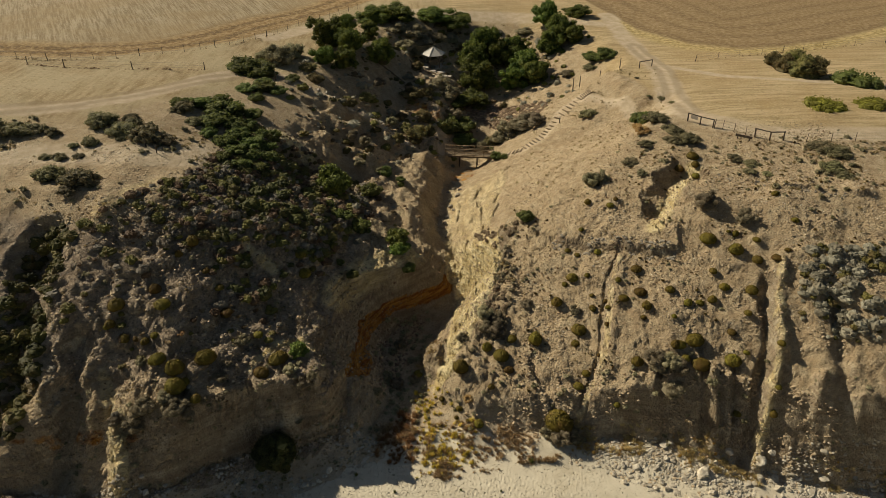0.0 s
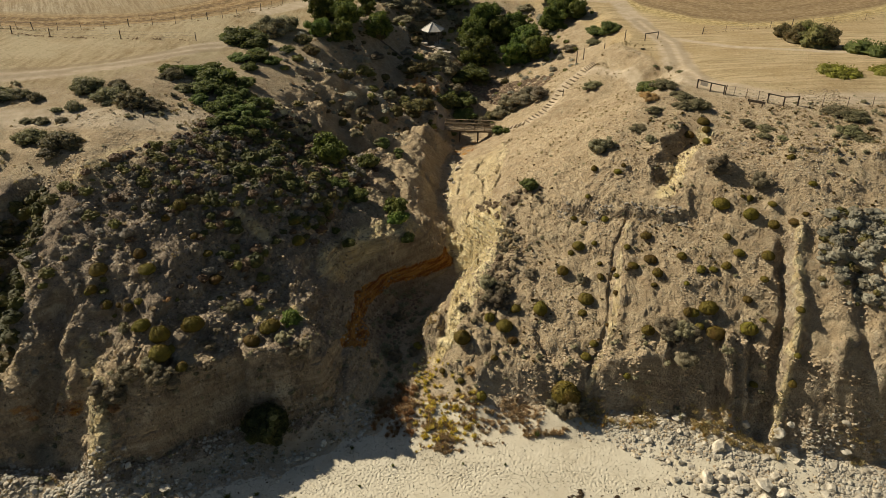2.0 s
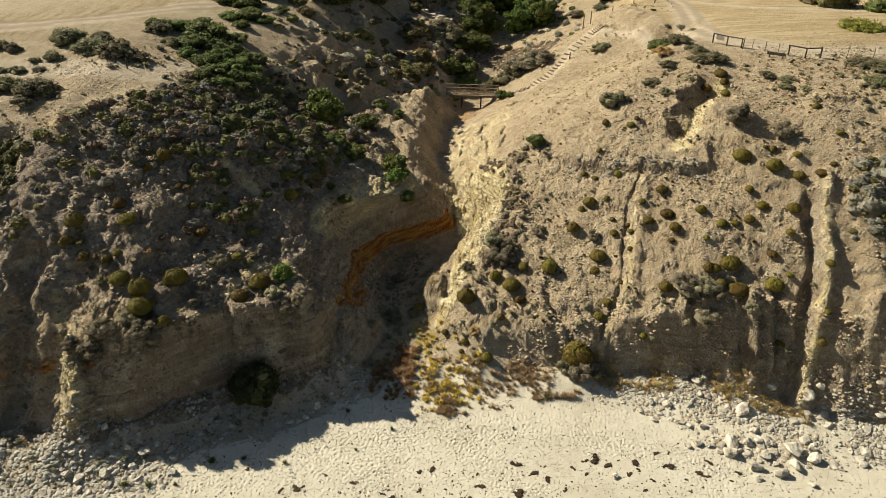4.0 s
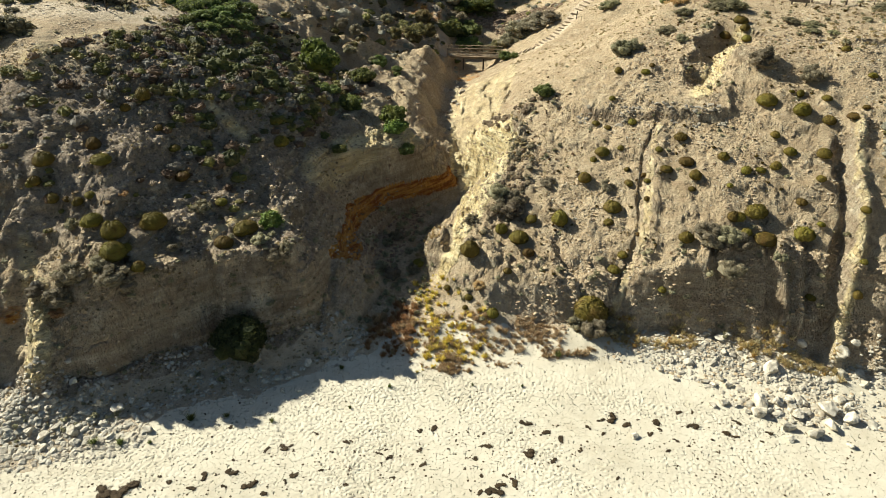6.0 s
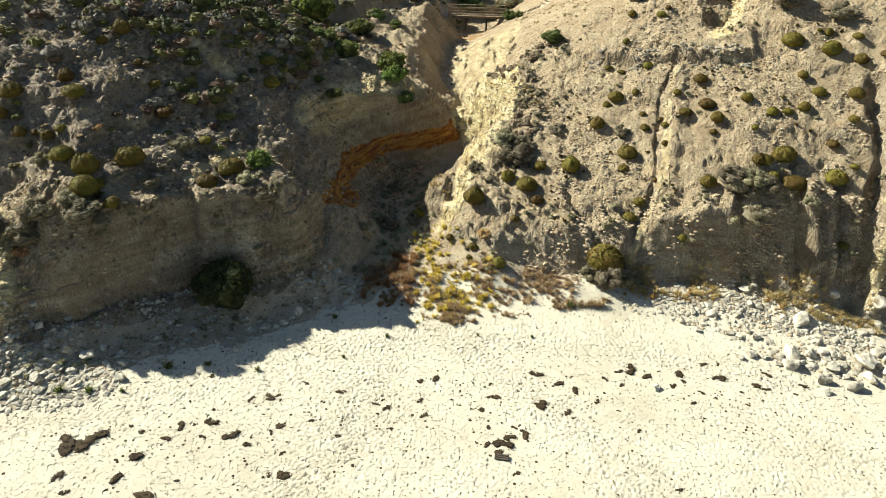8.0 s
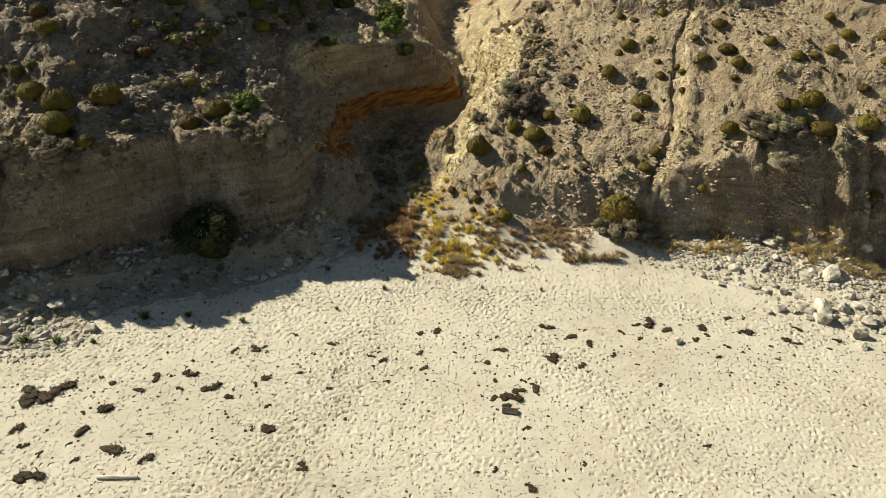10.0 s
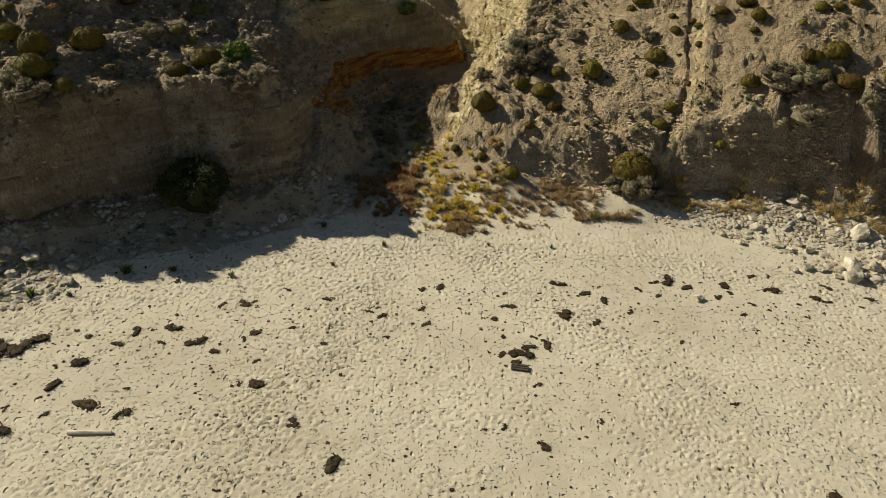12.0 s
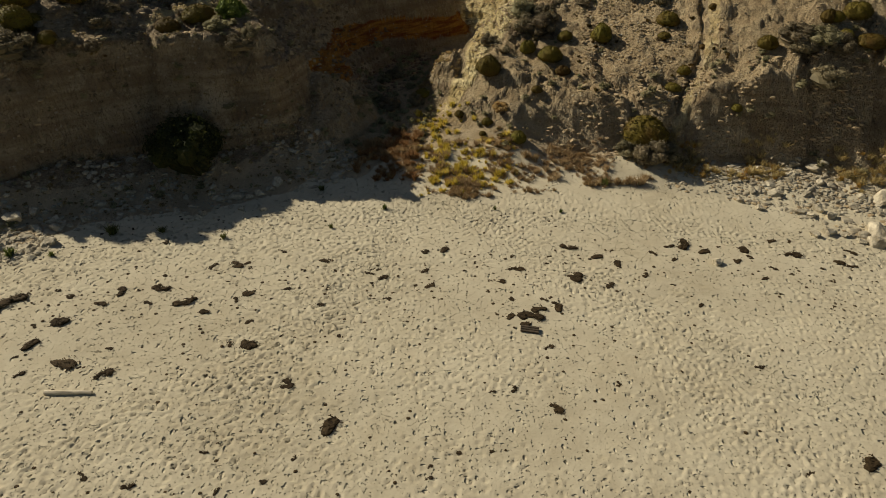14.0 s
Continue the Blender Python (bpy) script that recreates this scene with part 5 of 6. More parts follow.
sown("brown_scrub", small_dry, scatter(rng, 600, (-37, -8, 46, 90), hill_scrub, 0.12, 0.45), "dry brown scrub covering the shaded hillside", "scrub", 21)
bare = lambda x, y, z: (z > 4.5) * (x > np.interp(y, (56, 70, 100), (4, 7, 12))) * ease(-0.2, 0.25, fbm(x * 0.2, y * 0.2, 3, 130)) * (1 - ease(74, 84, y) * 0.5)
sown("dry_tufts", brown_sprigs, scatter(rng, 1000, (5, 46, 51, 84), bare, 0.05, 0.22), "small dry brown tufts strewn over the bluff", "tufts", 5)
sown("olive_tufts", small_cushion, scatter(rng, 330, (5, 46, 51, 82), bare, 0.08, 0.26), "small olive tufts strewn over the bluff", "tufts", 6)
sown("grey_tufts", small_grey, scatter(rng, 180, (4, 50, 52, 84), bare, 0.12, 0.4), "small grey tufts strewn over the bluff", "tufts", 7)
gully = lambda x, y, z: (z < 17.8) * ease(-0.25, 0.1, fbm(x * 0.2, y * 0.2, 3, 140)) * (np.abs(x - 3) < 24) * (x < np.interp(y, (74, 100, 140), (-3, -1, 24))) * np.where((x > -9.5) & (y < 100), 0.3, 1.0)
sown("gully_scrub", olive_heath, scatter(rng, 170, (-26, 24, 72, 144), gully, 0.2, 0.8), "dark scrub in the gully head", "scrub", 8)
sown("gully_grey_scrub", grey_heath, scatter(rng, 340, (-26, 24, 70, 144), gully, 0.12, 0.5), "grey scrub in the gully head", "scrub", 9)
sown("gully_olive_scrub", brown_heath, scatter(rng, 160, (-26, 24, 76, 144), gully, 0.15, 0.6), "olive scrub in the gully head", "scrub", 23)
sown("gully_dry_scrub", small_dry, scatter(rng, 320, (-26, 24, 70, 144), gully, 0.15, 0.5), "dry brown scrub in the gully head", "scrub", 10)
head = lambda x, y, z: (z < 18.2) * (x < np.interp(y, (98, 104, 112, 146), (2, 2, 22, 22))) * ease(-0.35, 0.0, fbm(x * 0.2, y * 0.2, 3, 145))
sown("head_sage_scrub", grey_heath, scatter(rng, 150, (-26, 22, 98, 146), head, 0.25, 0.95), "olive-grey scrub round the picnic shelter", "scrub", 49)
sown("head_green_scrub", olive_heath, scatter(rng, 110, (-26, 22, 98, 146), head, 0.25, 0.9), "green scrub round the picnic shelter", "scrub", 50)
sown("head_brown_sprigs", brown_sprigs, scatter(rng, 700, (-26, 24, 98, 148), head, 0.1, 0.35), "dry plants round the picnic shelter", "tufts", 54)
ravine = lambda x, y, z: (line_distance(x, y, ((-38.4, 60), (-37.8, 52), (-37.4, 45)))[0] < 2.4) * (z > 2.5) * 0.9
sown("ravine_scrub", green_heath, scatter(rng, 90, (-42, -34, 43, 62), ravine, 0.3, 0.9), "dark green scrub in the side ravine", "scrub", 55)
sown("ravine_dark_scrub", olive_heath, scatter(rng, 90, (-42, -34, 43, 62), ravine, 0.3, 0.9), "dark scrub in the side ravine", "scrub", 56)
face = lambda x, y, z: (z - beach_height(x, y) > 0.8) * (z < 9) * (y < 56) * 0.8
sown("cliff_foot_scrub", small_grey, scatter(rng, 260, (-36, 38, 41, 54), face, 0.12, 0.5), "grey weeds on the lower cliff face", "scrub", 11)
edge_grass = lambda x, y, z: ease(17, 18.4, z) * ease(-0.1, 0.2, fbm(x * 0.25, y * 0.25, 3, 150)) * (y < np.where(x < 0, 82, 80))
sown("cliff_top_tufts", brown_sprigs, scatter(rng, 900, (-56, 62, 62, 83), edge_grass, 0.08, 0.4), "dry tufts along the cliff top", "tufts", 12)
sown("cliff_top_scrub", small_grey, scatter(rng, 200, (-56, 62, 64, 82), edge_grass, 0.2, 0.6), "grey scrub along the cliff top", "scrub", 13)

slope_dry = lambda x, y, z: (x > 8) * (z < 18) * ease(-0.2, 0.2, fbm(x * 0.3, y * 0.3, 3, 155))
sown("path_side_tufts", brown_sprigs, scatter(rng, 700, (8, 34, 80, 112), slope_dry, 0.06, 0.3), "dry tufts beside the stepped path", "tufts", 22)
gold_tufts = [tuft_mesh("golden_tuft", 400 + k, GOLD, 70, 1.0, 0.7) for k in range(3)]
pale_tufts = [tuft_mesh("dry_tuft", 410 + k, STRAW, 60, 1.0, 0.8) for k in range(3)]
green_tufts = [tuft_mesh("beach_grass", 420 + k, GREEN, 60, 1.0, 0.8) for k in range(2)]
fan = lambda x, y, z: ((x + 6.4) > 0) * (y > np.interp(x, (-5, 0, 8, 14), (46.2, 44.4, 46.4, 47.4))) * (y < np.interp(x, (-5, 0, 6, 14), (50.5, 52.0, 51.0, 49.6))) * ease(-0.25, 0.2, fbm(x * 0.5, y * 0.5, 3, 160))
fan_edge = lambda x: np.interp(x, (-2.8, -1.0, 3.2), (44.6, 44.6, 46.6))
gold_fan = lambda x, y, z: (y > fan_edge(x)) * (y < np.interp(x, (-2.8, -1.0, 3.2), (56.0, 55.5, 50.6))) * ease(-0.3, 0.1, fbm(x * 0.5, y * 0.5, 3, 160))
sown("golden_grass", gold_tufts, scatter(rng, 240, (-2.8, 3.2, 44, 56), gold_fan, 0.15, 0.55), "golden dry grass at the gully's mouth", "grass", 14)
sown("dry_grass", pale_tufts, scatter(rng, 330, (-6.4, 11, 44, 53), fan, 0.2, 0.6), "brown dry grass at the gully's mouth", "grass", 15)
sown("straw_grass", [tuft_mesh("straw_tuft", 440 + k, STRAW, 22, 1.0, 1.0, 0.03) for k in range(3)], scatter(rng, 650, (-6.2, 9, 44.4, 54), fan, 0.1, 0.35), "thin straw grass over the sandy fan", "grass", 47)
redder = lambda x, y, z: ease(-0.3, 0.1, fbm(x * 0.6, y * 0.6, 2, 165))
rust_tufts = [tuft_mesh("rusty_tuft", 430 + k, RUST, 60, 1.0, 0.8) for k in range(2)]
sown("brown_grass", rust_tufts, scatter(rng, 130, (-6.2, -2.5, 46.2, 52.6), redder, 0.2, 0.6), "golden-brown dry plants at the gully's mouth", "grass", 24)
bank = lambda x, y, z: (x > np.interp(y, (52, 60), (33, 35))) * (z > 6) * ease(-0.3, 0.1, fbm(x * 0.3, y * 0.3, 3, 172))
sown("bank_scrub", grey_heath, scatter(rng, 170, (33, 46, 52, 61), bank, 0.2, 0.7), "grey-green scrub covering the bluff's edge", "scrub", 18)
sown("bank_green_scrub", olive_heath, scatter(rng, 60, (33, 46, 52, 61), bank, 0.2, 0.6), "green scrub covering the bluff's edge", "scrub", 19)
crest_strip = lambda x, y, z: ease(1.8, 0.6, np.abs(x - np.interp(y, (55.5, 60.1, 65.8, 73.4), (2.0, 4.6, 6.9, 7.6)))) * ease(-0.2, 0.15, fbm(x * 0.5, y * 0.3, 3, 174))
sown("crest_scrub", small_grey, scatter(rng, 110, (1, 10, 56, 74), crest_strip, 0.15, 0.5), "grey scrub along the crest of the gully wall", "scrub", 45)
crest_patch = lambda x, y, z: (line_distance(x, y, ((6.9, 66.5), (5.4, 62.0), (4.8, 59.5)))[0] < np.interp(y, (59, 62, 64, 67), (1.8, 1.6, 0.7, 0.6))) * 0.8
brow_patch = lambda x, y, z: (line_distance(x, y, ((4.9, 76.8), (7.0, 73.4), (8.4, 72.6)))[0] < 0.9) * 0.8
sown("crest_heath", heaths(BRUSH, 510), scatter(rng, 75, (2, 9, 57, 68), crest_patch, 0.15, 0.4).tolist() + scatter(rng, 60, (3, 11, 71, 79), brow_patch, 0.15, 0.42).tolist(), "brown heath behind the crest of the gully wall", "scrub", 57)
sown("crest_tufts", small_dry, scatter(rng, 120, (1, 10, 55, 76), crest_strip, 0.12, 0.45), "dry brown tufts along the crest of the gully wall", "tufts", 46)
sown("brown_sprigs", brown_sprigs, scatter(rng, 3000, (3, 46, 50, 84), bare, 0.05, 0.16), "tiny dry brown plants strewn over the bluff", "tufts", 25)
left_open = lambda x, y, z: (z > 3) * (z < 18.5) * (0.3 + 0.7 * ease(-0.2, 0.2, fbm(x * 0.4, y * 0.4, 3, 158)))
sown("grey_sprigs", grey_sprigs, scatter(rng, 4200, (-38, -5, 43, 84), left_open, 0.06, 0.24), "tiny grey plants strewn over the shaded hillside", "tufts", 26)
sown("hillside_sprigs", brown_sprigs, scatter(rng, 2200, (-38, -5, 43, 96), left_open, 0.06, 0.22), "tiny brown plants strewn over the shaded hillside", "tufts", 27)
hollow = lambda x, y, z: (z < 3.4) * (x < -1.2) * 1.0
sown("hollow_scrub", small_grey, scatter(rng, 150, (-9, -1, 51, 69), hollow, 0.15, 0.55), "small grey shrubs on the hollow's floor", "scrub", 28)
apron_ground = lambda x, y, z: (y > np.interp(x, (-34, -25.5, -17.5, -9, -6), (36, 36.6, 41, 45.2, 46.6))) * (y < np.interp(x, ST_X, FOOT_Y) + 0.5) * 1.0
sown("apron_weeds", small_grey, scatter(rng, 150, (-36, -6, 36, 51), apron_ground, 0.1, 0.4), "grey weeds among the stones below the shaded cliff", "weeds", 29)
sown("apron_sprigs", brown_sprigs, scatter(rng, 600, (-36, -6, 36, 51), apron_ground, 0.08, 0.25), "tiny brown plants among the stones", "weeds", 30)
foot_weeds = lambda x, y, z: (np.abs(y - np.interp(x, ST_X, FOOT_Y) + 0.4) < 1.3) * ease(-0.1, 0.2, fbm(x * 0.4, y * 0.4, 3, 170))
sown("golden_foot_grass", gold_tufts, scatter(rng, 120, (12, 40, 43, 52), foot_weeds, 0.15, 0.45), "golden grass among the stones at the cliff foot", "grass", 43)
mound = lambda x, y, z: (np.hypot(x + 1.3, y - 58.6) < 1.5) * 1.0
sown("mound_grass", pale_tufts, scatter(rng, 60, (-3, 0.4, 57, 60.4), mound, 0.12, 0.35), "dry grass on the earth mound", "grass", 44)
sown("foot_grass", pale_tufts, scatter(rng, 420, (12, 40, 43, 52), foot_weeds, 0.2, 0.6), "dry grass among the stones at the cliff foot", "grass", 16)
BEACH_TUFTS = ((-6.7, 40.8, 0.3), (-11.6, 39.4, 0.4), (-16.8, 39.3, 0.7), (-4.2, 43, 0.35), (-14.6, 39.7, 0.45), (-20.5, 37.1, 0.5), (-18.7, 37.2, 0.3), (1.6, 43.4, 0.25), (5.1, 43.4, 0.25), (-22.1, 37.1, 0.6), (8.1, 46.8, 0.6), (-7.7, 44.7, 0.4))
plant("beach_grass", green_tufts, BEACH_TUFTS, "small tuft of green beach grass in the sand", "grass", "grass tufts on the beach", seed=17)


# ---------- built and loose things ----------
def part(name, bm, material, parent, label=""):
    """One mesh object under a thing or a part, from a bmesh or a ready mesh."""
    mesh = bm
    if isinstance(bm, bmesh.types.BMesh):
        mesh = bpy.data.meshes.new(name)
        bm.to_mesh(mesh)
        bm.free()
        mesh.materials.append(material)
    ob = new(name, mesh)
    ob.parent = parent
    return tagged(ob, label)


def thing(name, label, category, group="", at=None):
    ob = tagged(new(name), label, category, group)
    if at is not None:
        ob.matrix_world = at
    return ob


def bar(a, b, wide, high, bevel=0.15):
    """A bevelled timber from a to b as a bmesh."""
    a, b = Vector(a), Vector(b)
    bm = bmesh.new()
    bmesh.ops.create_cube(bm, size=1)
    bmesh.ops.scale(bm, vec=(wide, high, (b - a).length), verts=bm.verts)
    bmesh.ops.bevel(bm, geom=bm.edges[:], offset=min(wide, high) * bevel, segments=1, affect="EDGES")
    turn = (b - a).to_track_quat("Z", "Y").to_matrix().to_4x4()
    bmesh.ops.transform(bm, matrix=Matrix.Translation((a + b) / 2) @ turn, verts=bm.verts)
    return bm


def rod(a, b, ra, rb=None, sides=8, wobble=0.0, seed=0):
    """A round timber from a to b, a little uneven."""
    a, b, rng = Vector(a), Vector(b), np.random.default_rng(seed)
    rb = ra if rb is None else rb
    turn = (b - a).to_track_quat("Z", "Y").to_matrix()
    bm, steps = bmesh.new(), 5
    rings = []
    for k in range(steps + 1):
        t = k / steps
        r = ra + (rb - ra) * t
        off = Vector((rng.normal(0, wobble), rng.normal(0, wobble), 0))
        rings.append([bm.verts.new(a.lerp(b, t) + turn @ (Vector((math.cos(s * 6.2832 / sides) * r, math.sin(s * 6.2832 / sides) * r, 0)) * rng.uniform(0.92, 1.08) + off)) for s in range(sides)])
    for low, high in zip(rings[:-1], rings[1:]):
        for s in range(sides):
            bm.faces.new((low[s], low[(s + 1) % sides], high[(s + 1) % sides], high[s]))
    bm.faces.new(rings[0][::-1])
    bm.faces.new(rings[-1])
    return bm


# --- stones ---
def stone_mesh(name, seed, material, detail=2, flat=0.75):
    rng = np.random.default_rng(seed)
    bm = bmesh.new()
    bmesh.ops.create_icosphere(bm, subdivisions=detail, radius=1)
    cuts = [(Vector(rng.normal(size=3)).normalized(), rng.uniform(0.42, 0.8)) for _ in range(14)]
    shift = Vector(rng.uniform(-20, 20, 3))
    for v in bm.verts:
        for way, far in cuts:
            over = v.co.dot(way) - far
            if over > 0:
                v.co -= way * over
        v.co *= 1 + 0.13 * noise.noise(v.co * 2.2 + shift) + 0.05 * noise.noise(v.co * 6 + shift)
        v.co.z *= flat
    mesh = bpy.data.meshes.new(name)
    bm.to_mesh(mesh)
    bm.free()
    mesh.materials.append(material)
    return mesh


boulders = [stone_mesh("boulder", 500 + k, ROCK, 3, 0.62 + 0.08 * (k % 3)) for k in range(6)]
pebbles = [stone_mesh("pebble", 540 + k, ROCK, 1, 0.7) for k in range(5)]
brown_pebbles = [stone_mesh("brown_pebble", 560 + k, DARK_ROCK, 1, 0.7) for k in range(4)]


def lay_stones(name, meshes, spots, label, group, seed, grow=1.0):
    rng = np.random.default_rng(seed)
    for x, y, r in spots:
        ob = tagged(new(name, meshes[rng.integers(len(meshes))]), label, "rock", group)
        r *= grow
        ob.matrix_world = pose(x, y, ground_at(x, y) + 0.22 * r, rng.uniform(-15, 15), rng.uniform(-15, 15), rng.uniform(0, 360)) @ Matrix.Diagonal((r * rng.uniform(0.9, 1.15), r * rng.uniform(0.75, 1.0), r * rng.uniform(0.85, 1.15), 1))


ROCKS_RIGHT = ((19.6, 44.9, 0.42), (18.4, 44.5, 0.38), (20, 44.2, 0.45), (18.9, 44.2, 0.3), (19, 42.3, 0.51), (18.2, 42.1, 0.4), (19.8, 42.2, 0.33), (23, 42.7, 0.53), (23.6, 45.7, 0.63), (24.1, 45.4, 0.32), (26.3, 47.5, 0.49), (20.6, 47.3, 0.35), (21.7, 42.5, 0.75), (21.2, 41.5, 0.74), (23.8, 42.8, 0.54), (24.6, 42.9, 0.46), (24.9, 42.7, 0.39), (26.2, 41.9, 1.01), (24.3, 39.6, 0.67), (22.7, 40.2, 0.66), (22.5, 39.2, 0.36), (27.5, 41.3, 0.78), (26.4, 38.8, 0.38), (25.7, 40.6, 0.68), (23.9, 41.4, 0.6), (24.5, 40.7, 0.34), (22, 41.7, 0.37), (23.9, 43.9, 0.39), (28.5, 45.2, 0.49), (28.6, 46.2, 0.75), (29.9, 46.8, 0.51))
ROCKS_RIGHT_MORE = ((27.6, 43, 0.48), (16.5, 46.6, 0.34), (16.3, 44.8, 0.33), (17.7, 48.1, 0.31), (15.5, 45.5, 0.3), (22.7, 41.9, 0.3), (20.4, 41.6, 0.29), (27.8, 42.2, 0.47), (12, 38.9, 0.35))
ROCKS_LEFT = ((-23.7, 37.8, 0.55), (-23.2, 37.1, 0.41), (-25.3, 37.4, 0.49), (-25, 36.6, 0.35), (-24.3, 36.4, 0.31), (-26.2, 37.6, 0.43), (-21.3, 37.6, 0.34), (-19.3, 38.2, 0.44), (-22.7, 39.8, 0.42), (-21.6, 39.8, 0.52), (-21, 40.5, 0.32), (-21, 41.8, 0.25), (-18.5, 40.4, 0.28), (-20, 40.1, 0.28), (-17.8, 43, 0.32), (-17.3, 43, 0.28), (-16.2, 42.7, 0.21), (-17.7, 39.9, 0.24), (-17.2, 39.9, 0.24), (-19.5, 39.5, 0.34), (-26.6, 41.1, 0.22), (-25, 41.8, 0.29), (-25.7, 39.7, 0.43), (-25.2, 39.5, 0.36), (-26.2, 38.9, 0.29), (-22.9, 38.7, 0.28), (-22.1, 38.6, 0.35), (-23.5, 39.1, 0.28))
ROCKS_MIDDLE = ((-13.2, 43.3, 0.24), (-12, 43.4, 0.35), (-10.8, 43.9, 0.35), (-10.4, 44.4, 0.28), (-10.1, 45, 0.35), (-9.5, 45.2, 0.25), (-11.3, 43.5, 0.28), (-13.3, 41, 0.27), (-13.1, 41.5, 0.24), (-10.4, 42.3, 0.24), (-11.4, 42.2, 0.27))
lay_stones("boulder", boulders, ROCKS_RIGHT, "pale limestone boulder at the sunlit cliff foot", "boulders at the sunlit cliff foot", 1, 0.95)
lay_stones("boulder", boulders, ROCKS_RIGHT_MORE, "pale limestone boulder on the sand", "boulders at the sunlit cliff foot", 2, 0.95)
lay_stones("boulder", boulders, ROCKS_LEFT, "pale limestone boulder below the shaded cliff", "boulders at the shaded cliff foot", 3)
lay_stones("boulder", boulders, ROCKS_MIDDLE, "pale limestone boulder in the cliff's shade", "boulders at the shaded cliff foot", 4)
GULLY_STONES = ((1.5, 96.1, 0.5), (2.0, 90.9, 0.55), (1.1, 88.1, 0.6), (0.5, 85.5, 0.5), (2.4, 92.7, 0.4), (0.9, 90.0, 0.4), (1.6, 94.0, 0.45), (0.2, 83.5, 0.4), (1.4, 86.6, 0.35), (2.2, 97.2, 0.4), (0.7, 92.3, 0.35), (0.5, 80.5, 0.35))
lay_stones("boulder", [stone_mesh("boulder", 530 + k, GREY_ROCK, 2, 0.7) for k in range(3)], GULLY_STONES, "grey boulder in the dry gully bed", "boulders in the gully bed", 5)

rng = np.random.default_rng(91)
foot_stones = lambda x, y, z: (y < np.interp(x, ST_X, FOOT_Y) + 0.3) * (y > np.interp(x, ST_X, FOOT_Y) - np.interp(x, (-46, -26, -18, -13, -8, -6, 14, 20, 26, 46), (7.0, 6.2, 5.2, 5.4, 4.6, 3.8, 1.6, 2.8, 4.0, 5.0))) * ((x < -6) | (x > 13)) * ease(-0.35, 0.1, fbm(x * 0.4, y * 0.4, 3, 180)) * np.interp(x, (-26, -21, -6, 0), (1.0, 0.45, 0.45, 1.0))
right_foot = lambda x, y, z: foot_stones(x, y, z) * np.interp(x, (-46, -10, 16, 24, 40), (0.15, 0.15, 0.2, 0.8, 1.0)) * (np.hypot(x + 14.9, y - 45.8) > 3.0)
sown("large_rubble", [stone_mesh("chunk", 670 + k, ROCK, 2, 0.7) for k in range(5)], scatter(rng, 330, (-46, 46, 34, 54), right_foot, 0.22, 0.55), "pale broken limestone chunks along the cliff foot", "rubble", 48)
sown("rubble", pebbles, scatter(rng, 9000, (-46, 46, 34, 54), foot_stones, 0.05, 0.32), "pale limestone rubble along the cliff foot", "rubble", 31)
talus = lambda x, y, z: (y > talus_low(x)) * (y < talus_top(x)) * (x > 11.5) * ease(-0.5, 0.1, fbm(x * 0.5, y * 0.5, 3, 181))
toe = lambda x, y, z: talus(x, y, z) * (x > 17) * np.interp(y - talus_low(x), (0, 2.2, 4, 6), (1, 1, 0.25, 0.1))
mound = lambda x, y, z: 1.0 * (line_distance(x, y, ((-29, 37.6), (-25.4, 37.6), (-22.6, 37.4), (-21, 38.0)))[0] < 1.9)
sown("talus_blocks", [stone_mesh("talus_block", 690 + k, ROCK, 2, 0.6) for k in range(5)], scatter(rng, 210, (16, 44, 39, 48), toe, 0.25, 0.62), "pale angular limestone blocks at the edge of the talus", "rubble", 61)
sown("talus_rubble", pebbles, scatter(rng, 4200, (11, 46, 39, 49), talus, 0.05, 0.26), "pale limestone rubble on the talus", "rubble", 62)
sown("mound_rubble", pebbles, scatter(rng, 1500, (-31, -19, 35, 40), mound, 0.06, 0.34), "pale limestone rubble heaped on the beach", "rubble", 63)
clods = [stone_mesh("clod", 620 + k, CLOD, 1, 0.7) for k in range(5)]
slope_stones = lambda x, y, z: (z > 2.5) * ease(-0.25, 0.3, fbm(x * 0.3, y * 0.3, 3, 190))
face_ground = lambda x, y, z: (z > 1.6) * (z < 7.5) * ease(-0.3, 0.2, fbm(x * 0.7, y * 0.7, 3, 192))
sown("talus_clods", clods, scatter(rng, 1500, (11, 46, 39, 49), talus, 0.06, 0.24), "clods of yellow clay on the talus", "rubble", 64)
sown("face_stones", pebbles, scatter(rng, 420, (12, 36, 45.5, 53), face_ground, 0.03, 0.12), "pale stones stuck in the sunlit cliff's face", "rubble", 58)
sown("face_clods", clods, scatter(rng, 1400, (4, 36, 45.5, 53.5), face_ground, 0.05, 0.28), "clods of clay on the sunlit cliff's face", "rubble", 59)
sown("shaded_face_stones", pebbles, scatter(rng, 420, (-30, -8, 40, 51), face_ground, 0.02, 0.11), "pale stones stuck in the shaded cliff's face", "rubble", 60)
sown("scree", pebbles, scatter(rng, 3600, (3, 46, 52, 80), slope_stones, 0.03, 0.12), "loose pale stones strewn over the bluff", "rubble", 32)
sown("clods", clods, scatter(rng, 11000, (1, 46, 49, 84), slope_stones, 0.04, 0.22), "dry earth clods strewn over the bluff", "rubble", 39)
sown("hillside_clods", clods, scatter(rng, 5000, (-40, -4, 43, 96), slope_stones, 0.05, 0.24), "dry earth clods on the shaded hillside", "rubble", 40)
grey_pebbles = [stone_mesh("grey_pebble", 640 + k, GREY_ROCK, 1, 0.7) for k in range(4)]
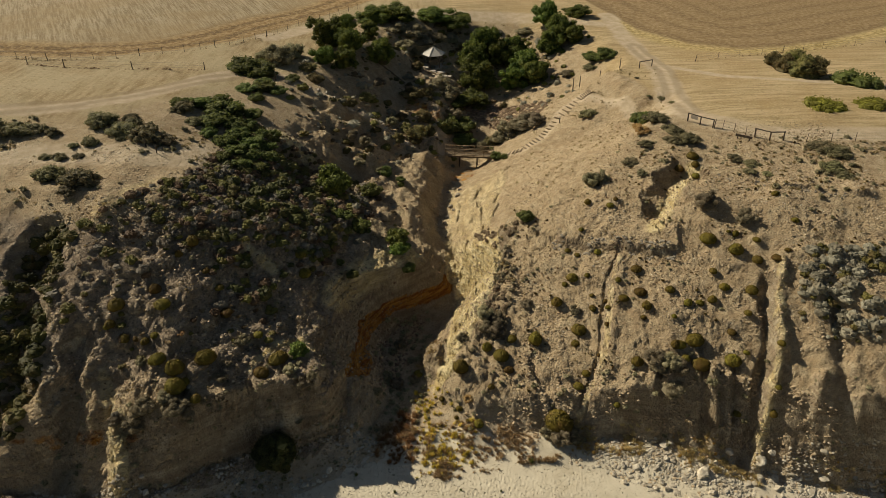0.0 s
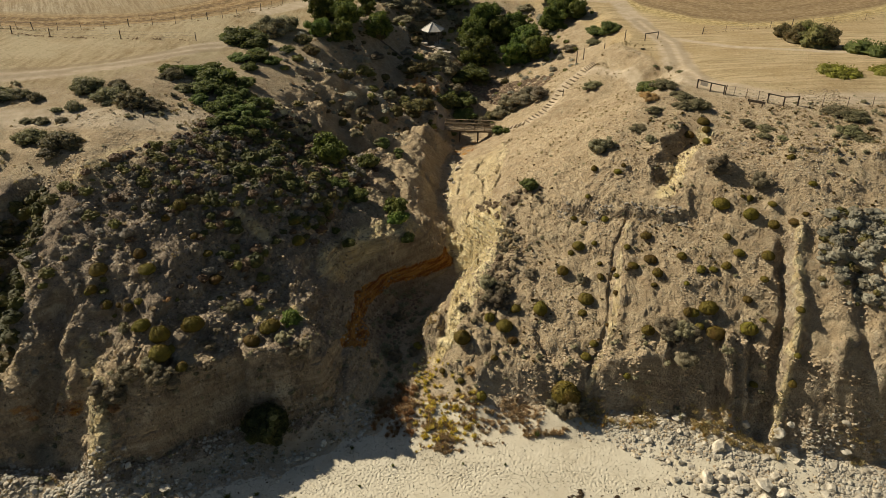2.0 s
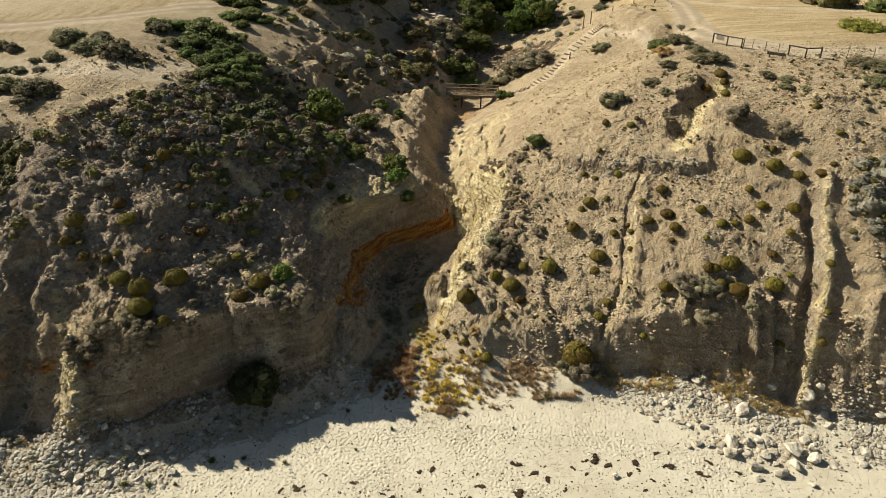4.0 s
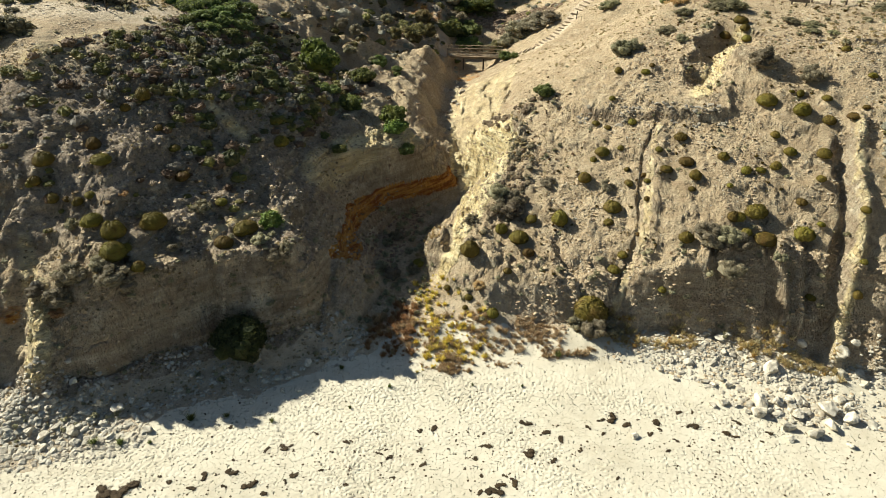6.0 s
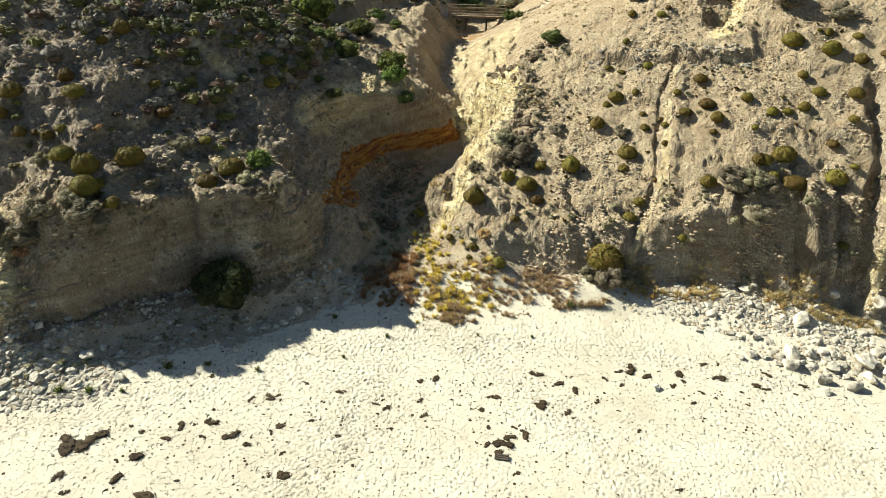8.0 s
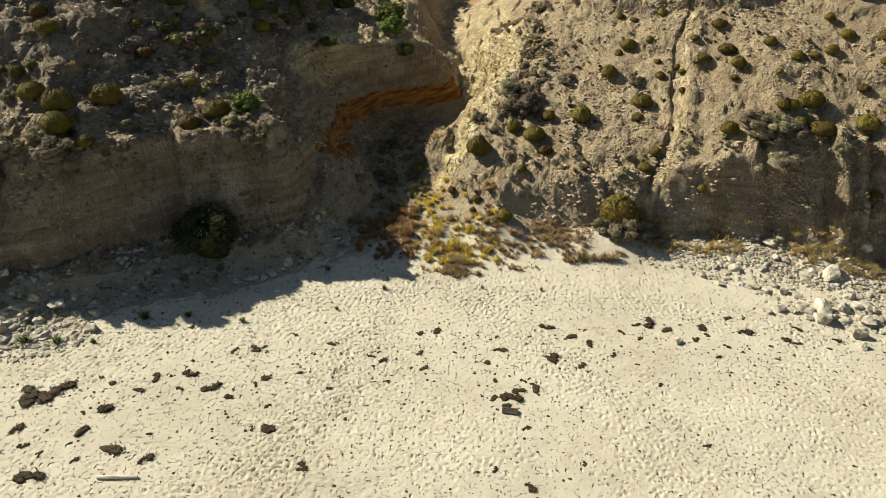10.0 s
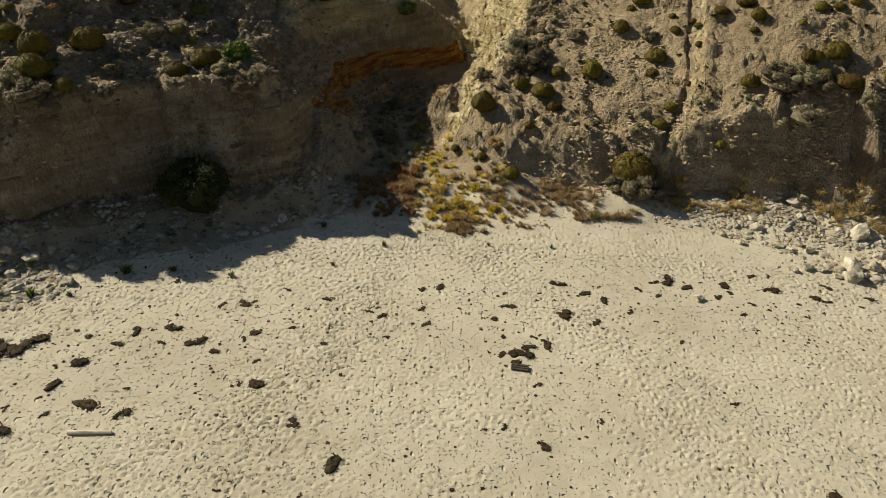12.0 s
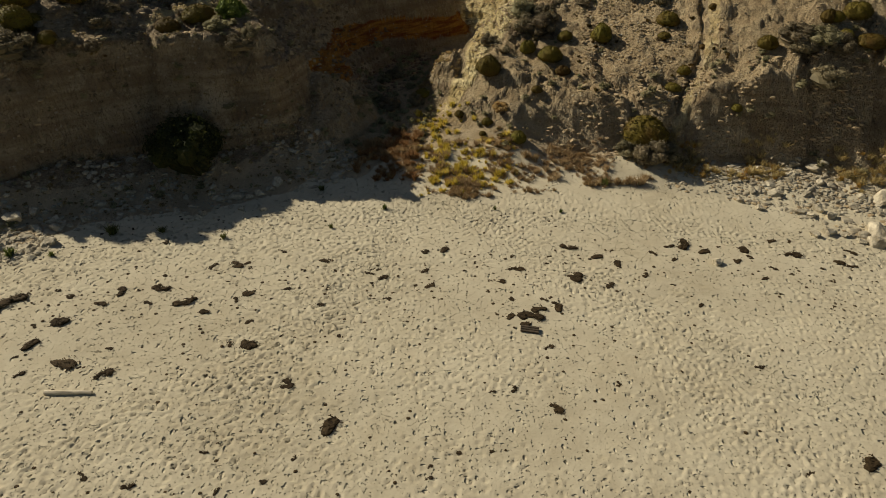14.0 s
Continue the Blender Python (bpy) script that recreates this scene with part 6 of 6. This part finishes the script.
sown("hillside_stones", grey_pebbles, scatter(rng, 1500, (-40, -6, 46, 74), slope_stones, 0.04, 0.18), "loose grey stones on the shaded hillside", "rubble", 33)
ledge_line = ((12.6, 68.6), (13.6, 68.2), (15.7, 66.9), (17.6, 66.4), (19.8, 65.4), (21.7, 64.4), (23.8, 64.0), (24.8, 64.2))
ledge_stones = lambda x, y, z: (line_distance(x, y, ledge_line)[0] < 0.75) * ease(-0.2, 0.1, fbm(x * 0.8, y * 0.8, 2, 230))
blocks = [stone_mesh("block", 660 + k, GREY_ROCK, 1, 0.6) for k in range(6)]
sown("ledge_stones", blocks, scatter(rng, 330, (10, 28, 63, 69), ledge_stones, 0.06, 0.38), "broken grey limestone ledge across the bluff", "rubble", 34)
top_line = ((30.2, 73.2), (31.8, 71.7), (33.8, 70.6), (37.5, 68.4), (41.3, 66.8), (47, 66.2))
top_stones = lambda x, y, z: (line_distance(x, y, top_line)[0] < 0.35) * 1.0
sown("top_ledge_stones", blocks, scatter(rng, 170, (29, 47, 65.6, 74), top_stones, 0.06, 0.32), "thin broken limestone ledge below the cliff top", "rubble", 35)
riprap = lambda x, y, z: (line_distance(x, y, ((6.8, 118.4), (10, 115.4), (14.2, 112.6)))[0] < 3.0) * 1.0
sown("riprap", brown_pebbles, scatter(rng, 1300, (3, 18, 108, 122), riprap, 0.18, 0.45), "brown stones armouring the gully bank", "rubble", 36)
row = lambda x, y, z: (line_distance(x, y, ((-7.0, 102.4), (-4.3, 107.3), (-1.8, 112.4)))[0] < 0.6) * 1.0
sown("stone_row", brown_pebbles, scatter(rng, 110, (-8, -1, 101, 113), row, 0.15, 0.36), "row of brown stones beside the gully path", "rubble", 37)
cave = lambda x, y, z: (line_distance(x, y, ((-6.5, 57), (-5.6, 62), (-4.2, 66)))[0] < 2.0) * 1.0
sown("hollow_rubble", brown_pebbles, scatter(rng, 480, (-9, -1, 54, 69), cave, 0.06, 0.32), "fallen brown rubble inside the hollow", "rubble", 38)


# --- seaweed ---
def weed_mesh(seed):
    """A flat heap of tangled ribbons, about one unit in radius."""
    rng = np.random.default_rng(seed)
    pieces, heading, spot = [], rng.uniform(0, 6.283), np.array((-0.35, 0.0, 0.02))
    bones = []
    for _ in range(rng.integers(9, 15)):
        pieces.append(lump(rng, spot + (0, 0, 0.02), rng.uniform(0.14, 0.27), 0.5))
        bones.append(spot)
        heading += rng.normal(0, 0.8)
        spot = np.clip(spot + 0.13 * np.array((math.cos(heading), math.sin(heading), 0)), (-0.85, -0.6, 0.02), (0.85, 0.6, 0.02))
    for _ in range(110):
        bone = bones[rng.integers(len(bones))]
        x, y, a = bone[0] + rng.normal(0, 0.09), bone[1] + rng.normal(0, 0.09), rng.uniform(0, 6.283)
        z = rng.uniform(0.02, 0.14)
        verts, w = [], rng.uniform(0.012, 0.03)
        for k in range(4):
            verts += [(x - math.sin(a) * w, y + math.cos(a) * w, z), (x + math.sin(a) * w, y - math.cos(a) * w, z + 0.015)]
            a += rng.normal(0, 0.5)
            x, y, z = x + math.cos(a) * 0.07, y + math.sin(a) * 0.07, max(0.01, z + rng.normal(-0.02, 0.05))
        pieces.append((np.array(verts), [(0, 1, 3, 2), (2, 3, 5, 4), (4, 5, 7, 6)]))
    return mesh_from("seaweed", pieces, WEED)


weed_kinds = [weed_mesh(600 + k) for k in range(6)]


def lay_weed(spots, seed):
    rng = np.random.default_rng(seed)
    for x, y, r in spots:
        ob = tagged(new("seaweed", weed_kinds[rng.integers(6)]), "heap of dried brown seaweed on the sand", "seaweed", "seaweed on the beach")
        r = min(r, 0.62) * 1.45
        ob.matrix_world = pose(x, y, ground_at(x, y) - 0.01, 0, 0, rng.uniform(-50, 60)) @ Matrix.Diagonal((r * rng.uniform(1.0, 1.35), r * rng.uniform(0.7, 1.2), r * rng.uniform(0.6, 0.9), 1))


WEED_A = ((-8.5, 38.3, 0.27), (-6.5, 37.7, 0.29), (-7.4, 37, 0.21), (-11.3, 37.1, 0.29), (-10.4, 37.2, 0.38), (-9.8, 37, 0.14), (-10.5, 35.8, 0.14), (-9.4, 35.1, 0.42), (-9.9, 34.6, 0.19), (-8.4, 34.8, 0.14), (-4.5, 37, 0.23), (-4.3, 36.2, 0.14), (-3.6, 36.7, 0.31), (-1.6, 36.1, 0.33), (-2, 35.7, 0.11), (-3.4, 35.1, 0.22), (-6.2, 34.4, 0.24), (-3.3, 35.5, 0.14), (-0.9, 39.2, 0.39), (-2, 38.9, 0.29), (0.4, 38.3, 0.15), (2.6, 37.7, 0.41), (2.9, 40.5, 0.15), (4.9, 39.8, 0.43), (3.9, 39, 0.15), (5, 37.2, 0.58), (6.4, 39, 0.36), (7.3, 38.7, 0.39), (7.2, 39.8, 0.15), (8.3, 37.6, 0.24), (9.1, 39.7, 0.22), (10.1, 39.1, 0.22))
WEED_B = ((10.1, 40.3, 0.32), (11, 40.5, 0.71), (11.9, 39.9, 0.38), (13.9, 40.2, 0.46), (15.8, 41.3, 0.31), (16.6, 39.9, 0.57), (18.4, 39.6, 0.44), (19.5, 40.3, 0.35), (19, 39.2, 0.24), (21.4, 39.5, 0.32), (17.2, 38.9, 0.2), (14.3, 36.6, 0.22), (16.5, 36.1, 0.13), (11.3, 31.5, 0.19), (7.4, 30.5, 0.1), (5.5, 30.2, 0.2), (3, 28.6, 0.36), (1.5, 29.7, 0.24), (0.6, 29.6, 0.15), (-1.6, 30.4, 0.17), (-4.8, 27.8, 0.51), (-6.8, 29.6, 0.32), (-5.3, 32.5, 0.15), (-8.6, 31.8, 0.65), (-9.4, 31.7, 0.31), (-7.5, 32.5, 0.18), (-10.9, 33.7, 0.38), (-11.9, 34.1, 0.5), (-13.3, 35, 0.4), (-14.7, 34.8, 0.35), (-13.4, 34.1, 0.2), (-15.1, 33.7, 0.37))
WEED_C = ((-16.2, 32.7, 0.79), (-16.6, 34.2, 0.26), (-17.3, 34.6, 0.21), (-18.4, 33.8, 0.59), (-19.2, 33.2, 0.73), (-20, 33.4, 0.74), (-19.9, 32.9, 0.59), (-16.6, 31.3, 0.49), (-19.4, 31.4, 0.43), (-19, 30.2, 0.28), (-18.1, 29.9, 0.16), (-16.3, 29.7, 0.27), (-17, 30.5, 0.14), (-15, 30, 0.53), (-14.5, 30.1, 0.13), (-13.2, 29.9, 0.46), (-18, 28.7, 0.54), (-12.7, 31.3, 0.13), (-17.2, 32.3, 0.17), (3.3, 32.3, 0.26), (5.4, 29.2, 0.1), (6.4, 36.7, 0.29), (4, 35, 0.36), (-0.6, 26.6, 0.24), (-1.5, 26.1, 0.15), (-1.5, 25.6, 0.15), (0.5, 26.8, 0.18), (0.3, 27.3, 0.08), (-6.8, 25.3, 0.21), (-6, 26.2, 0.14), (-12.3, 25, 0.26), (-10.9, 24.8, 0.24))
WEED_D = ((-9.3, 24.7, 0.17), (-8.1, 24.9, 0.21), (-9, 26.3, 0.16), (6.8, 25.4, 0.12), (13.6, 26.7, 0.46), (11.3, 26.3, 0.18), (12.5, 25.9, 0.13), (16.4, 35.9, 0.14), (11.4, 31.5, 0.17))
for k, spots in enumerate((WEED_A, WEED_B, WEED_C, WEED_D)):
    lay_weed(spots, 10 + k)
lay_weed(((2.35, 33.75, 0.42), (2.5, 34.3, 0.5), (2.9, 34.75, 0.35), (1.85, 34.2, 0.3)), 19)
rng = np.random.default_rng(94)
lay_weed([(x, 36.8 + 0.1 * x + rng.normal(0, 1.8), rng.uniform(0.12, 0.26)) for x in rng.uniform(-20, 22, 46)], 20)
rng = np.random.default_rng(93)
wrack = lambda x, y, z: (z < 3) * (y < 43) * np.interp(np.abs(y - (36.5 + 0.10 * x)), (0, 4, 12), (1, 0.35, 0.2))
crumbs = [mesh_from("crumb", [lump(np.random.default_rng(700 + k), np.array((0, 0, 0.05)), 1.0, 0.35)], WEED) for k in range(3)]
sown("seaweed_crumbs", crumbs, scatter(rng, 2300, (-30, 30, 18, 43), wrack, 0.02, 0.09), "scattered crumbs of dried seaweed on the sand", "seaweed", 41)

# --- driftwood ---
log = tagged(part("driftwood_pole", rod((-15.16, 28.7, ground_at(-15.1, 28.7) + 0.06), (-13.54, 28.79, ground_at(-13.5, 28.8) + 0.07), 0.085, 0.07, 10, 0.006, 3), DRIFT, None), "bleached round timber pole lying on the sand", "driftwood")
plank_z = ground_at(2.4, 33.3)
plank = thing("driftwood_plank", "short grey weathered plank half buried in sand", "driftwood", at=pose(2.4, 33.3, plank_z + 0.06, 4, 3, -8))
for k in range(3):
    part("board", bar((-0.38, 0.12 * k - 0.12, 0.01 * k), (0.38, 0.12 * k - 0.12, 0.01 * k), 0.11, 0.07), POST, plank)

# --- footbridge over the gully ---
bridge = thing("footbridge", "weathered timber footbridge with cross-braced handrails", "bridge", at=pose(4.05, 102.6, 7.3, 0, 0, -5.5))
HALF, WIDE = 3.75, 0.75
for side in (-1, 1):
    y = side * WIDE
    part("beam", bar((-HALF, y * 0.8, -0.16), (HALF, y * 0.8, -0.16), 0.16, 0.26), WOOD, bridge)
    part("top_rail", bar((-HALF, y, 1.08), (HALF, y, 1.08), 0.12, 0.07), WOOD, bridge)
    part("middle_rail", bar((-HALF, y, 0.62), (HALF, y, 0.62), 0.06, 0.09), WOOD, bridge)
    part("bottom_rail", bar((-HALF, y, 0.16), (HALF, y, 0.16), 0.06, 0.1), WOOD, bridge)
    for k in range(6):
        x = -HALF + 0.08 + k * (2 * HALF - 0.16) / 5
        part("post", bar((x, y, -0.25), (x, y, 1.05), 0.1, 0.1), WOOD, bridge)
        if k < 5:
            step = (2 * HALF - 0.16) / 5
            low, high = (x, x + step) if k % 2 else (x + step, x)
            part("brace", bar((low, y, 0.16), (high, y, 1.04), 0.05, 0.08), WOOD, bridge)
plank_mesh = bpy.data.meshes.new("deck_board")
bm = bar((0, -WIDE - 0.05, 0), (0, WIDE + 0.05, 0), 0.155, 0.045)
bm.to_mesh(plank_mesh)
bm.free()
plank_mesh.materials.append(WOOD)
for k in range(44):
    part("deck_board", plank_mesh, WOOD, bridge).location = (-HALF + 0.09 + k * 0.17, 0, 0.0)
for x in (-1.5, 1.2):
    for side in (-1, 1):
        part("pier", bar((x, side * 0.6, -2.4), (x, side * 0.6, -0.29), 0.16, 0.16), POST, bridge)

# --- shelter at the gully head ---
shelter = thing("picnic_shelter", "six-sided open picnic shelter with a pale sheet roof", "gazebo", at=pose(-1.8, 132.0, 12.12, 0, 0, 12))
corner = lambda k, r, z: (math.cos(k * 1.0472) * r, math.sin(k * 1.0472) * r, z)
slab = bmesh.new()
bmesh.ops.create_cone(slab, cap_ends=True, segments=6, radius1=2.15, radius2=2.1, depth=0.24)
part("floor_slab", slab, PAVING, shelter)
for k in range(6):
    part("post", bar(corner(k, 1.72, 0.1), corner(k, 1.72, 2.45), 0.15, 0.15), WOOD, shelter)
    part("beam", bar(corner(k, 1.76, 2.4), corner(k + 1, 1.76, 2.4), 0.08, 0.16), POST, shelter)
    bm = bmesh.new()
    a, b, tip = Vector(corner(k, 2.25, 2.38)), Vector(corner(k + 1, 2.25, 2.38)), Vector((0, 0, 3.6))
    ring = [bm.verts.new(p) for p in (a, b, tip)] + [bm.verts.new(p - Vector((0, 0, 0.05))) for p in (a, b, tip)]
    for f in ((0, 1, 2), (5, 4, 3), (0, 3, 4, 1), (1, 4, 5, 2), (2, 5, 3, 0)):
        bm.faces.new([ring[i] for i in f])
    part("roof_panel", bm, ROOF, shelter)
    part("hip_cap", bar(corner(k, 2.27, 2.4), (0, 0, 3.63), 0.1, 0.05), ROOF, shelter)
    if k not in (4,):
        part("rail", bar(corner(k, 1.72, 0.95), corner(k + 1, 1.72, 0.95), 0.06, 0.1), WOOD, shelter)
table = thing("picnic_table", "weathered timber picnic table under the shelter", "table", at=pose(-1.8, 132.0, 12.24, 0, 0, 20))
part("tabletop", bar((-0.85, 0, 0.74), (0.85, 0, 0.74), 0.06, 0.75), WOOD, table)
for side in (-1, 1):
    part("bench", bar((-0.85, side * 0.72, 0.44), (0.85, side * 0.72, 0.44), 0.05, 0.28), WOOD, table)
    part("leg", bar((side * 0.6, -0.7, 0), (side * 0.6, 0.7, 0.42), 0.08, 0.1), WOOD, table)
    part("leg", bar((side * 0.6, 0, 0), (side * 0.6, 0, 0.72), 0.09, 0.12), WOOD, table)


terrace = thing("paved_terrace", "pale stone paving slabs in front of the picnic shelter", "paving")
for x, y, turn, wide, deep in ((-0.4, 128.6, 14, 1.5, 1.1), (0.9, 127.4, -12, 1.3, 1.0), (-1.9, 128.2, 22, 1.2, 1.0), (0.2, 126.2, -4, 1.2, 1.0), (-3.2, 127.4, 8, 1.2, 0.9)):
    bm = bmesh.new()
    bmesh.ops.create_cube(bm, size=1)
    bmesh.ops.scale(bm, vec=(wide, deep, 0.3), verts=bm.verts)
    bmesh.ops.bevel(bm, geom=bm.edges[:], offset=0.04, segments=1, affect="EDGES")
    part("slab", bm, PAVING, terrace).matrix_world = pose(x, y, ground_at(x, y) + 0.02, 0, 0, turn)
for k, (ax, ay, bx, by) in enumerate(((-4.6, 126.2, -1.2, 125.4), (-6.8, 128.4, -4.8, 126.6), (1.6, 128.6, 3.4, 126.6), (-10.6, 122.4, -6.6, 121.2))):
    edge = rod((ax, ay, ground_at(ax, ay) + 0.08), (bx, by, ground_at(bx, by) + 0.08), 0.14, 0.12, 8, 0.01, 60 + k)
    tagged(part("edging_log", edge, WOOD, None), "grey timber edging log beside the footpath", "log", "edging logs round the shelter")

# --- fences, gates and posts ---
def post_mesh(name, high, radius, seed):
    mesh = bpy.data.meshes.new(name)
    bm = rod((0, 0, -0.3), (0, 0, high), radius, radius * 0.85, 7, 0.012, seed)
    bm.to_mesh(mesh)
    bm.free()
    mesh.materials.append(POST)
    return mesh


posts = [post_mesh("post", 1.2, 0.065, k) for k in range(3)]
pickets = [post_mesh("picket", 1.1, 0.035, 5 + k) for k in range(3)]


def wire_fence(line, spacing, label, seed, strands=(0.35, 0.7, 1.05), stout=4):
    """Posts at even steps along a line, with wires between them."""
    rng = np.random.default_rng(seed)
    fence = thing("wire_fence", label, "fence", "wire fences of the farmland")
    tops = []
    for (ax, ay), (bx, by) in zip(line[:-1], line[1:]):
        n = max(1, round(math.hypot(bx - ax, by - ay) / spacing))
        for k in range(n + ((bx, by) == line[-1])):
            x, y = ax + (bx - ax) * k / n, ay + (by - ay) * k / n
            big = len(tops) % stout == 0
            ob = part("post" if big else "picket", (posts if big else pickets)[rng.integers(3)], POST, fence)
            ob.matrix_world = pose(x, y, ground_at(x, y), rng.normal(0, 2.5), rng.normal(0, 2.5), rng.uniform(0, 360))
            tops.append((x, y, ground_at(x, y)))
    for z in strands:
        bm = bmesh.new()
        rings = [[bm.verts.new((x + dx, y + dx, g + z + dz)) for dx, dz in ((0.006, 0), (0, 0.008), (-0.006, 0), (0, -0.008))] for x, y, g in tops]
        for near, far in zip(rings[:-1], rings[1:]):
            for k in range(4):
                bm.faces.new((near[k], near[k - 1], far[k - 1], far[k]))
        part("wire", bm, WIRE, fence)
    return fence


UPPER_FENCE = ((-80, 105), (-61.5, 103.6), (-57, 103.4), (-48.4, 106.4), (-40.2, 112.2), (-33.2, 121), (-27.9, 131.7), (-17.3, 150.5))
LOWER_FENCE = ((-78, 102), (-58.7, 101), (-53.4, 100.6), (-44.2, 101.4), (-34.7, 103.7))
RIGHT_FENCE = ((41, 116.4), (49.3, 119.4), (57.4, 121.8), (65.4, 124.6), (78, 128))
EDGE_FENCE = ((33.2, 83.5), (34.1, 83.2), (36.2, 81.2), (37.0, 80.4))
EDGE_FENCE_FAR = ((39.9, 79.2), (42.3, 78.5), (47.8, 78.3), (62, 78))
wire_fence(UPPER_FENCE, 3.0, "post and wire fence along the stubble field", 1)
wire_fence(LOWER_FENCE, 9.0, "old post and wire fence beside the track", 2, stout=1)
wire_fence(RIGHT_FENCE, 5.5, "sagging post and wire fence across dry grass", 3)
wire_fence(EDGE_FENCE, 1.8, "short wire fence along the cliff-top edge", 4)
wire_fence(EDGE_FENCE_FAR, 3.2, "wire fence along the cliff-top edge", 5)
for name, line, seed in (("fence_weeds", UPPER_FENCE[1:], 51), ("fence_weeds", LOWER_FENCE[1:], 52), ("fence_weeds", RIGHT_FENCE, 53)):
    rng = np.random.default_rng(seed)
    strip = lambda x, y, z, line=line: (line_distance(x, y, line)[0] < 0.28) * 1.0
    xs, ys = [p[0] for p in line], [p[1] for p in line]
    spots = np.concatenate([scatter(rng, 26, (min(a[0], b[0]) - 0.3, max(a[0], b[0]) + 0.3, min(a[1], b[1]) - 0.3, max(a[1], b[1]) + 0.3), strip, 0.1, 0.3) for a, b in zip(line[:-1], line[1:])])
    sown(name, brown_sprigs, spots, "dry brown weeds under the wire fence", "weeds", seed)


def rail_barrier(feet, label, high=1.1):
    """Stout posts with one top rail."""
    barrier = thing("rail_barrier", label, "barrier", "post and rail barriers")
    tops = [Vector((x, y, ground_at(x, y) + high)) for x, y in feet]
    for top in tops:
        part("post", bar(top - Vector((0, 0, high + 0.3)), top, 0.13, 0.13), POST, barrier)
    for a, b in zip(tops[:-1], tops[1:]):
        part("rail", bar(a - Vector((0, 0, 0.06)), b - Vector((0, 0, 0.06)), 0.1, 0.12), POST, barrier)
    return barrier


first = rail_barrier(((30.7, 86.1), (31.9, 84.9), (33.1, 83.7)), "dark timber rail barrier with a small sign beside the track")
sign = bar((30.95, 85.85, ground_at(31, 85.8) + 0.72), (31.6, 85.2, ground_at(31.5, 85.3) + 0.72), 0.03, 0.45)
part("sign", sign, PAVING, first, "blank pale sign board")
rail_barrier(((37.0, 80.5), (38.35, 79.4), (39.9, 79.3)), "dark timber rail barrier above the cliff edge")
rail_barrier(((31.1, 113.0), (33.4, 114.3)), "dark timber rail barrier beside the dirt track")
za, zb = ground_at(34.9, 80.6), ground_at(36.2, 79.5)
seat = thing("low_bench", "low timber bench at the cliff-top edge", "bench")
part("seat", bar((34.8, 80.7, za + 0.42), (36.3, 79.4, zb + 0.42), 0.08, 0.3), POST, seat)
for t in (0.15, 0.85):
    x, y = 34.8 + 1.5 * t, 80.7 - 1.3 * t
    part("leg", bar((x, y, ground_at(x, y) - 0.1), (x, y, ground_at(x, y) + 0.4), 0.12, 0.12), POST, seat)
for x, y, high in ((21.0, 113.6, 1.9), (21.9, 112.9, 1.8), (25.1, 113.4, 1.0), (28.2, 113.8, 1.6), (-31.9, 74.6, 1.0), (-33.4, 75.6, 0.8), (-24.6, 104.0, 1.1), (17.6, 103.6, 1.0)):
    z = ground_at(x, y)
    tagged(part("marker_post", rod((x, y, z - 0.2), (x + 0.03, y, z + high), 0.07, 0.065, 8, 0.004, int(abs(x))), POST, None), "dark timber post beside the footpath", "post", "marker posts")

# --- steps of the footpaths ---
def steps(line, count, label, wide, material):
    flight = thing("footpath_steps", label, "steps", "footpath steps")
    for k in range(count):
        t = k / (count - 1) * (len(line) - 1)
        i = min(int(t), len(line) - 2)
        (ax, ay), (bx, by) = line[i], line[i + 1]
        x, y = ax + (bx - ax) * (t - i), ay + (by - ay) * (t - i)
        across = Vector((-(by - ay), bx - ax, 0)).normalized() * wide / 2
        mid = Vector((x, y, ground_at(x, y) + 0.05))
        part("tread", bar(mid - across, mid + across, 0.2, 0.16), material, flight)


steps(((22.5, 107.4), (21.1, 107.2), (17.8, 105.3), (15.1, 101.9), (12.2, 100.4), (9.0, 101.8)), 30, "timber-edged steps climbing the sandy path", 1.3, WOOD)
steps(((-21.0, 104.5), (-16.1, 105.0), (-13.9, 104.1), (-10.5, 104.6), (-9.3, 103.1), (-7.4, 101.6), (-6.3, 101.2)), 26, "rough stone steps down the gully side", 1.1, PAVING)
